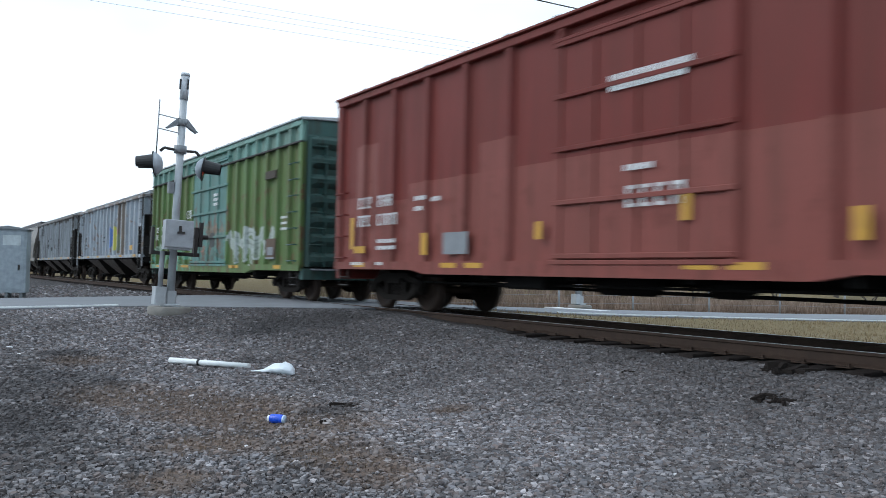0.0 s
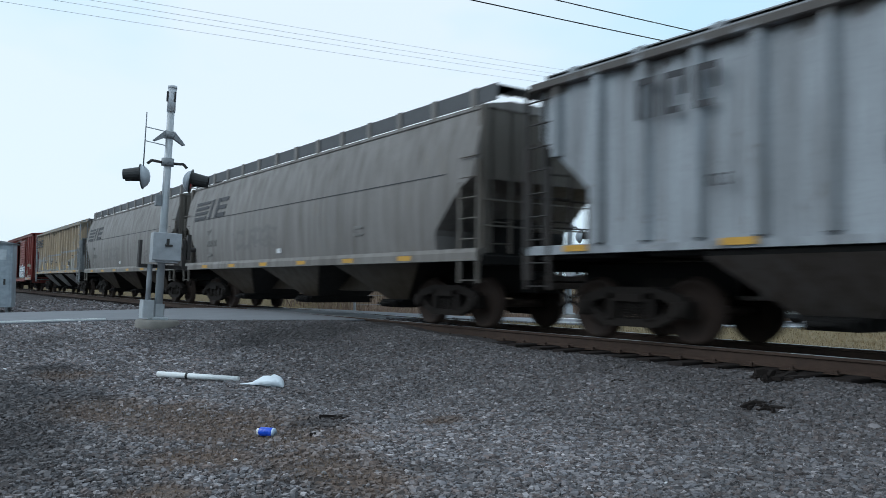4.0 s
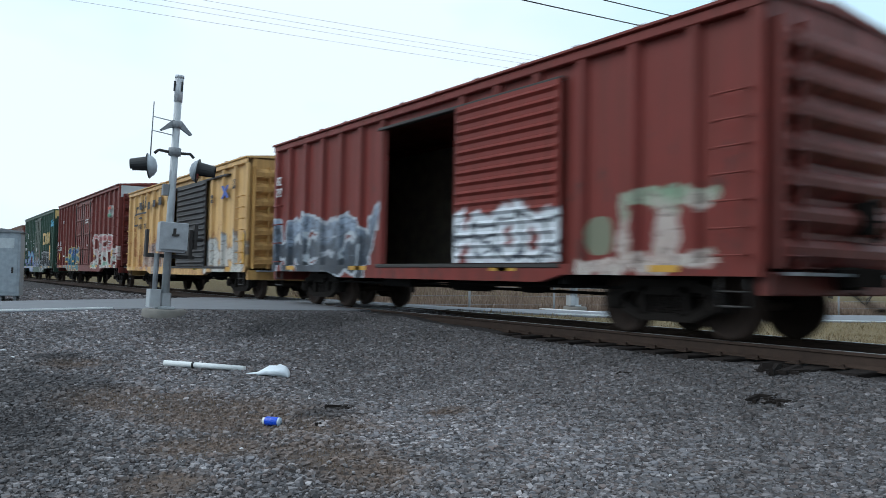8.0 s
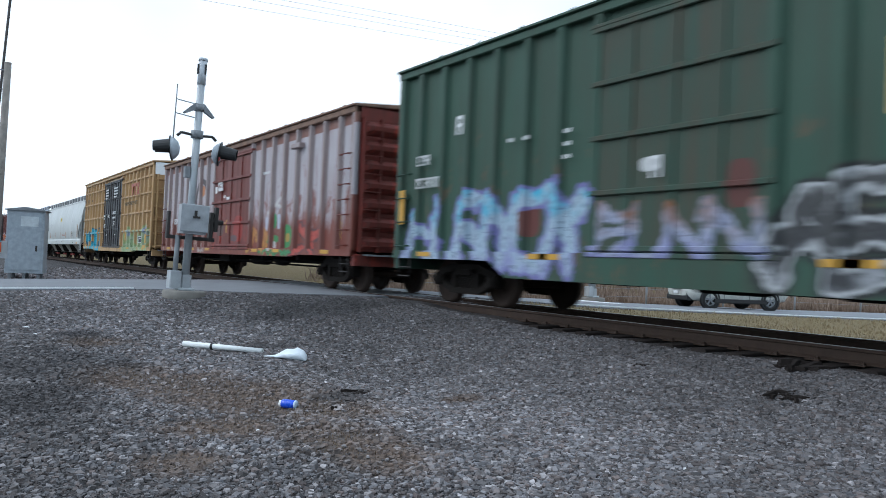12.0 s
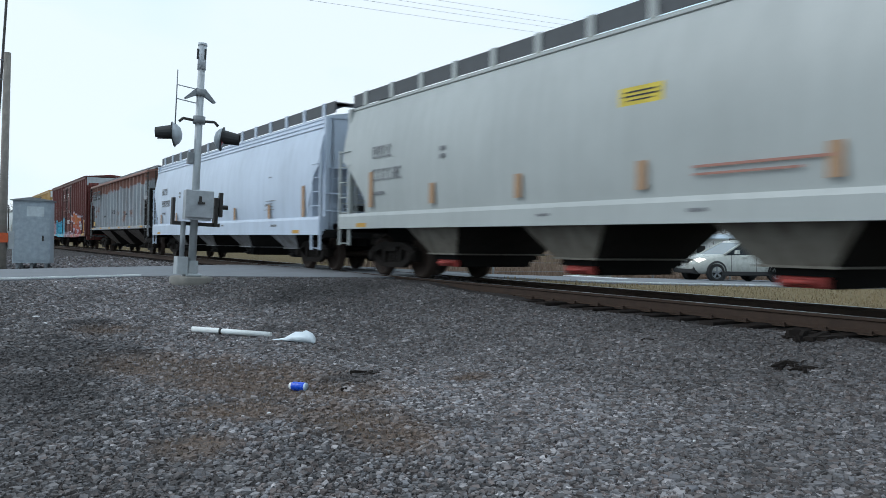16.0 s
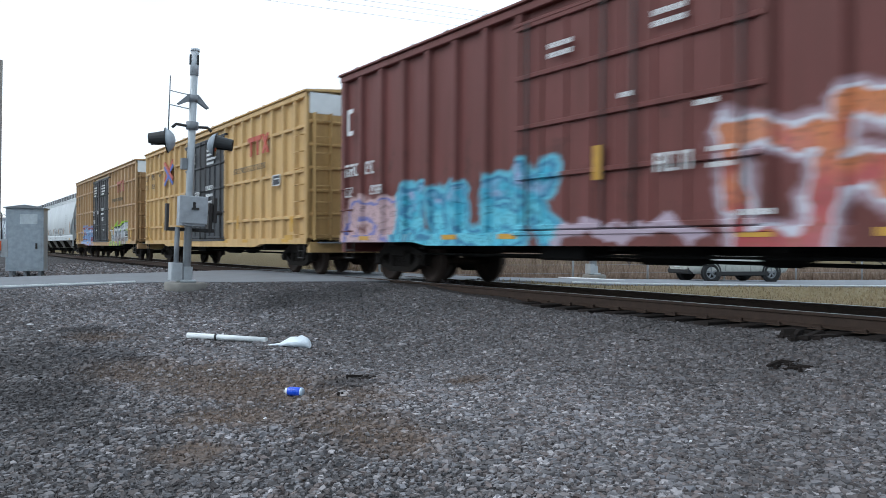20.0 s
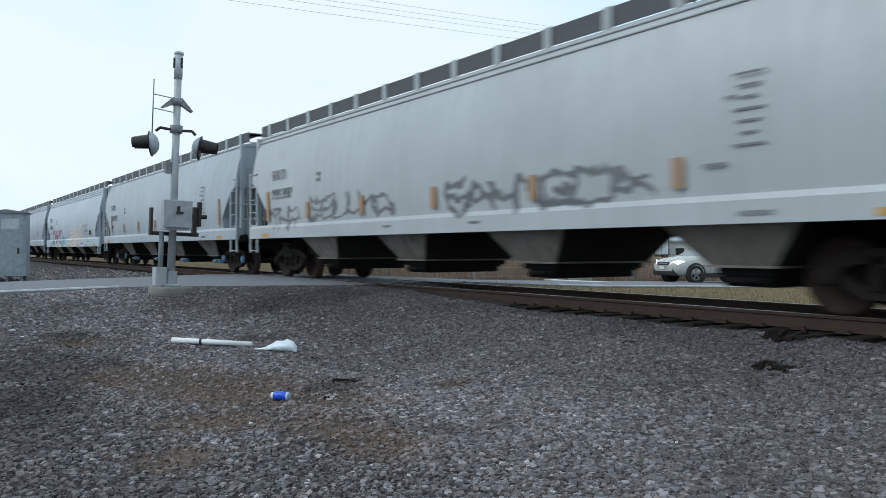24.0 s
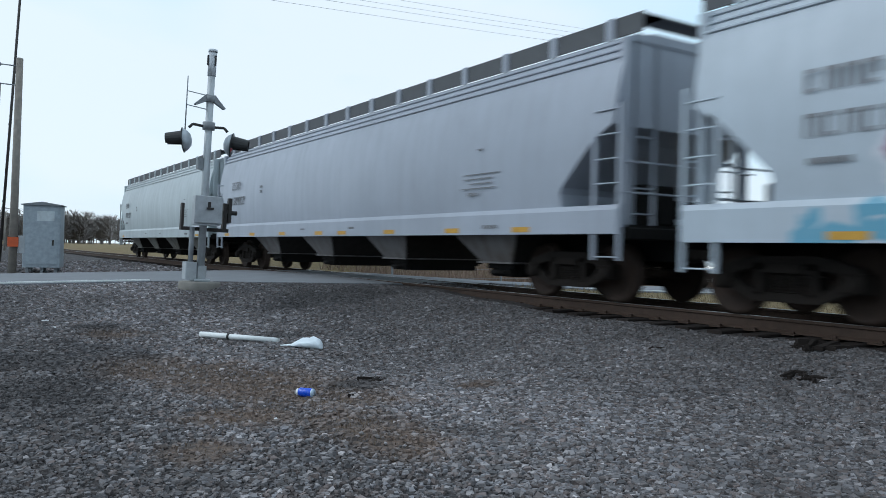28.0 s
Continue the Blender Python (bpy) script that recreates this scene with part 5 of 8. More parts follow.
# 3 darker grey ribbed hopper
L, _ = berth(3, "rib")
pm = paint("paint_dark_hopper", (0.35, 0.37, 0.395), dirt=(0.07, 0.06, 0.055), amount=0.5, spots=((0.17, 0.14, 0.125), 0.12, 2.6), seed=8, rust=((0.08, 0.065, 0.055), 0.25, 3.6))
c = hopper("grimy grey ribbed hopper car with dark ends", L, pm, "ribbed", 3.95, 3, 1.18, under_m=um, end_m=dk, seed=3)
text_blocks(c, [(5.4, 3.3, 3, 0.55), (2.2, 2.6, 4, 0.16), (2.2, 2.2, 3, 0.3), (1.0, 2.7, 4, 0.12), (0.6, 2.0, 4, 0.22), (4.4, 2.1, 3, 0.15), (-2.6, 2.0, 3, 0.12)], -1.59, M["letter_black"], 9)
bars(c, [(-2.6, 2.35, 0.5, 0.5)], -1.59, M["letter_black"], "dark patch")
place(3, "rib", c)

# 4, 5 beige grey smooth hoppers with the dark emblem
bb = paint("paint_beige_band", (0.21, 0.195, 0.18), amount=0.4, seed=90)
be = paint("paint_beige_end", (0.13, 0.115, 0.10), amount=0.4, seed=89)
bg = paint("paint_beige_hopper", (0.208, 0.194, 0.184), dirt=(0.09, 0.075, 0.065), amount=0.45, spots=((0.20, 0.18, 0.16), 0.2, 3.8), seed=9,
           graffiti=[(0.4, 3.2, 1.75, 2.35, 6, [(0.14, 0.13, 0.125)], None, None, 61.0, 0.10)])
bu = paint("paint_brown_bays", (0.07, 0.055, 0.04), amount=0.5, seed=10)
for i in (4, 5):
    L, _ = berth(i, "round")
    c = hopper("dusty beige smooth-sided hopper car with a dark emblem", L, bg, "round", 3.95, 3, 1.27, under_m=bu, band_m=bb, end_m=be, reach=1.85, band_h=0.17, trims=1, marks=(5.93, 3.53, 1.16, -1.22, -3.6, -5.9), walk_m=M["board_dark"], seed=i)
    logo_stripes(c, 5.78, 3.03, 0.76, M["letter_black"], True)
    part("weld_seam", Geo().box(-belly(2.79) - 0.008, -7.2, 2.78, -belly(2.79) + 0.02, 7.2, 2.80), M["letter_black"], c, "thin dark seam")
    bars(c, [(0.15, 1.62, 0.25, 0.12)], -1.605, M["lettering"], "small white placard")
    text_blocks(c, [(5.7, 2.35, 2, 0.2), (5.7, 2.0, 5, 0.2), (5.7, 1.65, 4, 0.14), (-3.9, 2.0, 5, 0.09), (-3.9, 1.85, 5, 0.09), (3.5, 2.2, 1, 0.12)], -1.605, plain("lettering_faint", (0.20, 0.19, 0.18), 0.7), i)
    place(i, "round", c)

# 6 tan ribbed hopper with a pale blue overspray
L, _ = berth(6, "rib")
pm = paint("paint_tan_hopper", (0.475, 0.37, 0.255), dirt=(0.16, 0.13, 0.105), amount=0.55, spots=((0.42, 0.42, 0.42), 0.62, 2.6), seed=11, patch=[(-8, -2, 2.42, 2.53, (0.40, 0.41, 0.42)), (-2, 3.5, 2.32, 2.42, (0.39, 0.40, 0.41)), (3.5, 8, 2.06, 2.16, (0.40, 0.41, 0.41)), (-8, 8, 1.4, 1.52, (0.40, 0.40, 0.40))], rust=((0.16, 0.14, 0.11), 0.25, 3.6))
tu = paint("paint_tan_bays", (0.27, 0.26, 0.255), dirt=(0.045, 0.037, 0.033), amount=0.9, seed=12)
tw = paint("paint_grey_frames", (0.30, 0.31, 0.32), amount=0.4, seed=13)
c = hopper("tan and grey ribbed hopper car with a dark emblem", L, pm, "ribbed", 3.95, 3, 1.18, under_m=tu, end_m=tw, seed=6)
logo_stripes(c, 6.05, 3.2, 0.62, M["letter_black"])
text_blocks(c, [(3.6, 2.0, 3, 0.12), (1.2, 2.0, 4, 0.12), (1.2, 1.85, 4, 0.12), (-0.4, 1.9, 4, 0.12), (-5.6, 2.2, 5, 0.09)], -1.59, M["letter_black"], 12)
bars(c, [(-4.68, 1.79, 0.42, 0.22)], -1.588, M["letter_black"], "dark placard")
bars(c, [(-4.68, 1.92, 0.5, 0.035), (-4.68, 1.66, 0.5, 0.035)], -1.59, M["lettering"], "placard frame")
bars(c, [(4.6, 1.68, 0.14, 0.4), (2.62, 1.70, 0.14, 0.44), (0.82, 1.67, 0.14, 0.40), (-1.9, 1.65, 0.2, 0.46), (-4.26, 1.64, 0.18, 0.42)], -1.59, M["letter_yellow"], "yellow stripes")
place(6, "rib", c)

# 7 red boxcar, its door slid open, painted over with graffiti
L, _ = berth(7, "box")
pm = paint("paint_red_graffiti", (0.19, 0.034, 0.027), amount=0.3, spots=((0.10, 0.035, 0.03), 0.25, 3), seed=14, graffiti=[
    (1.85, 7.2, 0.82, 2.15, 6, [(0.03, 0.03, 0.035), (0.05, 0.06, 0.08), (0.30, 0.36, 0.46)], (0.44, 0.48, 0.52), None, 3.0, 0.2),
    (-6.4, -4.3, 0.90, 2.0, ["139", "17931", "9713"], [(0.46, 0.42, 0.38), (0.46, 0.38, 0.34), (0.20, 0.30, 0.20)], None, None, 5.0, 0.17)], blots=[(-5.35, 1.35, 0.20, 0.30, (0.16, 0.03, 0.025)), (-4.55, 1.4, 0.25, 0.28, (0.18, 0.20, 0.14))])
dm = paint("paint_red_door", (0.20, 0.036, 0.028), amount=0.25, seed=15, graffiti=[(-4.15, -1.2, 1.08, 1.85, ["17 93 46", "1346 79", "17931", "17931", "7913"], [(0.06, 0.07, 0.10), (0.05, 0.05, 0.06)], (0.62, 0.65, 0.68), (0.60, 0.63, 0.67), 6.0, 0.05)])
c = boxcar("red boxcar with open door, graffiti along its lower side", L, pm, height=4.15, sill=0.84, door_span=(-1.25, 1.55), door_kind="open", door_m=dm, end_m=shaded_end("paint_dull_red_end", (0.20, 0.045, 0.036), 92), drop=0.72, post_gap=0.95, seed=7)
text_blocks(c, [(6.9, 3.2, 2, 0.22), (6.9, 2.9, 2, 0.22), (-2.0, 2.95, 2, 0.16), (-3.0, 2.3, 3, 0.12)], -1.612, M["lettering"], 14)
place(7, "box", c)

# 8 yellow boxcar with a black ribbed door, half open
L, _ = berth(8, "box")
pm = paint("paint_yellow_rusty", (0.66, 0.41, 0.165), dirt=(0.24, 0.12, 0.06), amount=0.4, spots=((0.36, 0.15, 0.06), 0.5, 2.5), seed=16, graffiti=[
    (-6.75, -3.5, 0.82, 1.95, 4, [(0.56, 0.54, 0.50), (0.52, 0.50, 0.47), (0.30, 0.34, 0.38)], (0.26, 0.19, 0.14), None, 8.0, 0.2),
    (1.6, 4.6, 0.82, 1.95, 4, [(0.46, 0.38, 0.32), (0.34, 0.24, 0.20), (0.40, 0.36, 0.38)], (0.36, 0.20, 0.14), None, 9.0, 0.16)])
bd = paint("paint_black_door", (0.022, 0.023, 0.027), dirt=(0.10, 0.07, 0.05), amount=0.3, seed=17)
c = boxcar("yellow boxcar with a half-open black ribbed door, rust and graffiti", L, pm, height=4.12, sill=0.8, door_span=(-2.9, 1.2), door_kind="half", door_m=bd, end_m=paint("paint_yellow_end", (0.58, 0.34, 0.12), dirt=(0.16, 0.08, 0.04), amount=0.4, seed=93), drop=0.68, post_gap=0.95, seed=8)
bars(c, [(-7.0, 1.5, 0.16, 0.9)], -1.63, M["orange_tape"], "yellow corner mark")
bars(c, [(5.55, 3.42, 0.42, 0.10), (5.7, 3.28, 0.12, 0.34), (5.05, 3.48, 0.38, 0.30), (4.62, 3.52, 0.12, 0.36), (4.25, 3.60, 0.14, 0.46), (5.0, 3.17, 1.75, 0.07), (5.72, 2.70, 0.60, 0.08), (5.95, 2.92, 0.07, 0.5), (5.0, 2.98, 0.55, 0.07),
         (3.75, 3.42, 0.34, 0.30), (2.95, 3.46, 0.36, 0.26), (2.1, 3.5, 0.42, 0.30)], -1.612, M["letter_black"], "large black lettering shapes")
text_blocks(c, [(5.2, 2.62, 3, 0.2), (4.3, 2.62, 2, 0.2), (-4.0, 3.2, 2, 0.14), (-4.0, 3.05, 2, 0.14), (-6.0, 3.5, 2, 0.16), (-6.0, 3.35, 2, 0.14)], -1.612, M["letter_black"], 16)
for sg in (-1, 1):
    part("emblem_stripe", Geo().prism([(-5.27 - 0.34 * sg, 3.07), (-5.27 - 0.14 * sg, 3.07), (-5.27 + 0.34 * sg, 3.46), (-5.27 + 0.14 * sg, 3.46)], 0, -1.618 - 0.002 * sg, -1.606), M["letter_blue"], c, "blue crossed stripe")
place(8, "box", c)

# 9 brown red long boxcar with large pale graffiti
L, _ = berth(9, "box")
pm = paint("paint_brown_red", (0.165, 0.036, 0.030), amount=0.25, seed=18, graffiti=[
    (-8.8, -2.55, 1.0, 2.62, ["974631", "1451 563", "5463179", "789521", "17 4653", "1453"], [(0.10, 0.30, 0.20), (0.55, 0.55, 0.52), (0.44, 0.12, 0.12), (0.52, 0.30, 0.30)], (0.60, 0.57, 0.55), None, 11.0, 0.10),
    (1.25, 5.85, 0.78, 2.15, 5, [(0.02, 0.14, 0.19), (0.03, 0.17, 0.22), (0.05, 0.12, 0.33), (0.02, 0.15, 0.20)], (0.50, 0.42, 0.19), None, 12.0, 0.17)], blots=[(-6.5, 3.62, 0.40, 0.29, (0.50, 0.50, 0.48))],
    patch=[(6.0, 6.6, 2.4, 3.6, (0.20, 0.055, 0.045))])
ec = shaded_end("paint_brown_red_end", (0.165, 0.036, 0.030), 19)
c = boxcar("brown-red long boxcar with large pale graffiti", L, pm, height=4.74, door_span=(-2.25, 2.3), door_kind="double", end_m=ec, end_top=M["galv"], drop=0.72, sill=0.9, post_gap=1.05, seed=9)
bars(c, [(-6.48, 3.78, 0.76, 0.14)], -1.612, M["letter_red"], "red stripe of a small flag")
bars(c, [(-6.52, 3.44, 0.76, 0.13)], -1.612, plain("flag_green", (0.06, 0.24, 0.14), 0.6), "green stripe of a small flag")
bars(c, [(7.4, 1.6, 0.32, 0.4), (4.95, 1.27, 0.5, 0.1), (2.75, 1.27, 0.5, 0.1), (-3.2, 1.5, 0.3, 0.1), (-7.3, 1.6, 0.22, 0.3)], -1.614, M["orange_tape"], "yellow marks")
text_blocks(c, [(8.2, 2.4, 2, 0.24), (7.4, 2.4, 3, 0.24), (8.2, 2.05, 2, 0.22), (7.4, 2.05, 4, 0.22), (-0.6, 3.5, 8, 0.12), (-0.6, 3.35, 8, 0.12), (1.4, 1.9, 4, 0.1), (-1.2, 2.1, 3, 0.12), (6.4, 3.7, 3, 0.16), (6.0, 1.6, 3, 0.14)], -1.612, M["lettering"], 18)
place(9, "box", c)

# 10 dark green boxcar with large yellow block letters drawn as plain shapes
L, _ = berth(10, "box")
pm = paint("paint_dark_green", (0.040, 0.085, 0.060), dirt=(0.06, 0.05, 0.04), amount=0.35, spots=((0.11, 0.08, 0.05), 0.2, 3), seed=20, graffiti=[
    (1.55, 6.6, 0.72, 2.05, 6, [(0.26, 0.28, 0.48), (0.34, 0.42, 0.50), (0.32, 0.42, 0.50), (0.05, 0.40, 0.56)], (0.16, 0.15, 0.34), None, 13.0, 0.17),
    (-5.7, -1.5, 0.72, 1.95, 5, [(0.30, 0.31, 0.33), (0.03, 0.03, 0.034), (0.05, 0.05, 0.05), (0.34, 0.35, 0.36)], (0.36, 0.37, 0.38), (0.025, 0.025, 0.026), 14.0, 0.12)], blots=[(2.9, 1.55, 0.25, 0.28, (0.13, 0.04, 0.035)), (4.3, 1.2, 0.18, 0.2, (0.13, 0.04, 0.035))])
dm = paint("paint_green_door", (0.036, 0.072, 0.052), dirt=(0.09, 0.05, 0.035), amount=0.5, seed=21, graffiti=[(-1.35, 1.4, 0.9, 1.75, 4, [(0.20, 0.20, 0.40), (0.30, 0.32, 0.42), (0.22, 0.10, 0.05)], None, None, 15.0, 0.14)], blots=[(0.35, 2.25, 0.16, 0.10, (0.55, 0.55, 0.55)), (-1.1, 1.9, 0.2, 0.3, (0.11, 0.04, 0.035))])
c = boxcar("dark green boxcar with yellow block lettering and graffiti", L, pm, height=4.70, door_span=(-1.5, 1.4), door_m=dm, end_m=shaded_end("paint_green_end", (0.038, 0.078, 0.056), 22), end_top=M["letter_yellow"], sill=0.86, drop=0.58, post_gap=0.82, seed=10)
g = Geo()
for k in range(3):
    y = -3.25 - k * 1.05
    if k == 0:
        g.box(-1.618, y + 0.20, 2.5, -1.606, y + 0.40, 3.3).box(-1.618, y - 0.4, 3.12, -1.606, y + 0.25, 3.3).box(-1.618, y - 0.4, 2.5, -1.606, y + 0.25, 2.68)
    else:
        g.box(-1.618, y + 0.25, 2.5, -1.606, y + 0.42, 3.3).box(-1.618, y - 0.42, 2.5, -1.606, y - 0.25, 3.3).box(-1.618, y - 0.08, 2.6, -1.606, y + 0.08, 3.2)
part("lettering", g, M["letter_yellow"], c, "large yellow block shapes")
text_blocks(c, [(6.3, 2.8, 3, 0.2), (6.3, 2.35, 5, 0.2), (4.9, 3.35, 1, 0.35), (3.4, 2.9, 2, 0.09), (3.0, 2.9, 2, 0.09), (2.0, 2.9, 2, 0.09), (2.0, 2.7, 2, 0.09), (2.0, 2.5, 2, 0.09), (0.2, 2.2, 1, 0.3), (-5.0, 1.6, 4, 0.08)], -1.612, M["lettering"], 20)
scribble(c, -6.5, 3.8, 1.1, 0.45, 26, plain("spray_blue", (0.05, 0.33, 0.52), 0.6), 3)
bars(c, [(-6.0, 1.9, 0.3, 1.0), (6.9, 1.9, 0.2, 0.7)], -1.612, M["orange_tape"], "yellow marks")
place(10, "box", c)

# 11 faded boxcar: grey bleached panels, red brown door
L, _ = berth(11, "box")
pm = paint("paint_faded_red", (0.185, 0.055, 0.042), dirt=(0.20, 0.07, 0.045), amount=0.3, spots=((0.20, 0.065, 0.048), 0.62, 2.7), seed=23, fade=(0.50, 0.50, 0.535), fade_z=1.85, patch=[(-8.8, 8.8, 3.98, 4.4, (0.20, 0.085, 0.06)), (-8.8, -8.2, 0.8, 2.3, (0.19, 0.06, 0.045))], hoops=[(3.58, 2.75, 0.66, 0.10, (0.06, 0.05, 0.05)), (8.15, 3.1, 0.50, 0.05, (0.46, 0.42, 0.32)), (8.25, 2.45, 0.42, 0.05, (0.46, 0.42, 0.32))], blots=[(3.55, 3.05, 0.34, 0.20, (0.46, 0.17, 0.05)), (3.55, 2.25, 0.30, 0.20, (0.44, 0.16, 0.05)), (-3.55, 1.80, 0.30, 0.22, (0.04, 0.24, 0.09)), (-4.6, 1.36, 0.34, 0.32, (0.05, 0.26, 0.10)), (-4.7, 1.32, 0.14, 0.12, (0.40, 0.24, 0.06)), (-3.05, 1.72, 0.10, 0.22, (0.44, 0.46, 0.54)), (-4.0, 1.78, 0.10, 0.22, (0.42, 0.46, 0.54)), (-3.5, 1.28, 0.52, 0.12, (0.05, 0.24, 0.09)), (-3.55, 1.30, 0.12, 0.12, (0.44, 0.10, 0.05)), (-3.6, 1.08, 0.26, 0.14, (0.48, 0.46, 0.46)), (-3.15, 0.93, 0.14, 0.10, (0.44, 0.12, 0.06)), (-3.75, 0.92, 0.14, 0.12, (0.44, 0.12, 0.06)), (-5.6, 1.66, 0.45, 0.12, (0.30, 0.05, 0.045)), (-7.88, 1.52, 0.12, 0.42, (0.50, 0.30, 0.05))], graffiti=[
    (-5.0, -2.9, 0.82, 1.05, ["46"], [(0.05, 0.24, 0.10), (0.05, 0.22, 0.09)], None, None, 16.0, 0.22), (-4.2, -3.2, 2.05, 2.6, ["73 91"], [(0.52, 0.50, 0.48)], None, None, 21.0, 0.09), (-6.5, -5.2, 0.75, 1.65, ["73 91"], [(0.48, 0.08, 0.06), (0.46, 0.10, 0.08)], (0.10, 0.06, 0.06), None, 17.0, 0.10),
    (-2.9, -1.9, 0.9, 1.75, ["1739"], [(0.46, 0.24, 0.06), (0.42, 0.18, 0.08)], None, None, 19.0, 0.16), (2.7, 8.4, 0.85, 1.75, 8, [(0.42, 0.38, 0.36), (0.24, 0.10, 0.07), (0.44, 0.40, 0.38)], None, None, 18.0, 0.10)])
dm = paint("paint_red_brown_door", (0.17, 0.04, 0.033), amount=0.4, spots=((0.32, 0.05, 0.035), 0.4, 2.0), seed=24, blots=[(0.42, 1.72, 0.07, 0.22, (0.44, 0.24, 0.06)), (-0.75, 1.62, 0.42, 0.42, (0.27, 0.035, 0.028)), (-0.35, 1.32, 0.30, 0.10, (0.09, 0.07, 0.075)), (1.05, 1.66, 0.36, 0.26, (0.085, 0.055, 0.05))])
po = paint("paint_faded_posts", (0.20, 0.085, 0.070), dirt=(0.16, 0.055, 0.040), amount=0.45, seed=25, fade=(0.36, 0.33, 0.33), fade_z=2.1)
rr_ = plain("rusty_roof", (0.20, 0.12, 0.085), 0.85, 0.0, 0.5, 3.0)
c = boxcar("faded red and grey boxcar with brown-red door and graffiti", L, pm, height=4.36, sill=0.86, door_span=(-1.8, 1.9), door_m=dm, end_m=dm, post_m=po, roof_m=rr_, chord_m=rr_, post_gap=0.9, drop=0.8, seed=11)
part("latch_box", Geo().box(-1.66, -5.62, 3.70, -1.50, -5.02, 3.84, 0.02), po, c, "rusty hatch over the side")
bars(c, [(1.35, 2.95, 0.22, 0.22), (0.9, 2.95, 0.5, 0.10), (0.1, 2.62, 0.3, 0.09)], -1.66, M["lettering"], "white labels")
text_blocks(c, [(1.2, 3.1, 3, 0.2), (0.6, 2.7, 2, 0.12), (6.6, 2.0, 6, 0.2), (-3.0, 3.2, 6, 0.1)], -1.63, M["lettering"], 23)
place(11, "box", c)

# 12, 17, 18 yellow high boxcars with dark double doors and cross bars
YB = [
    (12, (0.47, 0.295, 0.14), "tan yellow boxcar with dark double doors and graffiti", [(-8.2, -2.9, 0.85, 1.75, 7, [(0.22, 0.32, 0.14), (0.30, 0.38, 0.22), (0.24, 0.26, 0.44)], (0.34, 0.38, 0.26), (0.26, 0.34, 0.16), 21.0, 0.15), (3.8, 8.2, 0.85, 2.0, 5, [(0.06, 0.36, 0.48), (0.08, 0.40, 0.50)], (0.05, 0.14, 0.20), None, 22.0, 0.17)]),
    (17, (0.57, 0.365, 0.155), "clean yellow boxcar with black double doors", []),
    (18, (0.45, 0.28, 0.14), "tan boxcar with black double doors and green graffiti", [(-6.4, -2.7, 0.85, 1.75, 5, [(0.26, 0.15, 0.10), (0.50, 0.51, 0.53), (0.56, 0.57, 0.58)], (0.04, 0.04, 0.045), (0.36, 0.62, 0.05), 23.0, 0.20), (2.5, 6.5, 0.85, 1.72, 5, [(0.28, 0.34, 0.55), (0.26, 0.40, 0.60), (0.34, 0.44, 0.62)], (0.34, 0.10, 0.09), (0.24, 0.33, 0.55), 24.0, 0.15)]),
]
fade_red = plain("lettering_faded_red", (0.38, 0.13, 0.09), 0.7)
for i, col, lab, gr in YB:
    L, _ = berth(i, "box")
    pm = paint("paint_yellow_%s" % {12: "worn", 17: "clean", 18: "tan"}[i], col, dirt=(0.15, 0.08, 0.04), amount=0.22 if i == 17 else 0.35, seed=25 + i, graffiti=gr)
    bd2 = paint("paint_dark_doors_%s" % {12: "worn", 17: "clean", 18: "tan"}[i], (0.030, 0.033, 0.040), dirt=(0.09, 0.08, 0.07), amount=0.3, seed=30 + i)
    c = boxcar(lab, L, pm, height=4.76, door_span=(-2.25, 2.35), door_kind="double", door_m=bd2, ridges=True, end_m=paint("paint_yellow_end_%s" % {12: "worn", 17: "clean", 18: "tan"}[i], col, dirt=(0.10, 0.06, 0.035), amount=0.3, seed=94 + i), end_top=M["white"], post_gap=0.87, sill=0.82, drop=0.73, seed=i)
    side_rails(c, L, (1.54, 2.74, 3.90) if i != 12 else (1.75, 2.6, 3.45, 4.2), pm, -2.25, 2.35)
    text_blocks(c, [(1.75, 4.05, 9, 0.11), (1.75, 3.9, 9, 0.11), (1.75, 3.75, 9, 0.11), (1.75, 3.6, 6, 0.11), (-0.5, 4.05, 11, 0.11), (-0.5, 3.9, 11, 0.11), (-0.5, 3.75, 11, 0.11), (-0.5, 3.6, 8, 0.11), (2.1, 2.65, 4, 0.14), (2.1, 2.5, 3, 0.14), (0.9, 2.6, 4, 0.16), (-0.4, 2.75, 6, 0.16), (-0.4, 2.5, 7, 0.13), (-0.6, 2.2, 3, 0.22), (1.9, 2.1, 3, 0.2), (-1.0, 1.6, 5, 0.08), (1.2, 1.6, 5, 0.08)], -1.65, M["lettering"], i)
    text_blocks(c, [(8.6, 3.7, 2, 0.22), (7.6, 3.7, 3, 0.22), (8.6, 3.3, 2, 0.2), (7.6, 3.3, 3, 0.2), (6.4, 3.7, 3, 0.14), (-3.3, 3.1, 19, 0.17)], -1.612, plain("lettering_brown", (0.16, 0.12, 0.07), 0.7), i + 1)
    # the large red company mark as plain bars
    mark = M["letter_red"] if i == 17 else fade_red
    for y in (-4.78, -5.36):
        part("mark_bar", Geo().box(-1.618, y - 0.27, 3.88, -1.604, y + 0.27, 4.02), mark, c)
        part("mark_bar", Geo().box(-1.618, y - 0.08, 3.45, -1.604, y + 0.07, 3.876), mark, c)
    for sg in (-1, 1):
        part("mark_bar", Geo().prism([(-5.98 - 0.28 * sg, 3.46), (-5.98 - 0.10 * sg, 3.46), (-5.98 + 0.28 * sg, 4.02), (-5.98 + 0.10 * sg, 4.02)], 0, -1.620 - 0.002 * sg, -1.604), mark, c)
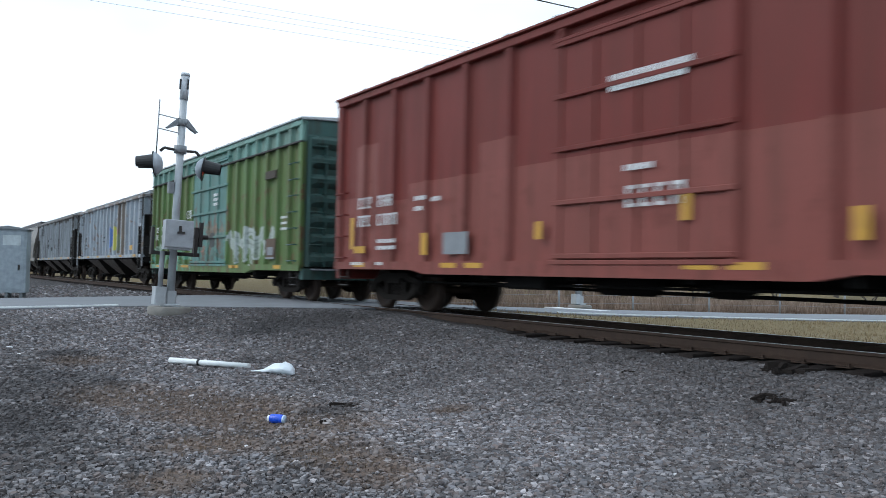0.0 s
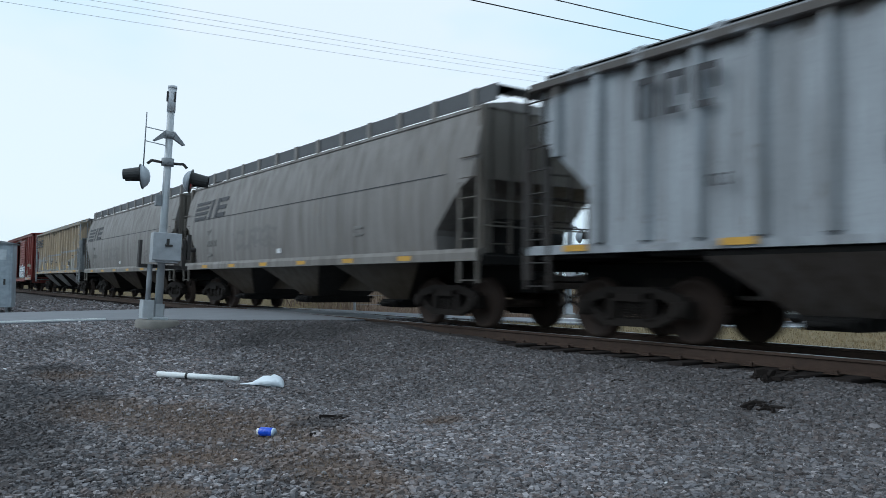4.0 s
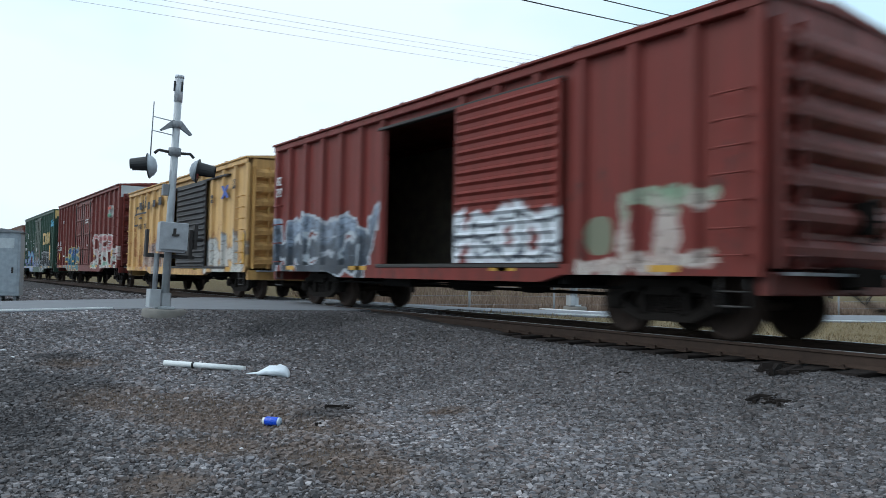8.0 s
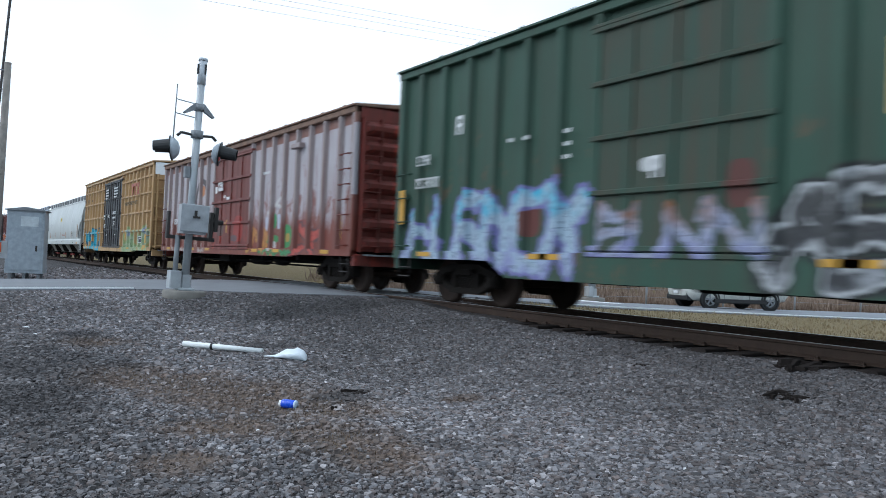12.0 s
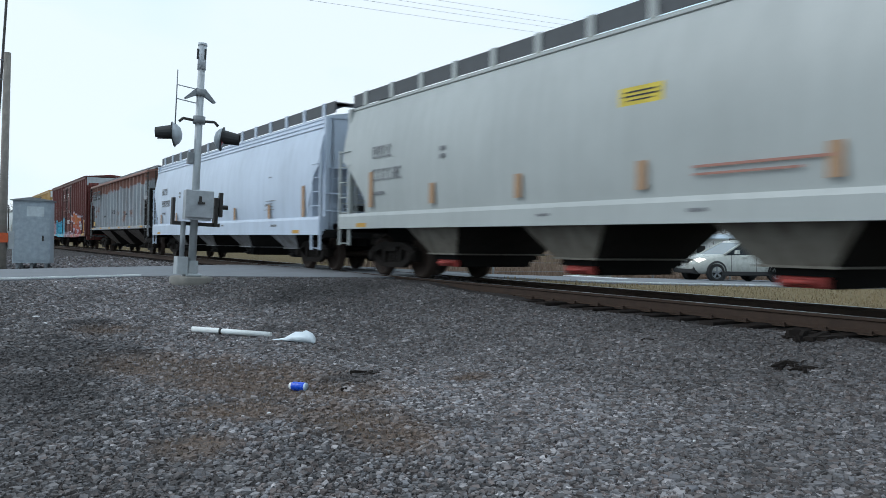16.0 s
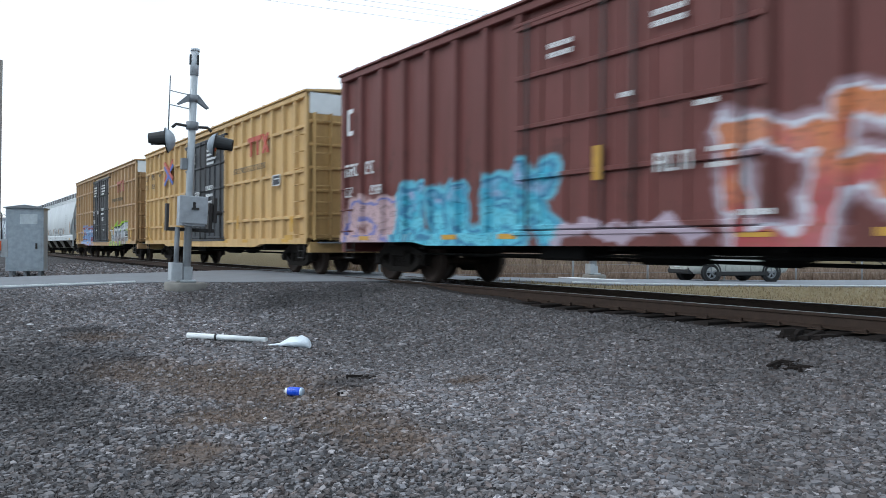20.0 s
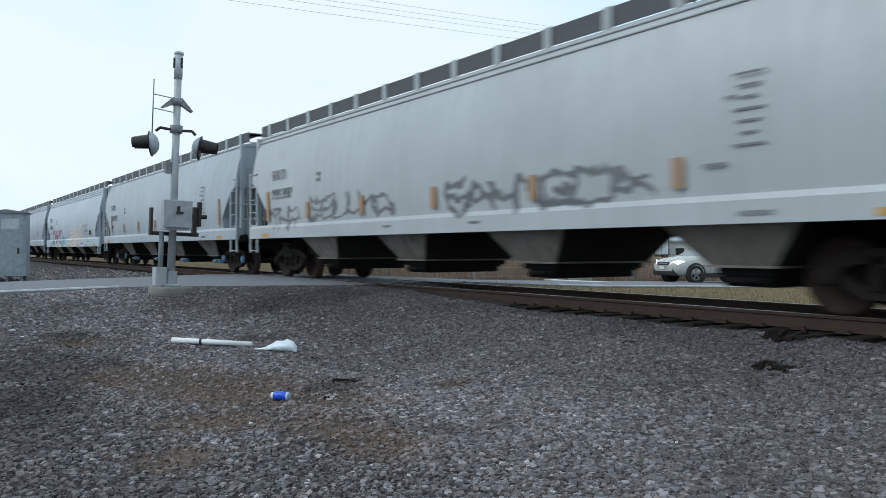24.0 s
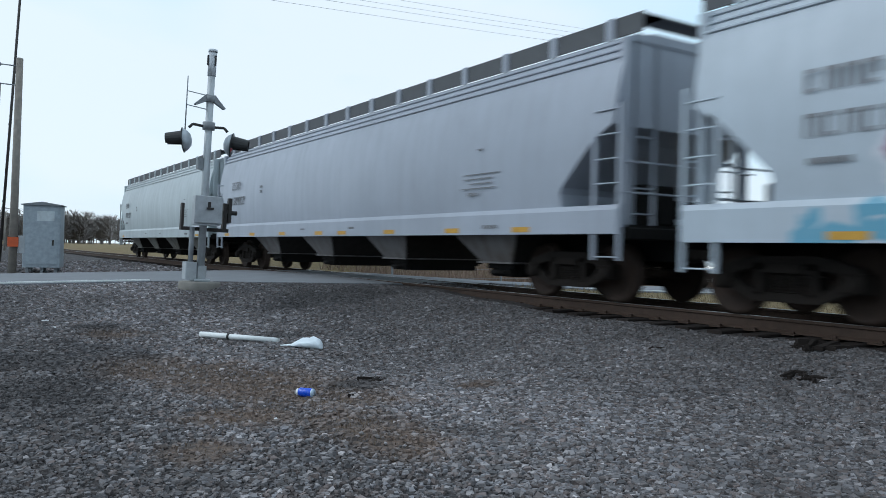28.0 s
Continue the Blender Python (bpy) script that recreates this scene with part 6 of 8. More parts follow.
    if i == 17:
        for sg in (-1, 1):
            for dz, mm in ((0.09, M["letter_red"]), (-0.09, M["letter_blue"])):
                part("emblem_stroke", Geo().prism([(4.85 - 0.72 * sg, 3.36 + dz), (4.85 - 0.60 * sg, 3.26 + dz), (4.85 + 0.72 * sg, 4.02 + dz), (4.85 + 0.60 * sg, 4.12 + dz)], 0, -1.622 - 0.004 * sg - (0.002 if dz > 0 else 0.0), -1.606), mm, c)
    bars(c, [(-L / 2 + 0.95, 1.36, 0.24, 0.42), (-L / 2 + 1.15, 1.0, 0.56, 0.13), (L / 2 - 0.7, 1.36, 0.24, 0.42), (L / 2 - 0.9, 1.0, 0.56, 0.13), (-3.6, 1.5, 0.2, 0.4), (5.8, 1.5, 0.2, 0.4)], -1.612, M["orange_tape"], "yellow marks")
    py, pz = (-6.85, 2.6) if i == 17 else (-6.86, 1.32)
    bars(c, [(py, pz, 0.52, 0.28)], -1.612, M["letter_black"], "dark placard")
    bars(c, [(py, pz + 0.14, 0.56, 0.03), (py, pz - 0.14, 0.56, 0.03), (py + 0.27, pz, 0.03, 0.3), (py - 0.27, pz, 0.03, 0.3), (py - 0.05, pz + 0.04, 0.42, 0.03)], -1.618, M["lettering"], "white placard frame")
    place(i, "box", c)

# 13, 14 and 19 to 23 smooth pale hoppers
RH = [
    (13, (0.42, 0.435, 0.425), "off-white smooth hopper car with a yellow sign",  3.95, [], 4, "red"),
    (14, (0.53, 0.59, 0.70), "clean pale grey smooth hopper car with orange patches", 3.98, [], 4, ""),
    (19, (0.45, 0.47, 0.48), "grey smooth hopper car with black scrawled graffiti",  3.95, [(6.4, 8.1, 1.25, 1.9, 3, [(0.13, 0.13, 0.14)], None, None, 51.0, 0.08), (1.8, 5.6, 1.5, 2.05, 6, [(0.12, 0.12, 0.13)], None, None, 52.0, 0.08), (-4.9, -0.2, 1.42, 2.05, 7, [(0.12, 0.12, 0.13)], None, None, 53.0, 0.09)], 4, ""),
    (20, (0.39, 0.43, 0.465), "grey smooth hopper car with orange patches",  3.95, [], 4, "blue"),
    (21, (0.44, 0.49, 0.55), "pale grey hopper car with purple and white graffiti",  3.95, [(2.7, 6.4, 1.10, 2.15, 5, [(0.05, 0.045, 0.07), (0.10, 0.05, 0.10), (0.26, 0.06, 0.19), (0.30, 0.07, 0.20)], (0.58, 0.58, 0.62), None, 32.0, 0.17), (6.3, 7.5, 1.02, 1.35, 2, [(0.10, 0.30, 0.42)], None, None, 34.0, 0.3), (1.4, 2.7, 1.02, 1.5, 2, [(0.10, 0.32, 0.36)], None, None, 35.0, 0.3), (-3.8, 0.2, 1.08, 2.02, 6, [(0.64, 0.61, 0.58), (0.66, 0.64, 0.62), (0.60, 0.54, 0.50)], (0.40, 0.28, 0.21), (0.62, 0.59, 0.56), 33.0, 0.13)], 4, ""),
    (22, (0.345, 0.37, 0.43), "plain grey smooth hopper car",  3.95, [], 4, ""),
    (23, (0.40, 0.445, 0.465), "weathered grey hopper car at the end of the train",  3.95, [], 4, ""),
]
for i, col, lab, hh, gr, nb, gate in RH:
    L, _ = berth(i, "round")
    sl, bh, tr = {13: (1.14, 0.31, 1), 19: (1.14, 0.31, 2), 20: (1.14, 0.31, 1), 14: (1.0, 0.42, 3), 21: (1.0, 0.44, 3)}.get(i, (1.12, 0.38, 3))
    mk = {22: (8.6, 6.0, 3.4, 0.8, -0.6, -3.0, -5.5, -7.6), 21: (7.0, 4.4, 2.6, -0.2, -3.2, -5.5, -8.0)}.get(i)
    pm = paint("paint_pale_hopper_%s" % "abcdefghijklmnopqrstuvwxyz"[i], col, dirt=(0.16, 0.15, 0.14), amount=0.08, seed=40 + i, rough=0.30, graffiti=gr)
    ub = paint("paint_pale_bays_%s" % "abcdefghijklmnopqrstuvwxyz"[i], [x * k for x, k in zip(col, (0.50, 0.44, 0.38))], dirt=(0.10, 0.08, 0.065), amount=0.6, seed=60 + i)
    gm = {"red": plain("gate_red", (0.36, 0.05, 0.04), 0.6), "blue": plain("gate_blue", (0.16, 0.30, 0.40), 0.6), "": None}[gate]
    cm = plain("cap_blue", (0.10, 0.20, 0.32), 0.6) if gate == "blue" else None
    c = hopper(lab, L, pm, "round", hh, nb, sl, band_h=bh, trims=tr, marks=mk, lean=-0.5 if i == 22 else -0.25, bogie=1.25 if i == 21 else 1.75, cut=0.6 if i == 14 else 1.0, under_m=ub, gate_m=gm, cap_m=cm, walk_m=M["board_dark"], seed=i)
    h = L / 2
    text_blocks(c, [(h - 1.9, 2.75, 4, 0.26), (h - 1.9, 2.25, 6, 0.26), (h - 1.9, 1.85, 6, 0.10), (h - 4.6, 2.6, 2, 0.12), (h - 4.6, 2.45, 2, 0.12)], -1.612, plain("lettering_grey", (0.19, 0.19, 0.20), 0.7), i)
    text_blocks(c, ([] if i == 21 else [(-h + 3.6, 2.6, 4, 0.05)]) + [ (-h + 3.9, 1.8, 5, 0.08), (-h + 3.4, 1.2, 6, 0.09), (2.0, 1.25, 6, 0.06), (-1.0, 1.25, 5, 0.07)], -1.618, plain("lettering_grey", (0.19, 0.19, 0.20), 0.7), i + 3)
    if i in (13, 14, 19, 20):
        lo = 1.41 if i == 14 else 1.55
        bars(c, [(y, lo + t / 2, 0.18, t) for y, t in ((7.74 if i != 14 else 4.9, 0.78 if i != 14 else 0.4), (5.2 if i != 14 else 7.4, 0.4), (2.52 if i != 14 else 2.3, 0.4), (-0.18, 0.4), (-2.93 if i != 14 else -2.4, 0.4), (-5.5, 0.4), (-8.0, 0.82))] if i != 19 else [(y, lo + t / 2, 0.18, t) for y, t in ((8.26, 0.8), (5.72, 0.4), (2.95, 0.4), (0.15, 0.4), (-2.65, 0.4), (-5.45, 0.4), (-8.25, 0.8))], -1.62, M["rusty_patch"], "orange primer stripes")
    if i == 13:
        bars(c, [(-0.1, 2.87, 0.8, 0.26)], -1.572, plain("sign_yellow", (0.66, 0.50, 0.05), 0.5), "yellow sign")
        bars(c, [(-0.1, 2.93, 0.58, 0.022), (-0.1, 2.87, 0.64, 0.022), (-0.1, 2.81, 0.46, 0.018)], -1.577, M["letter_black"], "black writing")
        bars(c, [(-2.0, 1.80, 1.9, 0.035), (-1.8, 1.70, 1.5, 0.03)], -1.62, plain("faded_red", (0.36, 0.17, 0.13), 0.7), "faded red painted lines")
    if i != 21:
        bars(c, [(-h + 3.5 + 0.1 * (k % 2), (2.16 if i in (22, 23) else 1.92) - 0.085 * k, (1.1 if i in (22, 23) else 0.75) - 0.2 * (k % 3), 0.018) for k in range(4)] if i not in (19, 20) else [(-h + 3.3, 2.85 - 0.14 * k, 0.42 - 0.1 * (k % 3), 0.03) for k in range(7)], -1.616, plain("lettering_grey", (0.19, 0.19, 0.20), 0.7), "dark grey writing")
    if i == 21:
        bars(c, [(-5.3 + 0.12 * (k % 2), 2.14 - 0.095 * k, 1.45 - 0.3 * (k % 3), 0.022) for k in range(6)], -1.612, plain("lettering_grey", (0.19, 0.19, 0.20), 0.7), "dark grey writing")
        bars(c, [(-6.72, 1.69, 0.5, 0.24)], -1.612, M["letter_black"], "dark placard")
        bars(c, [(-6.72, 1.86, 0.62, 0.04), (-6.72, 1.52, 0.62, 0.04)], -1.618, M["lettering"], "white placard frame")
        bars(c, [(-4.35, 1.12, 0.8, 0.08)], -1.618, plain("mark_blue", (0.14, 0.24, 0.50), 0.6), "blue painted mark")
    place(i, "round", c)

# 15 rusty ribbed hopper
L, _ = berth(15, "rib")
pm = paint("paint_rusty_hopper", (0.39, 0.41, 0.44), dirt=(0.14, 0.10, 0.085), amount=0.45, seed=70, rust=((0.24, 0.085, 0.05), 0.45, 3.30), spots=((0.30, 0.17, 0.13), 0.12, 3.2))
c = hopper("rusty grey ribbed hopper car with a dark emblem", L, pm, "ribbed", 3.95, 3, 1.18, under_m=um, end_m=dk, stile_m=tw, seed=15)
logo_stripes(c, 5.75, 3.24, 0.66, M["letter_black"])
bars(c, [(6.3, 1.63, 0.5, 0.22)], -1.59, M["orange_tape"], "yellow patch")
text_blocks(c, [(3.0, 2.0, 4, 0.14), (0.5, 2.2, 4, 0.2), (-3.0, 2.0, 4, 0.12)], -1.59, M["letter_black"], 33)
place(15, "rib", c)

# 16 brown boxcar with cyan and orange graffiti
L, _ = berth(16, "box")
pm = paint(hoops=[(-7.2, 1.50, 0.72, 0.05, (0.30, 0.27, 0.32))], col=(0.155, 0.050, 0.044), name="paint_brown_boxcar", amount=0.25, spots=((0.09, 0.035, 0.03), 0.2, 3), seed=71, graffiti=[
    (6.0, 8.3, 0.80, 1.75, ["17931", "7953"], [(0.52, 0.36, 0.36), (0.50, 0.33, 0.33)], (0.16, 0.17, 0.40), (0.52, 0.36, 0.35), 42.0, 0.2), (1.3, 6.1, 0.80, 2.0, ["17 46 79", "7139", "28 17", "17 13", "9713 46", "73 91"], [(0.10, 0.44, 0.58), (0.16, 0.50, 0.60), (0.06, 0.36, 0.50), (0.34, 0.34, 0.50)], (0.05, 0.18, 0.30), (0.12, 0.42, 0.54), 41.0, 0.16),
    (-1.5, 1.2, 0.85, 1.2, 2, [(0.40, 0.32, 0.38)], None, None, 44.0, 0.2), (-6.3, -2.15, 0.80, 2.45, ["17931", "17964 53", "9713 46", "971365"], [(0.30, 0.025, 0.025), (0.40, 0.05, 0.04), (0.54, 0.16, 0.04), (0.52, 0.17, 0.05)], (0.56, 0.56, 0.62), (0.36, 0.26, 0.30), 43.0, 0.13)])
c = boxcar("brown boxcar with cyan and orange graffiti and white lettering", L, pm, height=4.74, door_span=(-2.5, 2.05), door_kind="double", end_m=shaded_end("paint_brown_end", (0.16, 0.045, 0.038), 95), end_top=M["galv"], sill=0.86, drop=0.79, post_gap=0.9, seed=16)
bars(c, [(-8.15, 1.5, 0.2, 0.95), (-7.9, 0.98, 0.55, 0.14), (0.15, 2.0, 0.2, 0.5)], -1.63, M["orange_tape"], "yellow marks")
bars(c, [(-7.05, 1.50, 0.58, 0.34)], -1.612, M["galv_dark"], "grey placard")
bars(c, [(-7.05, 1.68, 0.6, 0.04), (-7.05, 1.58, 0.5, 0.03), (-7.05, 1.32, 0.6, 0.04)], -1.618, M["lettering"], "white placard lines")
text_blocks(c, [(8.2, 2.5, 3, 0.28), (7.2, 2.5, 2, 0.28), (8.2, 2.0, 2, 0.22), (7.0, 2.0, 3, 0.2), (8.0, 3.6, 1, 0.6), (1.2, 3.9, 6, 0.11), (1.2, 3.75, 6, 0.11), (-0.9, 3.9, 6, 0.11), (-0.9, 3.75, 6, 0.11), (-0.3, 2.9, 3, 0.1), (-1.6, 2.6, 4, 0.1), (-1.0, 1.9, 3, 0.25), (-1.8, 2.0, 5, 0.09), (-1.8, 1.8, 5, 0.09), (-2.2, 1.2, 6, 0.1)], -1.65, M["lettering"], 40)
place(16, "box", c)


# ---- crossing signal, cabinets, poles ----
SIG = (4.64, 17.1, -0.21)


def signal():
    sg = thing("crossing_signal", "grey steel crossing signal mast with hooded lamps and motor box", "crossing signal", "", pose(*SIG, 0, 2.0, 0))
    part("foundation", Geo().lathe([(-0.15, 0.0), (-0.15, 0.46), (0.15, 0.45), (0.18, 0.42), (0.18, 0.0)], (0, 0, 0), 2, 18), M["concrete"], sg, "concrete foundation")
    part("base_casting", Geo().box(-0.17, -0.17, 0.17, 0.17, 0.17, 0.24, 0.02).box(-0.11, -0.11, 0.24, 0.11, 0.11, 0.52, 0.03), M["galv"], sg)
    part("junction_box", Geo().box(-0.36, -0.16, 0.22, -0.12, 0.14, 0.60, 0.02), M["galv"], sg)
    part("mast", Geo().tube((0, 0, 0.3), (0, 0, 4.86), 0.085, 0.075, 16), M["galv"], sg)
    part("mast_cap", Geo().tube((0, 0, 4.68), (0, 0, 5.22), 0.090, 0.090, 16).tube((0, 0, 5.20), (0, 0, 5.26), 0.10, 0.095, 16), plain("cap_grey", (0.50, 0.52, 0.55), 0.5), sg)
    for a in (0.9, 3.3, 5.2):
        part("cap_slot", Geo().box(0.098 * math.cos(a) - 0.02, 0.098 * math.sin(a) - 0.02, 4.90, 0.098 * math.cos(a) + 0.015, 0.098 * math.sin(a) + 0.015, 5.12), M["black"], sg)
    box = part("motor_box", Geo().box(-0.28, -0.34, 1.40, 0.28, -0.05, 2.02, 0.05), plain("motor_box_grey", (0.36, 0.375, 0.40), 0.5), sg)
    part("box_lid", Geo().box(-0.295, -0.38, 1.44, 0.295, -0.345, 2.03, 0.015), plain("motor_lid_grey", (0.38, 0.395, 0.42), 0.5), box)
    part("lid_latch", Geo().box(-0.02, -0.42, 1.78, 0.03, -0.38, 1.90).box(-0.05, -0.42, 1.74, 0.10, -0.39, 1.78), M["steel_dark"], box)
    part("clamp_plate", Geo().box(-0.46, -0.02, 1.28, 0.56, 0.10, 1.36, 0.01).box(-0.48, -0.04, 1.28, -0.42, 0.10, 1.86, 0.01).box(0.42, -0.06, 1.28, 0.50, 0.12, 1.92, 0.01), M["steel_dark"], sg)
    part("gate_arm_pivot", Geo().tube((0.40, 0.0, 1.72), (0.72, 0.0, 1.72), 0.05).box(0.52, -0.06, 1.50, 0.60, 0.06, 2.04, 0.01), M["steel_dark"], sg)
    part("conduit", Geo().tube((-0.24, -0.05, 0.5), (-0.24, -0.05, 1.36), 0.055), M["galv_dark"], sg)
    part("relay_box", Geo().box(-0.20, -0.05, 2.62, -0.08, 0.10, 2.86, 0.01), M["galv_dark"], sg)
    # cross arm with two lamps facing both ways along the road
    part("arm_clamp", Geo().tube((0, 0, 3.50), (0, 0, 3.66), 0.135), M["galv_dark"], sg)
    for s in (-1, 1):
        part("lamp_arm", Geo().tube((0.05 * s, 0, 3.56), (0.34 * s, 0, 3.58), 0.03).tube((0.34 * s, 0, 3.58), (0.42 * s, 0, 3.50), 0.03), M["steel_dark"], sg)
        lamp = part("lamp_housing", Geo().lathe([(0.0, 0.0), (0.03 * s, 0.13), (0.09 * s, 0.205), (0.17 * s, 0.255), (0.17 * s, 0.0)], (0, 0, 0), 0, 20), plain("lamp_grey", (0.42, 0.45, 0.49), 0.45), sg)
        lamp.matrix_basis = pose(0.34 * s, 0, 3.24, 0, 7 * s, -24)
        part("background_disc", Geo().lathe([(0.175 * s, 0.0), (0.175 * s, 0.27), (0.19 * s, 0.27), (0.19 * s, 0.0)], (0, 0, 0), 0, 24), M["black"], lamp)
        ring = []
        for xx, r in ((0.185, 0.185), (0.54, 0.15)):
            ring.append([(xx * s, r * math.cos(a), 0.03 + r * math.sin(a) * 0.95) for a in np.linspace(-0.7, 3.84, 14)] + [(xx * s, (r - 0.012) * math.cos(a), 0.03 + (r - 0.012) * math.sin(a) * 0.95) for a in np.linspace(3.84, -0.7, 14)])
        part("hood", Geo().loft(ring), M["black"], lamp)
        part("lens", Geo().lathe([(0.19 * s, 0.17), (0.21 * s, 0.13), (0.225 * s, 0.0)], (0, 0, 0), 0, 18), plain("lens_red", (0.35, 0.02, 0.02), 0.2), lamp)
    part("crossbuck_bracket", Geo().tube((0, 0, 4.10), (0, 0, 4.24), 0.11).prism([(-0.34, 4.02), (-0.10, 4.26), (0.10, 4.26), (0.34, 4.0), (0.30, 3.98), (0.06, 4.12), (-0.06, 4.12), (-0.30, 4.0)], 1, -0.05, 0.05), M["galv_dark"], sg)
    part("antenna", Geo().tube((-0.50, 0, 3.40), (-0.50, 0, 4.60), 0.014, 0.012, 6), M["galv_dark"], sg)
    part("antenna_bracket", Geo().tube((-0.50, 0, 4.28), (-0.05, 0, 4.24), 0.012, None, 6), M["galv"], sg)
    part("antenna_bracket", Geo().tube((-0.50, 0, 3.98), (-0.08, 0, 3.94), 0.012, None, 6), M["galv"], sg)
    return sg


near_signal = signal()
far_signal = copy_thing(near_signal, pose(21.4, 21.75, float(road_z(21.4)) - 0.04))
tagged(far_signal, "grey steel crossing signal mast on the far road side")


def cabinet(label, m, w, d, h):
    cb = thing("relay_cabinet", label, "cabinet", "", m)
    grey = plain("cabinet_grey", (0.33, 0.37, 0.41), 0.5)
    part("body", Geo().box(-w / 2, -d / 2, 0.22, w / 2, d / 2, h, 0.02), grey, cb)
    part("roof", Geo().prism([(-w / 2 - 0.06, h), (w / 2 + 0.06, h), (w / 2 + 0.06, h + 0.03), (0, h + 0.13), (-w / 2 - 0.06, h + 0.03)], 1, -d / 2 - 0.08, d / 2 + 0.08), M["galv_dark"], cb)
    dr = part("door", Geo().box(-w / 2 + 0.08, -d / 2 - 0.025, 0.34, w / 2 - 0.08, -d / 2, h - 0.1), grey, cb)
    part("door_handle", Geo().box(w / 2 - 0.26, -d / 2 - 0.07, 1.0, w / 2 - 0.20, -d / 2 - 0.025, 1.2), M["steel_dark"], dr)
    part("notice_plate", Geo().box(-w / 2 + 0.45, -d / 2 - 0.032, h - 0.55, w / 2 - 0.2, -d / 2 - 0.025, h - 0.2), plain("plate_pale", (0.52, 0.56, 0.58), 0.5), dr)
    lm = shared("leg", M["galv_dark"], lambda g: g.box(-0.05, -0.05, -0.25, 0.05, 0.05, 0.24, 0.01))
    for x in (-w / 2 + 0.15, 0, w / 2 - 0.15):
        for y in (-d / 2 + 0.12, d / 2 - 0.12):
            use("leg", lm, cb, pose(x, y, 0))
    return cb


def gz(x, y):
    return float(ground_z(x, y))


CAB = (2.92, 31.3)
cabinet("grey steel relay cabinet with a sloped roof on short legs", pose(*CAB, gz(*CAB) + 0.0, 0, 0, -14), 1.2, 0.95, 2.42)
CAB2 = (0.3, 36.0)
cabinet("small grey steel cabinet beside the pole", pose(*CAB2, gz(*CAB2) + 0.0, 0, 0, -12), 1.2, 1.0, 2.0)


def pole(name, label, x, y, h, r0, r1, lean, bands):
    z = gz(x, y)
    pl = thing(name, label, "utility pole", "poles by the road", pose(x, y, z - 0.02))
    part("shaft", Geo().tube((0, 0, -0.6), (lean, 0, h), r0, r1, 14), M["pole_wood"], pl)
    for k, zb in enumerate(bands):
        part("insulator", Geo().tube((lean * zb / h - 0.55, 0, zb), (lean * zb / h + 0.1, 0, zb), 0.02, None, 6).lathe([(-0.06, 0.03), (0.0, 0.06), (0.06, 0.03)], (lean * zb / h - 0.55, 0, zb), 2, 10), M["galv_dark"], pl)
    return pl


pl = pole("utility_pole", "weathered wooden utility pole with an orange marker", 1.70, 27.7, 7.15, 0.125, 0.10, 0.10, (6.9, 6.3))
part("marker_plate", Geo().box(-0.14, -0.21, 1.25, 0.16, -0.19, 1.55).lathe([(-0.21, 0.07), (-0.215, 0.0)], (0.0, 0.0, 1.4), 1, 12), plain("marker_orange", (0.55, 0.09, 0.02), 0.5), pl, "orange marker plate")
part("meter_box", Geo().box(0.16, -0.12, 1.05, 0.34, 0.08, 1.6, 0.02), M["galv"], pl)
pole("utility_pole", "tall grey pole past the road", 1.75, 46.0, 9.2, 0.15, 0.12, 0.3, (8.9,))
gd = thing("guy_pole", "slim dark steel pole beside the wooden pole", "pole", "poles by the road", pose(2.3, 44.0, gz(2.3, 44.0)))
part("shaft", Geo().tube((-0.15, 0, -0.4), (0.62, 0, 15.5), 0.07, 0.06, 10), M["steel_dark"], gd)
for z in (3.0, 6.8):
    part("band", Geo().tube((-0.15 + 0.77 * z / 15.5, 0, z), (-0.15 + 0.77 * (z + 0.1) / 15.5, 0, z + 0.1), 0.07), M["steel_dark"], gd)


def wire(label, a, b, sag, r, material):
    """A cable hanging between two points."""
    a, b = Vector(a), Vector(b)
    cu = bpy.data.curves.new("overhead_wire", "CURVE")
    cu.dimensions, cu.bevel_depth, cu.bevel_resolution = "3D", r, 1
    sp = cu.splines.new("POLY")
    sp.points.add(24)
    for i in range(25):
        t = i / 24
        p = a.lerp(b, t)
        sp.points[i].co = (p.x, p.y, p.z - sag * 4 * t * (1 - t), 1)
    cu.materials.append(material)
    return tagged(new("overhead_wire", cu), label, "cable", "overhead wires")


# four thin wires along the road on the far poles, two thicker ones over the crossing
for za, zb in ((9.15, 10.95), (8.92, 10.7), (8.75, 10.45), (8.45, 10.15)):
    wire("thin overhead wire along the road", (-22, 26.3, za - 0.15), (80, 26.3, zb + 4.5), 1.0, 0.0055, M["wire"])
for za, zb in ((8.9, 9.8), (9.5, 10.35)):
    wire("dark overhead cable above the track", (-10, 17.6, za - 0.7), (70, 17.6, zb + 3.8), 0.9, 0.018, M["black"])


# ---- the waiting car ----
SUV_WHEELS = []


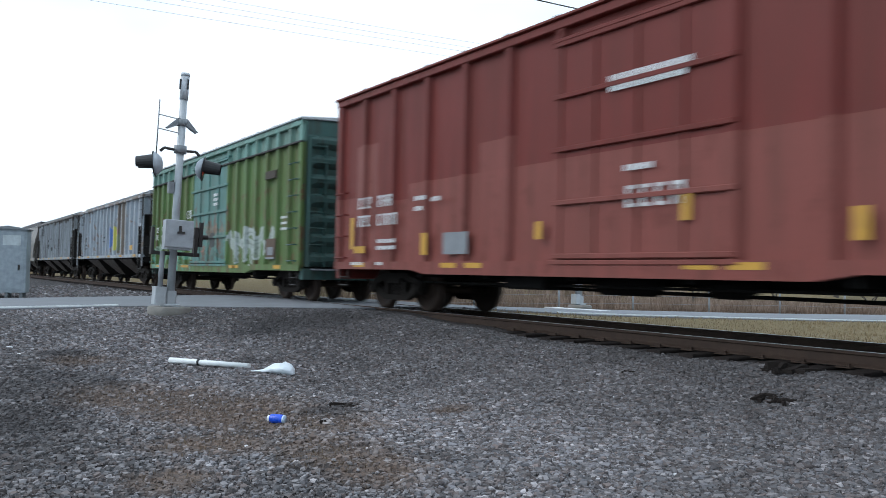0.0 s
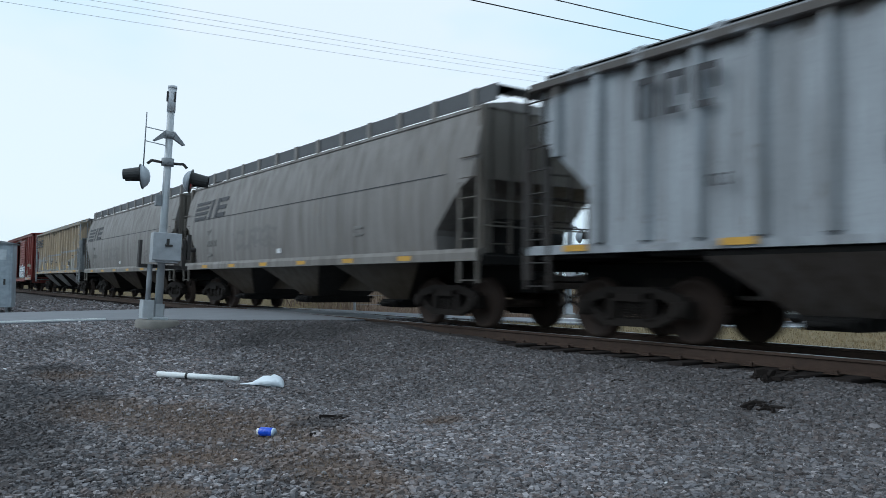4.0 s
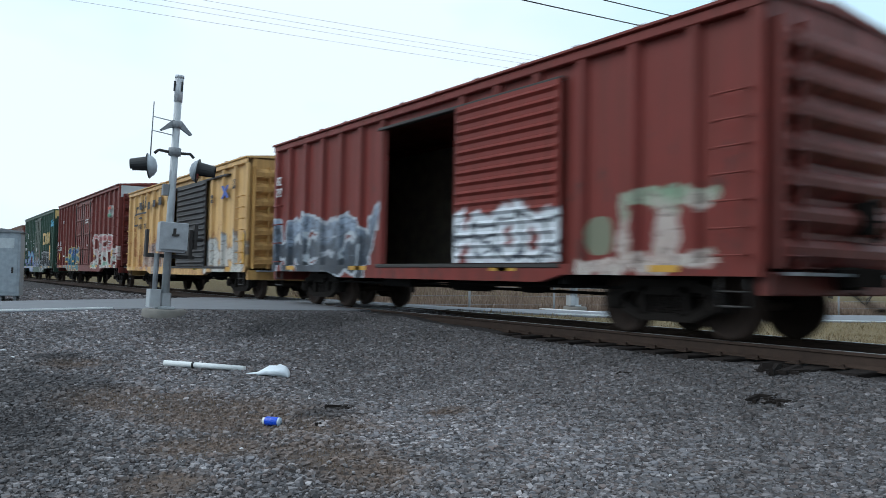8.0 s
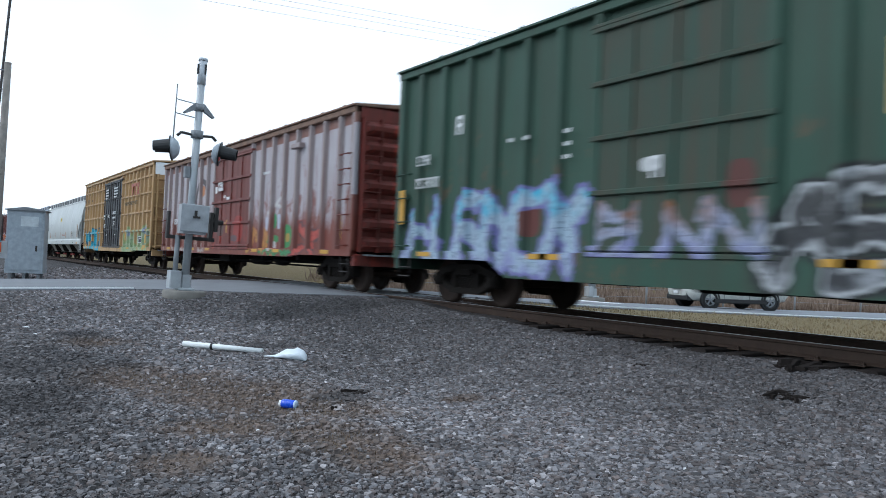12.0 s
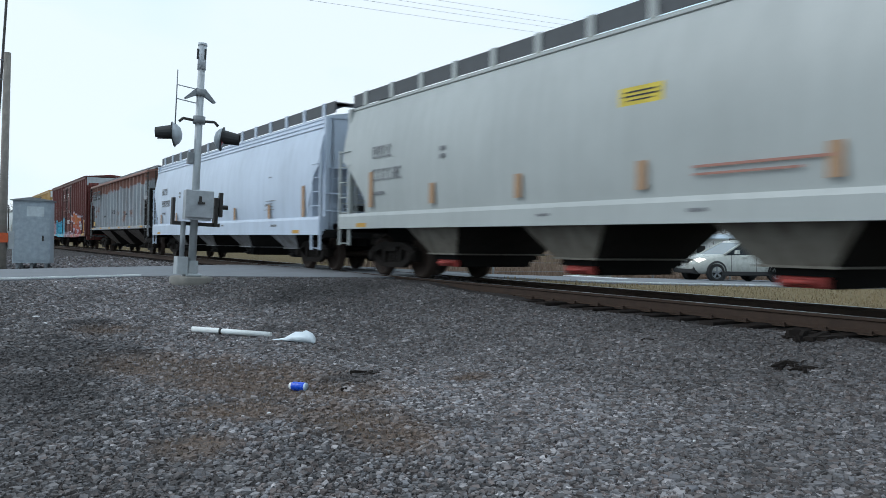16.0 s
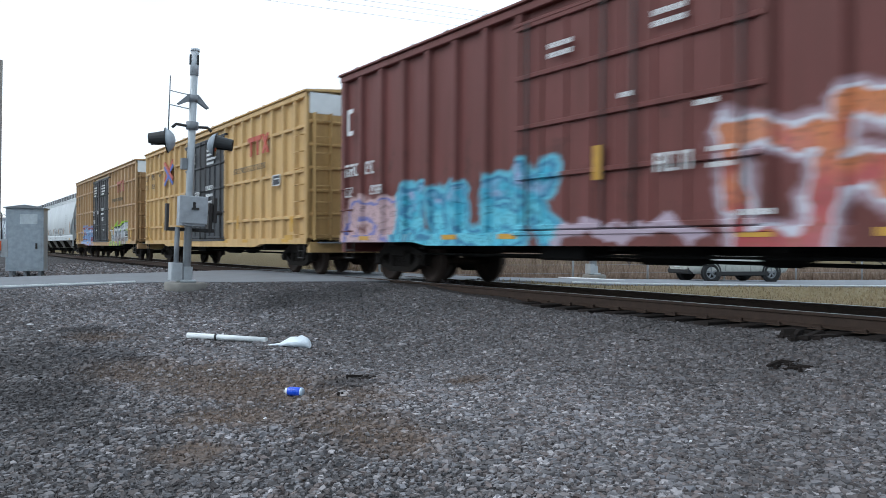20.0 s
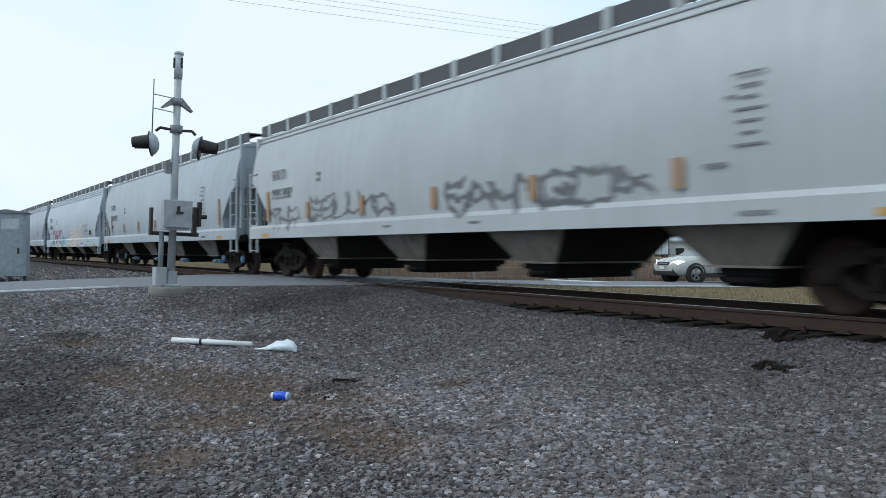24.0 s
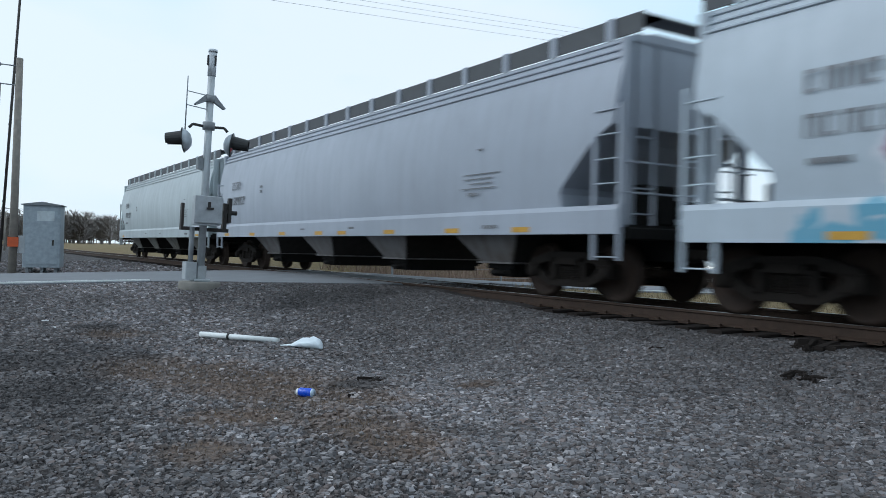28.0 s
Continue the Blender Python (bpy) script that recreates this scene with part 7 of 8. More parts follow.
def suv():
    cr = thing("suv", "pearl white compact SUV with black trim, headlights on", "car")
    body_m, gl, blk = plain("car_white", (0.47, 0.475, 0.44), 0.28, 0.0, 0.05), plain("car_glass", (0.02, 0.024, 0.028), 0.12, 0.0, 0.1, 6, 0.0, spec=0.25), plain("car_trim", (0.015, 0.015, 0.016), 0.6)

    def ring(x, w, z0, z1):
        c = min(0.12, (z1 - z0) * 0.3)
        return [(x, -w + c, z0), (x, w - c, z0), (x, w, z0 + c), (x, w, z1 - c), (x, w - 1.3 * c, z1), (x, -w + 1.3 * c, z1), (x, -w, z1 - c), (x, -w, z0 + c)]

    st = [(2.22, 0.52, 0.47, 0.66), (2.16, 0.72, 0.36, 0.80), (1.95, 0.83, 0.30, 0.90), (1.3, 0.88, 0.28, 1.00), (0.75, 0.89, 0.27, 1.05), (-0.6, 0.89, 0.27, 1.07), (-1.6, 0.88, 0.29, 1.09), (-2.05, 0.84, 0.34, 1.06), (-2.22, 0.74, 0.46, 0.90)]
    part("body", Geo().loft([ring(*s) for s in st], True), body_m, cr)
    part("greenhouse", Geo().loft([[(0.95, -0.80, 1.0), (0.95, 0.80, 1.0), (-2.05, 0.80, 1.0), (-2.05, -0.80, 1.0)], [(0.10, -0.65, 1.48), (0.10, 0.65, 1.48), (-1.82, 0.65, 1.48), (-1.82, -0.65, 1.48)]]), gl, cr, "dark window glass")
    part("roof", Geo().loft([[(0.16, -0.66, 1.47), (0.16, 0.66, 1.47), (-1.86, 0.66, 1.47), (-1.86, -0.66, 1.47)], [(0.0, -0.62, 1.55), (0.0, 0.62, 1.55), (-1.88, 0.62, 1.55), (-1.88, -0.62, 1.55)], [(-0.3, -0.50, 1.60), (-0.3, 0.50, 1.60), (-1.6, 0.50, 1.60), (-1.6, -0.50, 1.60)]]), body_m, cr)
    for s in (-1, 1):
        for (x0, z0, x1, z1) in ((0.98, 1.02, 0.10, 1.50), (-0.35, 1.05, -0.42, 1.50), (-1.25, 1.05, -1.30, 1.50), (-2.0, 1.05, -1.80, 1.50)):
            part("pillar", Geo().tube((x0, 0.81 * s, z0), (x1, 0.655 * s, z1), 0.045, 0.035, 8), body_m if x0 in (0.98, -2.0) else blk, cr)
        part("roof_rail", Geo().tube((-0.15, 0.52 * s, 1.63), (-1.6, 0.52 * s, 1.64), 0.022, None, 8).tube((-0.15, 0.52 * s, 1.57), (-0.15, 0.52 * s, 1.63), 0.02, None, 6).tube((-1.6, 0.52 * s, 1.57), (-1.6, 0.52 * s, 1.64), 0.02, None, 6), blk, cr)
        part("headlight", Geo().loft([[(2.17, 0.50 * s, 0.70), (2.02, 0.76 * s, 0.72), (1.80, 0.865 * s, 0.84), (2.0, 0.74 * s, 0.88), (2.14, 0.52 * s, 0.79)], [(2.20, 0.50 * s, 0.70), (2.06, 0.79 * s, 0.72), (1.80, 0.885 * s, 0.84), (2.02, 0.78 * s, 0.89), (2.17, 0.52 * s, 0.80)]]), plain("headlight_on", (0.8, 0.8, 0.75), 0.2, emit=(1.0, 0.93, 0.8, 2.2)), cr, "lit headlight")
        part("fog_lamp", Geo().tube((2.14, 0.62 * s, 0.50), (2.19, 0.61 * s, 0.50), 0.06), blk, cr)
        part("mirror", Geo().loft([[(0.62, 0.90 * s, 1.06), (0.50, 0.90 * s, 1.06), (0.50, 0.90 * s, 1.18), (0.60, 0.90 * s, 1.18)], [(0.64, 1.06 * s, 1.05), (0.50, 1.08 * s, 1.05), (0.50, 1.08 * s, 1.19), (0.60, 1.06 * s, 1.20)]]), body_m, cr)
        part("sill_cladding", Geo().box(-1.15, min(0.905 * s, 0.80 * s), 0.22, 1.15, max(0.905 * s, 0.80 * s), 0.40, 0.03), blk, cr)
        for y0 in (0.15, -0.75):
            part("door_handle", Geo().box(y0 - 0.1, min(0.89 * s, 0.915 * s), 0.90, y0 + 0.1, max(0.89 * s, 0.915 * s), 0.935), body_m, cr)
        part("door_seam", Geo().box(-0.375, min(0.885 * s, 0.894 * s), 0.38, -0.362, max(0.885 * s, 0.894 * s), 1.02).box(0.72, min(0.885 * s, 0.894 * s), 0.38, 0.733, max(0.885 * s, 0.894 * s), 1.02), blk, cr)
        part("tail_light", Geo().box(-2.19, min(0.62 * s, 0.82 * s), 0.84, -2.0, max(0.62 * s, 0.82 * s), 1.06, 0.02), plain("tail_red", (0.35, 0.02, 0.02), 0.3), cr)
        for x in (1.33, -1.30):
            part("arch_trim", Geo().lathe([(0.835 * s, 0.33), (0.835 * s, 0.425), (0.895 * s, 0.42), (0.898 * s, 0.345)], (x, 0, 0.36), 1, 24), blk, cr)
            wh = part("wheel", Geo().lathe([(0.66 * s, 0.20), (0.66 * s, 0.33), (0.70 * s, 0.345), (0.86 * s, 0.345), (0.895 * s, 0.325), (0.90 * s, 0.235), (0.87 * s, 0.225)], (0, 0, 0), 1, 24), plain("tyre", (0.02, 0.02, 0.02), 0.85), cr, "black tyre")
            g = Geo().lathe([(0.86 * s, 0.225), (0.885 * s, 0.235), (0.87 * s, 0.20), (0.80 * s, 0.195)], (0, 0, 0), 1, 20).lathe([(0.88 * s, 0.0), (0.88 * s, 0.05), (0.84 * s, 0.055)], (0, 0, 0), 1, 12)
            for k in range(5):
                a = k * 1.2566 + 0.3
                g.loft([[(math.cos(a + d) * r, yy * s, math.sin(a + d) * r) for d, r, yy in ((-w0, r0, 0.885), (w0, r0, 0.885), (w0, r0, 0.86), (-w0, r0, 0.86))] for r0, w0 in ((0.04, 0.6), (0.215, 0.17))])
            part("rim", g, M["galv_dark"], wh)
            part("hub_backing", Geo().lathe([(0.80 * s, 0.0), (0.80 * s, 0.215)], (0, 0, 0), 1, 20), blk, wh)
            wh.matrix_basis = pose(x, 0, 0.345)
            SUV_WHEELS.append((wh, x))
    part("grille", Geo().loft([[(2.17, -0.38, 0.70), (2.17, 0.38, 0.70), (2.13, 0.40, 0.80), (2.13, -0.40, 0.80)], [(2.25, -0.34, 0.69), (2.25, 0.34, 0.69), (2.20, 0.38, 0.81), (2.20, -0.38, 0.81)]]), blk, cr)
    part("grille_bar", Geo().box(2.22, -0.34, 0.745, 2.27, 0.34, 0.765), M["galv"], cr)
    part("lower_intake", Geo().box(1.98, -0.70, 0.29, 2.225, 0.70, 0.50, 0.05), blk, cr)
    part("number_plate", Geo().box(2.225, -0.16, 0.54, 2.26, 0.16, 0.64), M["white"], cr)
    part("spoiler", Geo().loft([[(-1.78, -0.58, 1.56), (-1.78, 0.58, 1.56), (-1.78, 0.58, 1.60), (-1.78, -0.58, 1.60)], [(-2.06, -0.54, 1.53), (-2.06, 0.54, 1.53), (-2.06, 0.54, 1.56), (-2.06, -0.54, 1.56)]]), body_m, cr)
    part("windscreen", Geo().loft([[(0.97, -0.74, 1.02), (0.97, 0.74, 1.02), (0.99, 0.74, 1.025), (0.99, -0.74, 1.025)], [(0.14, -0.60, 1.47), (0.14, 0.60, 1.47), (0.155, 0.60, 1.48), (0.155, -0.60, 1.48)]]), plain("windscreen_glass", (0.16, 0.20, 0.22), 0.06, 0.0, 0.1, 5, 0.0), cr)
    return cr


car_suv = suv()

# ---- litter on the gravel ----
def drop_on(x, y, up=0.0):
    return (x, y, gz(x, y) + up)


PIPE_A, PIPE_B = (3.21, 11.7), (4.02, 10.62)
a, b = Vector(drop_on(*PIPE_A, 0.06)), Vector(drop_on(*PIPE_B, 0.05))
pp = thing("plastic_pipe", "white plastic pipe with a black band, lying on gravel", "pipe")
mid = a.lerp(b, 0.36)
part("tube", Geo().tube(a, b, 0.042, 0.036, 14), M["white"], pp)
part("band", Geo().tube(mid, mid + (b - a).normalized() * 0.035, 0.046, None, 14), M["black"], pp)
BAG = (4.15, 10.03)
r = random.Random(11)
g = Geo()
ringz = []
ax = (Vector(PIPE_B + (0,)) - Vector(PIPE_A + (0,))).normalized()
side = Vector((-ax.y, ax.x, 0))
for t, w, hgt in ((0, 0.012, 0.012), (0.14, 0.03, 0.02), (0.3, 0.06, 0.045), (0.46, 0.10, 0.09), (0.6, 0.13, 0.135), (0.74, 0.135, 0.155), (0.88, 0.11, 0.14), (0.97, 0.06, 0.09), (1.0, 0.02, 0.03)):
    base = Vector((BAG[0], BAG[1], 0)) + ax * (t - 0.55) * 0.66
    z = gz(base.x, base.y) + 0.015
    ringz.append([base + side * (w * math.cos(k * 0.5236) * r.uniform(0.74, 1.22)) + Vector((0, 0, z + max(0.0, hgt * (0.5 + 0.5 * math.sin(k * 0.5236)) * r.uniform(0.68, 1.25)))) for k in range(12)])
g.loft(ringz, True)
bagm, bn, bl, bbs = mat_new("bag_plastic")
bbs.inputs["Base Color"].default_value, bbs.inputs["Roughness"].default_value = (0.74, 0.79, 0.84, 1), 0.35
bump(bn, bl, bbs, noise_of(bn, bl, objvec(bn, bl), 14, 5), 0.6, 0.02)
tagged(new("plastic_bag", g.mesh("plastic_bag", bagm)), "crumpled white plastic bag on the gravel", "bag")
BOT = (2.88, 6.86)
bt = thing("plastic_cup", "blue plastic bottle lying on its side with a white rim", "bottle", "", pose(*drop_on(*BOT, 0.045), 0, 90, 128) @ Matrix.Scale(0.84, 4))
part("body", Geo().lathe([(-0.075, 0.0), (-0.075, 0.046), (-0.06, 0.05), (0.07, 0.05), (0.085, 0.043)], (0, 0, 0), 2, 18), plain("bottle_blue", (0.015, 0.08, 0.62), 0.3), bt)
part("rim", Geo().lathe([(0.085, 0.043), (0.09, 0.036), (0.115, 0.036), (0.115, 0.0)], (0, 0, 0), 2, 16), M["white"], bt, "pale rim")
part("bottom_ring", Geo().lathe([(-0.095, 0.0), (-0.095, 0.045), (-0.075, 0.049), (-0.074, 0.0)], (0, 0, 0), 2, 16), plain("bottle_pale", (0.45, 0.55, 0.68), 0.3), bt)


def chunk(name, label, cat, xy, size, material, seed, flat=0.6):
    r = random.Random(seed)
    g = Geo()
    rings = []
    for i in range(5):
        t = i / 4
        k = math.sin(0.25 + t * 2.65)
        rings.append([(size * (t - 0.5) * 1.5 + r.uniform(-.1, .1) * size, size * 0.5 * k * math.cos(j * 1.0472) * r.uniform(0.7, 1.2), size * 0.5 * flat * k * math.sin(j * 1.0472) * r.uniform(0.7, 1.2)) for j in range(6)])
    g.loft(rings)
    ob = tagged(new(name, g.mesh(name, material)), label, cat)
    ob.matrix_basis = pose(*drop_on(*xy, size * 0.12), 0, 0, r.uniform(0, 180))
    return ob


def splinters(xy, size, seed):
    """A clump of broken, rotten tie wood: ragged bars at odd angles."""
    r = random.Random(seed)
    g = Geo()
    for _ in range(9):
        L, w, hh = size * r.uniform(0.3, 0.95), size * r.uniform(0.05, 0.14), size * r.uniform(0.05, 0.16)
        a = r.gauss(0.3, 0.5)
        o = Vector((r.gauss(0, size * 0.22), r.gauss(0, size * 0.12), hh * r.uniform(0.2, 0.9)))
        rings = []
        for t in (-0.5, -0.2, 0.15, 0.5):
            k = r.uniform(0.35, 1.0)
            c = o + Vector((math.cos(a) * L * t, math.sin(a) * L * t, r.uniform(-0.2, 0.3) * hh))
            n_ = Vector((-math.sin(a), math.cos(a), 0)) * w * k
            u = Vector((0, 0, hh * k * 0.6))
            rings.append([c - n_ - u, c + n_ - u * r.uniform(0.5, 1), c + n_ * r.uniform(0.4, 1) + u, c - n_ * r.uniform(0.4, 1) + u])
        g.loft(rings)
    ob = tagged(new("wood_chunk", g.mesh("wood_chunk", rotten)), "rotten dark splintered pieces of tie on the ballast", "wood", "", "stuff")
    ob.matrix_basis = pose(*drop_on(*xy, 0.0), 0, 0, -35)


rotten = plain("rotten_wood", (0.022, 0.017, 0.015), 0.95, 0, 0.5, spec=0.15)
pale = plain("pale_stone", (0.62, 0.62, 0.63), 0.8)
for k, (xy, sz) in enumerate((((8.04, 4.92), 0.42), ((8.03, 5.08), 0.3), ((7.08, 4.54), 0.3), ((7.05, 4.37), 0.22), ((3.79, 7.26), 0.16), ((3.21, 6.61), 0.1), ((7.14, 6.41), 0.14))):
    splinters(xy, sz * 1.25, k)
for k, (xy, sz) in enumerate((((9.25, 6.89), 0.07), ((4.44, 4.53), 0.06), ((1.34, 13.92), 0.09), ((1.41, 13.26), 0.08), ((4.6, 3.67), 0.05), ((6.32, 5.89), 0.05), ((3.84, 9.48), 0.04), ((3.09, 3.97), 0.04), ((2.27, 6.02), 0.035), ((4.54, 3.81), 0.04))):
    chunk("pale_stone", "single pale stone on the grey gravel", "stone", xy, sz, pale, 20 + k)

# ---- beyond the track: fence, brush, trees, far buildings ----
fm = shared("fence_post", M["galv_dark"], lambda g: g.tube((0, 0, -0.3), (0, 0, 1.25), 0.045, None, 8))
fence = thing("wire_fence", "low wire fence on steel posts behind the road", "fence")
fx = [14 + 4.2 * i for i in range(16)]
for x in fx:
    y = float(road_far(x)) + 1.6 + 1.2
    use("fence_post", fm, fence, pose(x, y, gz(x, y)))
for zz in (0.45, 0.8, 1.15):
    for x0, x1 in zip(fx, fx[1:]):
        y0, y1 = float(road_far(x0)) + 2.8, float(road_far(x1)) + 2.8
        part("fence_wire", Geo().tube((x0, y0, gz(x0, y0) + zz), (x1, y1, gz(x1, y1) + zz), 0.007, None, 4, False), M["galv_dark"], fence)


def tufts(n, place_fn, hmin, hmax, seed, wide=0.03):
    """Loose blades standing in clumps: four-cornered tapering blades."""
    rr = np.random.RandomState(seed)
    xy = place_fn(rr, n)
    h = rr.uniform(hmin, hmax, n)
    a = rr.uniform(0, 6.283, n)
    lean = rr.uniform(0.1, 0.6, n) * h
    b = rr.uniform(0, 6.283, n)
    z = ground_z(xy[:, 0], xy[:, 1])
    w = wide * rr.uniform(0.6, 1.5, n)
    v = np.zeros((n, 4, 3))
    for k, (s, u, l) in enumerate(((-1, 0, 0), (1, 0, 0), (0.35, 1, 1), (-0.35, 1, 1))):
        v[:, k, 0] = xy[:, 0] + s * w * np.cos(a) + l * lean * np.cos(b)
        v[:, k, 1] = xy[:, 1] + s * w * np.sin(a) + l * lean * np.sin(b)
        v[:, k, 2] = z - 0.02 + u * h
    return v.reshape(-1, 3), np.arange(4 * n).reshape(-1, 4)


def island_mat(name, lo, hi):
    m, n, l, bs = mat_new(name)
    gm = n.new("ShaderNodeNewGeometry")
    v = objvec(n, l)
    c = mixc(n, l, gm.outputs["Random Per Island"], lo, hi)
    c = mixc(n, l, noise_of(n, l, v, 0.7, 4), [x * 0.7 for x in lo], c)
    l.new(c, bs.inputs["Base Color"])
    bs.inputs["Roughness"].default_value = 0.9
    return m


def verge(rr, n):
    x = rr.uniform(12.0, 46, n)
    return np.stack([x, road_near(x) - rr.uniform(0.1, 7.0, n) ** 1.0], -1)


def bank(rr, n):
    x = rr.uniform(15, 62, n)
    return np.stack([x, road_far(x) + 3.2 + rr.uniform(0, 1, n) ** 1.4 * 9.0], -1)


v, f = tufts(26000, verge, 0.03, 0.11, 3, 0.012)
tagged(new("dry_grass", big_mesh("dry_grass", v, f, island_mat("dry_grass", (0.22, 0.165, 0.09), (0.42, 0.33, 0.20)))), "short dry yellowish grass between track and road", "grass", "", "stuff")
v, f = tufts(30000, bank, 0.15, 0.75, 4, 0.02)
tagged(new("dry_brush", big_mesh("dry_brush", v, f, island_mat("dry_brush", (0.20, 0.135, 0.10), (0.42, 0.32, 0.25)))), "tall dry tan brush on the bank behind the road", "brush", "", "stuff")


def limb_tree(label, x, y, h, spread, seed, leaf, n_leaf, leaf_size):
    """A tapered trunk with forking limbs and a loose crown of small leaf clusters."""
    rr = random.Random(seed)
    tr = thing("tree", label, "tree", "trees beyond the road", pose(x, y, gz(x, y) - 0.05))
    g, tips = Geo(), []

    def grow_limb(p, d, length, rad, level):
        q = p + d * length
        g.tube(p, q, rad, rad * 0.62, 6, False)
        tips.append((p.lerp(q, 0.7), q))
        if level < 4:
            for _ in range(3 if level < 2 else 2):
                nd_ = (d + Vector((rr.uniform(-1, 1) * spread, rr.uniform(-1, 1) * spread, rr.uniform(-0.15, 0.55)))).normalized()
                grow_limb(p.lerp(q, rr.uniform(0.6, 1.0)), nd_, length * rr.uniform(0.55, 0.8), rad * 0.6, level + 1)

    grow_limb(Vector((0, 0, 0)), Vector((0.03, 0, 1)), h * 0.30, h * 0.022, 0)
    part("trunk", g, plain("bark", (0.075, 0.06, 0.05), 0.95), tr)
    if n_leaf:
        gl = Geo()
        for _ in range(n_leaf):
            p, q = rr.choice(tips[4:])
            c = q + Vector((rr.gauss(0, 0.28), rr.gauss(0, 0.28), rr.gauss(0, 0.25)))
            s = leaf_size * rr.uniform(0.5, 1.4)
            u = Vector((rr.uniform(-1, 1), rr.uniform(-1, 1), rr.uniform(-1, 1))).normalized() * s
            w = u.cross(Vector((rr.uniform(-1, 1), rr.uniform(-1, 1), rr.uniform(-1, 1)))).normalized() * s * 0.6
            gl.add([c - u, c + w, c + u, c - w], [(0, 1, 2, 3)])
        me = bpy.data.meshes.new("crown")
        me.from_pydata(gl.v, [], gl.f)
        me.materials.append(leaf)
        use("crown", me, tr, None, "loose dark green crown")
    return tr


leafm = island_mat("leaf_dark", (0.045, 0.052, 0.03), (0.12, 0.125, 0.085))
limb_tree("dark evergreen tree with an open crown", 56.0, 30.6, 9.4, 0.85, 3, leafm, 7000, 0.17)
limb_tree("dark evergreen tree with an open crown", 62, 27.5, 6.0, 0.8, 5, leafm, 3000, 0.15)
for k, (x, y, h) in enumerate(((33, 25.5, 3.2), (38, 24.0, 2.6), (45, 22.5, 3.0), (52, 23.0, 4.0), (30, 28, 2.4))):
    limb_tree("bare leafless shrub behind the fence", x, y, h, 1.0, 20 + k, leafm, 0, 0.1)


def far_trailer(x, y, rot, L, h, col, label):
    z = gz(x, y)
    t = thing("parked_trailer", label, "trailer", "parked trailers", pose(x, y, z, 0, 0, rot))
    m = plain("trailer_paint_%d" % int(x), col, 0.5)
    part("box", Geo().box(-L / 2, -1.2, 0.9, L / 2, 1.2, h, 0.06), m, t)
    part("window_band", Geo().box(-L / 2 + 0.6, -1.215, h - 1.0, L / 2 - 0.6, -1.2, h - 0.5), M["black"], t)
    for xx in (-L * 0.32, L * 0.32):
        use("wheel", shared("trailer_wheel", M["black"], lambda g: g.tube((0, -1.15, 0.45), (0, -0.85, 0.45), 0.45, None, 14)), t, pose(xx, 0, 0))
    part("rear_frame", Geo().box(-L / 2 - 0.02, -1.22, 0.9, -L / 2, -1.08, h).box(-L / 2 - 0.02, 1.08, 0.9, -L / 2, 1.22, h).box(-L / 2 - 0.02, -0.03, 0.9, -L / 2, 0.03, h).box(-L / 2 - 0.02, -1.08, h - 0.16, -L / 2, 1.08, h).box(-L / 2 - 0.02, -1.08, 0.9, -L / 2, 1.08, 1.05), M["black"], t)
    part("chassis", Geo().box(-L / 2 + 0.2, -0.5, 0.55, L / 2 - 0.2, 0.5, 0.9), M["underframe"], t)
    return t


far_trailer(100, 96, 44, 9.0, 4.0, (0.62, 0.66, 0.70), "white parked trailer seen from its rear")
far_trailer(103.5, 92.5, 44, 9.0, 4.0, (0.58, 0.63, 0.68), "white parked trailer seen from its rear")
far_trailer(106.5, 89.0, 44, 9.0, 3.9, (0.52, 0.57, 0.62), "pale parked trailer seen from its rear")
far_trailer(97, 50, -52, 8.0, 3.2, (0.42, 0.45, 0.48), "grey parked trailer with a dark window band")
far_trailer(104, 42, -58, 9.0, 3.0, (0.55, 0.57, 0.58), "white parked trailer with a dark window band")
far_trailer(92, 60, -50, 6.0, 2.8, (0.60, 0.60, 0.58), "pale parked trailer with a dark window band")


def low_building(x, y, rot, w, d, h):
    z = gz(x, y)
    b = thing("low_building", "low white building with a pale canopy roof", "building", "", pose(x, y, z, 0, 0, rot))
    part("wall", Geo().box(-w / 2, -d / 2, 0, w / 2, d / 2, h), plain("wall_white", (0.58, 0.59, 0.60), 0.8), b)
    part("roof", Geo().prism([(-d / 2 - 0.6, h), (d / 2 + 0.6, h), (d / 2 + 0.6, h + 0.2), (0, h + 0.9), (-d / 2 - 0.6, h + 0.2)], 0, -w / 2 - 0.5, w / 2 + 0.5), plain("roof_pale", (0.40, 0.46, 0.52), 0.6), b)
    for k in range(5):
        xx = -w / 2 + w * (k + 0.5) / 5
        wi = part("window", Geo().box(xx - 0.7, -d / 2 - 0.05, 0.9, xx + 0.7, -d / 2, 2.1), M["black"], b)
        part("window_frame", Geo().box(xx - 0.8, -d / 2 - 0.04, 0.82, xx + 0.8, -d / 2 - 0.002, 0.9).box(xx - 0.8, -d / 2 - 0.04, 2.1, xx + 0.8, -d / 2 - 0.002, 2.18), M["white"], wi)
    return b


low_building(112, 86, -52, 12, 7, 3.2)
low_building(92, 120, -40, 10, 6, 3.0)


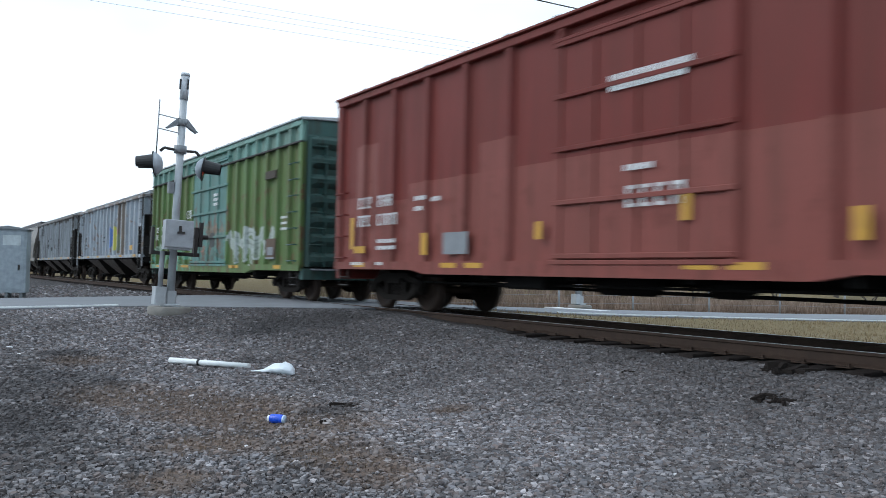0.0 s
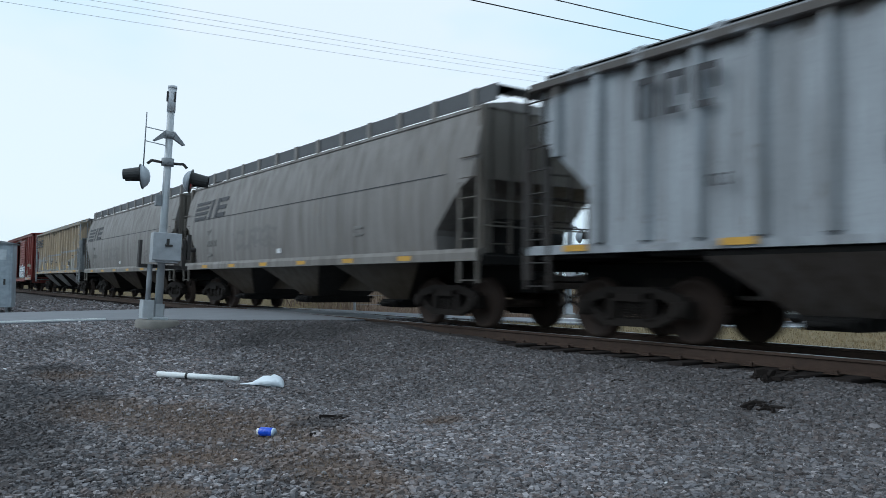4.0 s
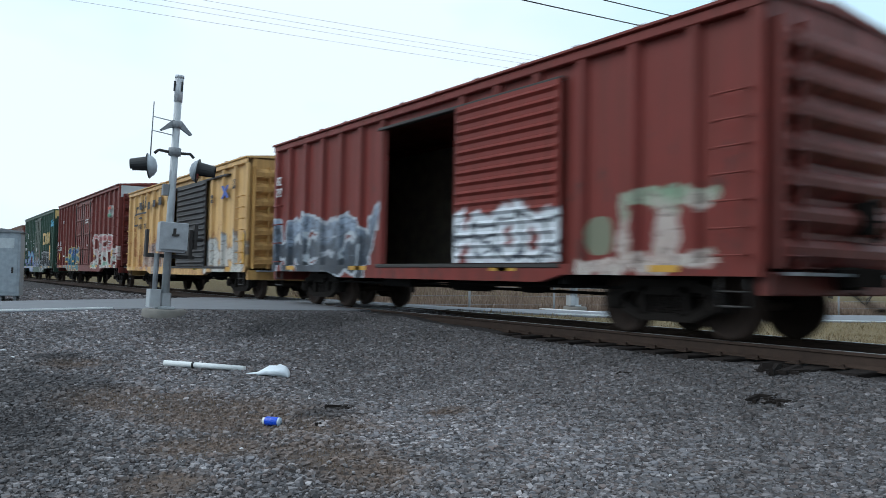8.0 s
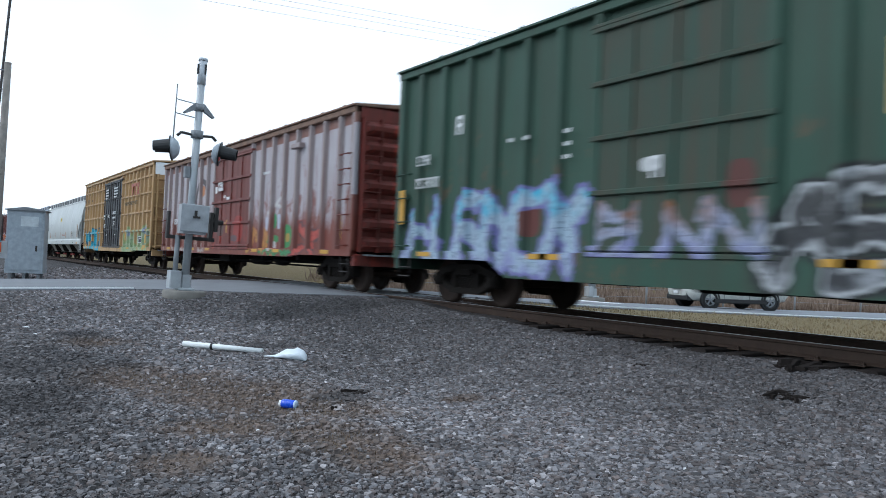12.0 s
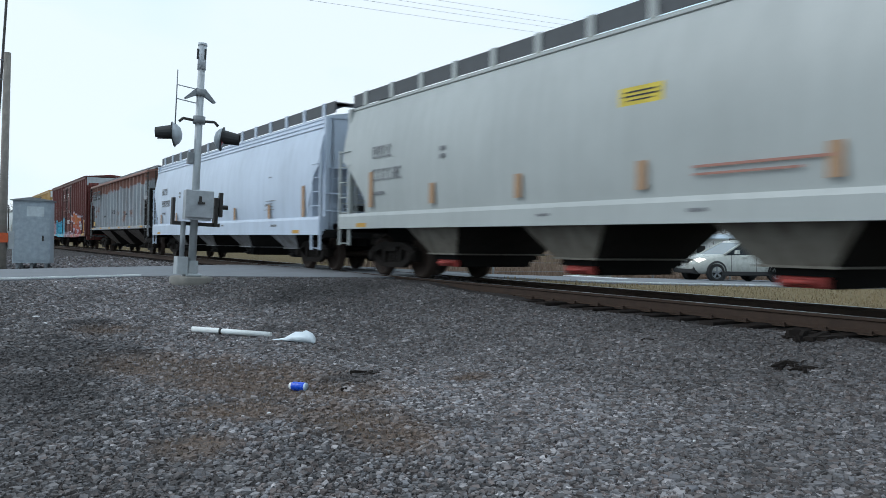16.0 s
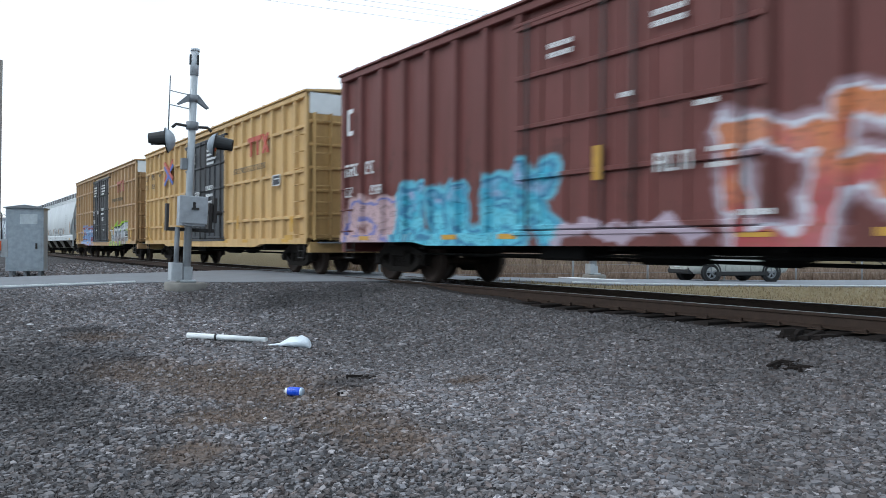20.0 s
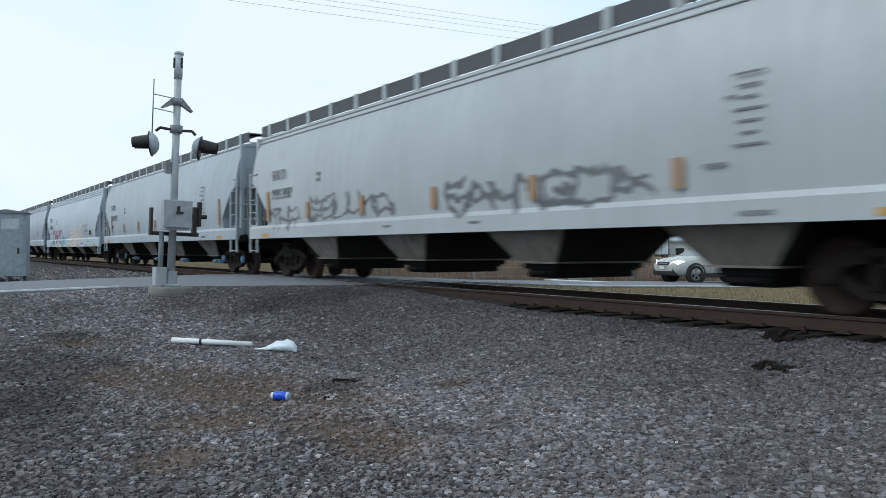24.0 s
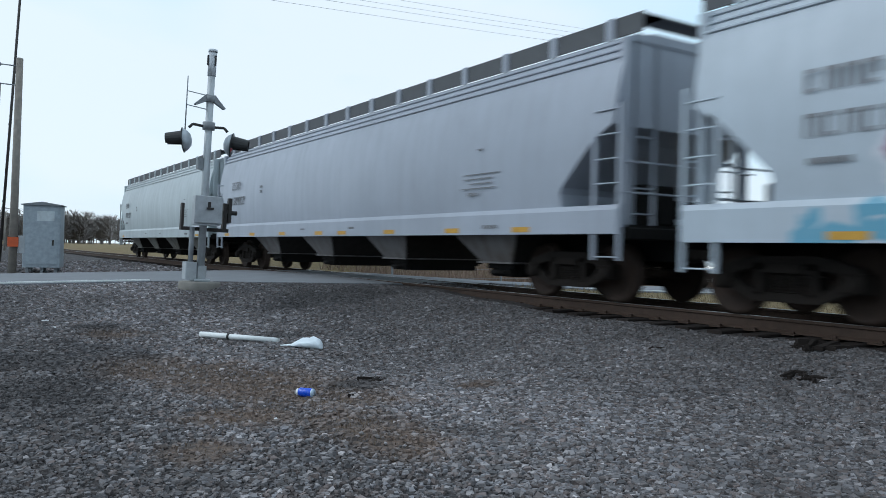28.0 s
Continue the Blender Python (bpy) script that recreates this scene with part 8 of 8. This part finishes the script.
def woods(name, label, pts, h0, h1, seed):
    """A far row of leafless trees: slim trunks and many twigs."""
    rr = np.random.RandomState(seed)
    V, F = [], []
    for x, y in pts:
        z = gz(x, y) - 0.3
        h = rr.uniform(h0, h1)
        cr = h * rr.uniform(0.2, 0.36)
        n = 130
        t = rr.uniform(0.18, 1.0, n)
        rad = cr * np.sqrt(np.clip(1 - (2 * t - 1.05) ** 2, 0.02, 1))
        a = rr.uniform(0, 6.283, n)
        base = np.stack([x + rad * np.cos(a) * 0.4, y + rad * np.sin(a) * 0.4, z + h * t * 0.85], -1)
        tip = base + np.stack([rad * np.cos(a) * 0.9, rad * np.sin(a) * 0.9, h * rr.uniform(0.04, 0.16, n)], -1)
        w = rr.uniform(0.05, 0.16, n)[:, None] * np.array([[0.7, -0.7, 0.1]])
        k = len(V) * 4
        for i in range(n):
            V.append(np.stack([base[i] - w[i], base[i] + w[i], tip[i] + w[i] * 0.4, tip[i] - w[i] * 0.4]))
        V.append(np.array([[x - 0.15, y, z], [x + 0.15, y, z], [x + 0.06, y, z + h * 0.9], [x - 0.06, y, z + h * 0.9]]))
    v = np.concatenate(V)
    # bark colour paled, so that it carries the distance haze
    return tagged(new(name, big_mesh(name, v, np.arange(len(v)).reshape(-1, 4), island_mat(name + "_bark_hazed", (0.13, 0.115, 0.105), (0.22, 0.195, 0.18)))), label, "woods", "", "stuff")


rr = np.random.RandomState(9)
woods("far_woods", "distant leafless woods at the end of the line", [(x, y) for x, y in zip(rr.uniform(-60, 140, 260), rr.uniform(330, 420, 260))], 9, 15, 2)
woods("far_hedge", "distant leafless trees across the field", [(x, y) for x, y in zip(rr.uniform(120, 300, 160), rr.uniform(20, 240, 160))], 7, 12, 3)
woods("middle_trees", "leafless trees beside the line", [(x, y) for x, y in zip(rr.uniform(-10, 40, 120), rr.uniform(215, 270, 120))], 6, 10, 4)
lp = thing("light_pole", "slim light pole far along the track", "street lamp", "", pose(8.0, 118, gz(8.0, 118)))
part("shaft", Geo().tube((0, 0, 0), (0, 0, 5.2), 0.09, 0.06, 8), M["steel_dark"], lp)
part("lamp_arm", Geo().tube((0, 0, 5.1), (-1.6, 0, 5.3), 0.05, None, 6).box(-2.1, -0.12, 5.24, -1.4, 0.12, 5.36), M["galv_dark"], lp)
cross_pole = thing("line_pole", "old dark pole with a cross arm far along the track", "utility pole", "", pose(5.2, 96, gz(5.2, 96)))
part("shaft", Geo().tube((0, 0, -0.3), (0, 0, 4.2), 0.13, 0.10, 8), M["pole_wood"], cross_pole)
part("cross_arm", Geo().box(-0.9, -0.06, 3.9, 1.2, 0.06, 4.02), M["pole_wood"], cross_pole)


def thatch(rr, n):
    """Spots in the worn patches beside the road."""
    st = np.array(STAINS)
    k = rr.choice(len(st), n, p=(st[:, 2] * st[:, 3]) / (st[:, 2] * st[:, 3]).sum())
    return st[k, :2] + rr.normal(0, 0.5, (n, 2)) * st[k, 2:]


v, f = tufts(9000, thatch, 0.012, 0.045, 8, 0.005)
tagged(new("dead_grass", big_mesh("dead_grass", v, f, island_mat("dead_grass", (0.10, 0.068, 0.046), (0.26, 0.19, 0.125)))), "flattened dead brown grass on the gravel", "grass", "", "stuff")

# ---- loose stones of the gravel ----
rs = np.random.RandomState(21)


def stone_field(n, x0, x1, y0, y1, smin, smax, keep):
    """Angular stones: boxes with shaken corners and open feet, sunk into the ground."""
    xy = np.stack([rs.uniform(x0, x1, n), rs.uniform(y0, y1, n)], -1)
    xy = xy[keep(xy[:, 0], xy[:, 1])]
    n = len(xy)
    s = rs.uniform(smin, smax, n) * rs.choice([0.75, 1.0, 1.0, 1.25], n)
    corner = np.array([[-1, -1, -1], [1, -1, -1], [1, 1, -1], [-1, 1, -1], [-0.8, -0.8, 1], [0.8, -0.8, 1], [0.8, 0.8, 1], [-0.8, 0.8, 1]], float)
    v = corner[None] * rs.uniform(0.40, 1.05, (n, 8, 3)) * s[:, None, None] * rs.uniform(0.6, 1.3, (n, 1, 3)) * np.array([1.1, 1.1, 0.62])
    a, b = rs.uniform(0, 6.283, n), rs.uniform(-0.45, 0.45, n)
    c, d = np.cos(b)[:, None], np.sin(b)[:, None]
    v = np.stack([v[..., 0] * c - v[..., 2] * d, v[..., 1], v[..., 0] * d + v[..., 2] * c], -1)
    c, d = np.cos(a)[:, None], np.sin(a)[:, None]
    v = np.stack([v[..., 0] * c - v[..., 1] * d, v[..., 0] * d + v[..., 1] * c, v[..., 2]], -1)
    v[..., 0] += xy[:, :1]
    v[..., 1] += xy[:, 1:]
    v[..., 2] += (ground_z(xy[:, 0], xy[:, 1]) + s * 0.30)[:, None]
    q = np.array([[4, 5, 6, 7], [0, 1, 5, 4], [1, 2, 6, 5], [2, 3, 7, 6], [3, 0, 4, 7]])
    return v.reshape(-1, 3), (np.arange(n)[:, None, None] * 8 + q[None]).reshape(-1, 4)


def in_view(x, y):
    dirt = (1 - ss(2.9, 3.9, x - 0.06 * y)) * ss(1.0, 2.5, y) * (1 - ss(10.5, 13.0, y))
    worn = np.zeros(len(x))
    for cx, cy, ax, ay in STAINS:
        worn = np.maximum(worn, np.clip(1.3 - ((x - cx) / ax) ** 2 - ((y - cy) / ay) ** 2, 0, 1))
    thin = rs.uniform(0, 1, len(x)) < (1 - 0.45 * dirt) * (1 - 0.8 * worn)
    return (y > 0.12 * x + 1.6) & (x > 0.03 * y - 0.6) & (x < 8.36) & (y < road_near(x) - 0.1) & thin


def around(x, y):
    """Scattered stones on the rest of the yard, thinning out away from the road side."""
    return (~((y > 0.12 * x + 1.6) & (x > 0.03 * y - 0.6)) | (y > 25)) & (rs.uniform(0, 1, len(x)) < np.clip(1.25 - np.hypot(x - 4, y - 6) / 14, 0, 1)) & (x < 8.36)


def beyond(x, y):
    """The crushed stone thins out gradually past the spread layer."""
    d = np.maximum(0.12 * x + 1.6 - y, 0.03 * y - 0.6 - x)
    return (d > 0) & (x < 8.36) & (y < 15.0) & (rs.uniform(0, 1, len(x)) < 0.9 * np.exp(-np.abs(d) / 1.5))


parts_v, parts_f, k = [], [], 0
v, f = stone_field(12000, -6.0, 8.36, -6.0, 15.0, 0.013, 0.034, around)
parts_v.append(v)
parts_f.append(f)
k = len(v)
v, f = stone_field(230000, -5.0, 8.36, -5.0, 15.0, 0.014, 0.026, beyond)
parts_v.append(v)
parts_f.append(f + k)
k += len(v)
for args in ((125000, -0.6, 8.6, 1.4, 9.0, 0.013, 0.025), (42000, 2.8, 8.6, 1.2, 8.0, 0.016, 0.030), (90000, 0.0, 8.6, 9.0, 18.6, 0.016, 0.034), (24000, 6.0, 8.5, -2.0, 15.8, 0.018, 0.032)):
    v, f = stone_field(*args, in_view)
    parts_v.append(v)
    parts_f.append(f + k)
    k += len(v)
v, f = stone_field(12000, 9.0, 11.3, -2.0, 30.0, 0.02, 0.036, lambda x, y: ~((y > 15.4) & (y < 25.0)))
v[:, 2] += 0.04
parts_v.append(v)
parts_f.append(f + k)
k += len(v)
v, f = stone_field(16000, -1.0, 8.3, 25.2, 48.0, 0.028, 0.055, lambda x, y: rs.uniform(0, 1, len(x)) < np.clip((52 - y) / 20, 0.2, 1))
parts_v.append(v)
parts_f.append(f + k)
tagged(new("gravel_stones", big_mesh("gravel_stones", np.concatenate(parts_v), np.concatenate(parts_f), M["stone"])), "loose angular grey crushed stones", "gravel", "", "stuff")

# the larger stones nearest the road's verge, each a piece of its own
singles = []
for q in range(8):
    rq = random.Random(200 + q)
    g = Geo()
    ringz = [[(math.cos(j * 1.0472 + rq.uniform(-0.3, 0.3)) * rr_ * rq.uniform(0.75, 1.2), math.sin(j * 1.0472) * rr_ * rq.uniform(0.7, 1.1), zz_ * rq.uniform(0.8, 1.2)) for j in range(6)] for rr_, zz_ in ((0.7, -0.4), (1.0, 0.0), (0.62, 0.5))]
    g.loft(ringz)
    singles.append(g.mesh("stone", M["stone_single"]))
rq = random.Random(77)
count = 0
while count < 300:
    x, y = rq.uniform(0.8, 5.6), rq.uniform(1.8, 5.2)
    if y < 0.12 * x + 1.7 or x < 0.03 * y - 0.4:
        continue
    ob = use("stone", rq.choice(singles), ground, pose(x, y, gz(x, y) + 0.012, rq.uniform(-25, 25), rq.uniform(-25, 25), rq.uniform(0, 360)) @ Matrix.Scale(rq.uniform(0.014, 0.026), 4))
    count += 1


# ---- what moves: the train rolls by, the SUV draws up to the crossing and waits ----
def travelled(t):
    return 14.569 * t - 0.0179 * t * t


def when(s):
    """The time at which the train has rolled s metres."""
    return (14.569 - math.sqrt(14.569 ** 2 - 4 * 0.0179 * s)) / (2 * 0.0179)


SUV_BACK = ((0, 23.0), (2, 11.6), (3.1, 7.0), (3.5, 5.5), (4.5, 2.9), (5.5, 1.1), (6.1, 0.4), (7, 0.0), (28, 0.0))


def motions():
    steps = [0, 2, 4, 6, 8, 10, 12, 14, 16, 18, 20, 22, 24, 26, 28]
    for car, mid_y in TRAIN:
        walk(car, [(t, pose(TRACK_X, mid_y - travelled(t), 0)) for t in steps])
    # the wheels roll on the rails, 85 degrees from row to row, while they are near enough to tell
    step = 0.46 * math.radians(85)
    places = dict((car.name, mid_y) for car, mid_y in TRAIN)
    for ws, y in WHEELSETS:
        at = places[ws.parent.parent.name] + ws.parent.matrix_basis.translation.y + y
        s0, s1 = max(0.0, at - 85.0), min(travelled(28), max(0.0, at + 14.0))
        n = max(1, math.ceil((s1 - s0) / step))
        rolled = [s0 + (s1 - s0) * k / n for k in range(n + 1)]
        turns = [(min(28.0, when(s)), math.degrees((s - s0) / 0.46)) for s in rolled]
        if turns[0][0] > 0.01:
            turns.insert(0, (0.0, 0.0))
        if turns[-1][0] < 27.99:
            turns.append((28.0, turns[-1][1]))
        walk(ws, [(t, pose(0, y, 0.46, a)) for t, a in turns])
    rows = []
    for t, back in SUV_BACK:
        x, y = 26.1 + 0.949 * back, 19.2 - 0.315 * back
        rows.append((t, pose(x, y, float(road_z(x)) + 0.02, 0, 0, 161.6)))
    walk(car_suv, rows)
    spins = []
    for t in [k * 0.05 for k in range(140)] + [7.0, 28.0]:
        back = float(np.interp(t, [r[0] for r in SUV_BACK], [r[1] for r in SUV_BACK]))
        spins.append((t, math.degrees((23.0 - back) / 0.345)))
    for wh, x in SUV_WHEELS:
        walk(wh, [(t, pose(x, 0, 0.345, 0, a, 0)) for t, a in spins])


motions()
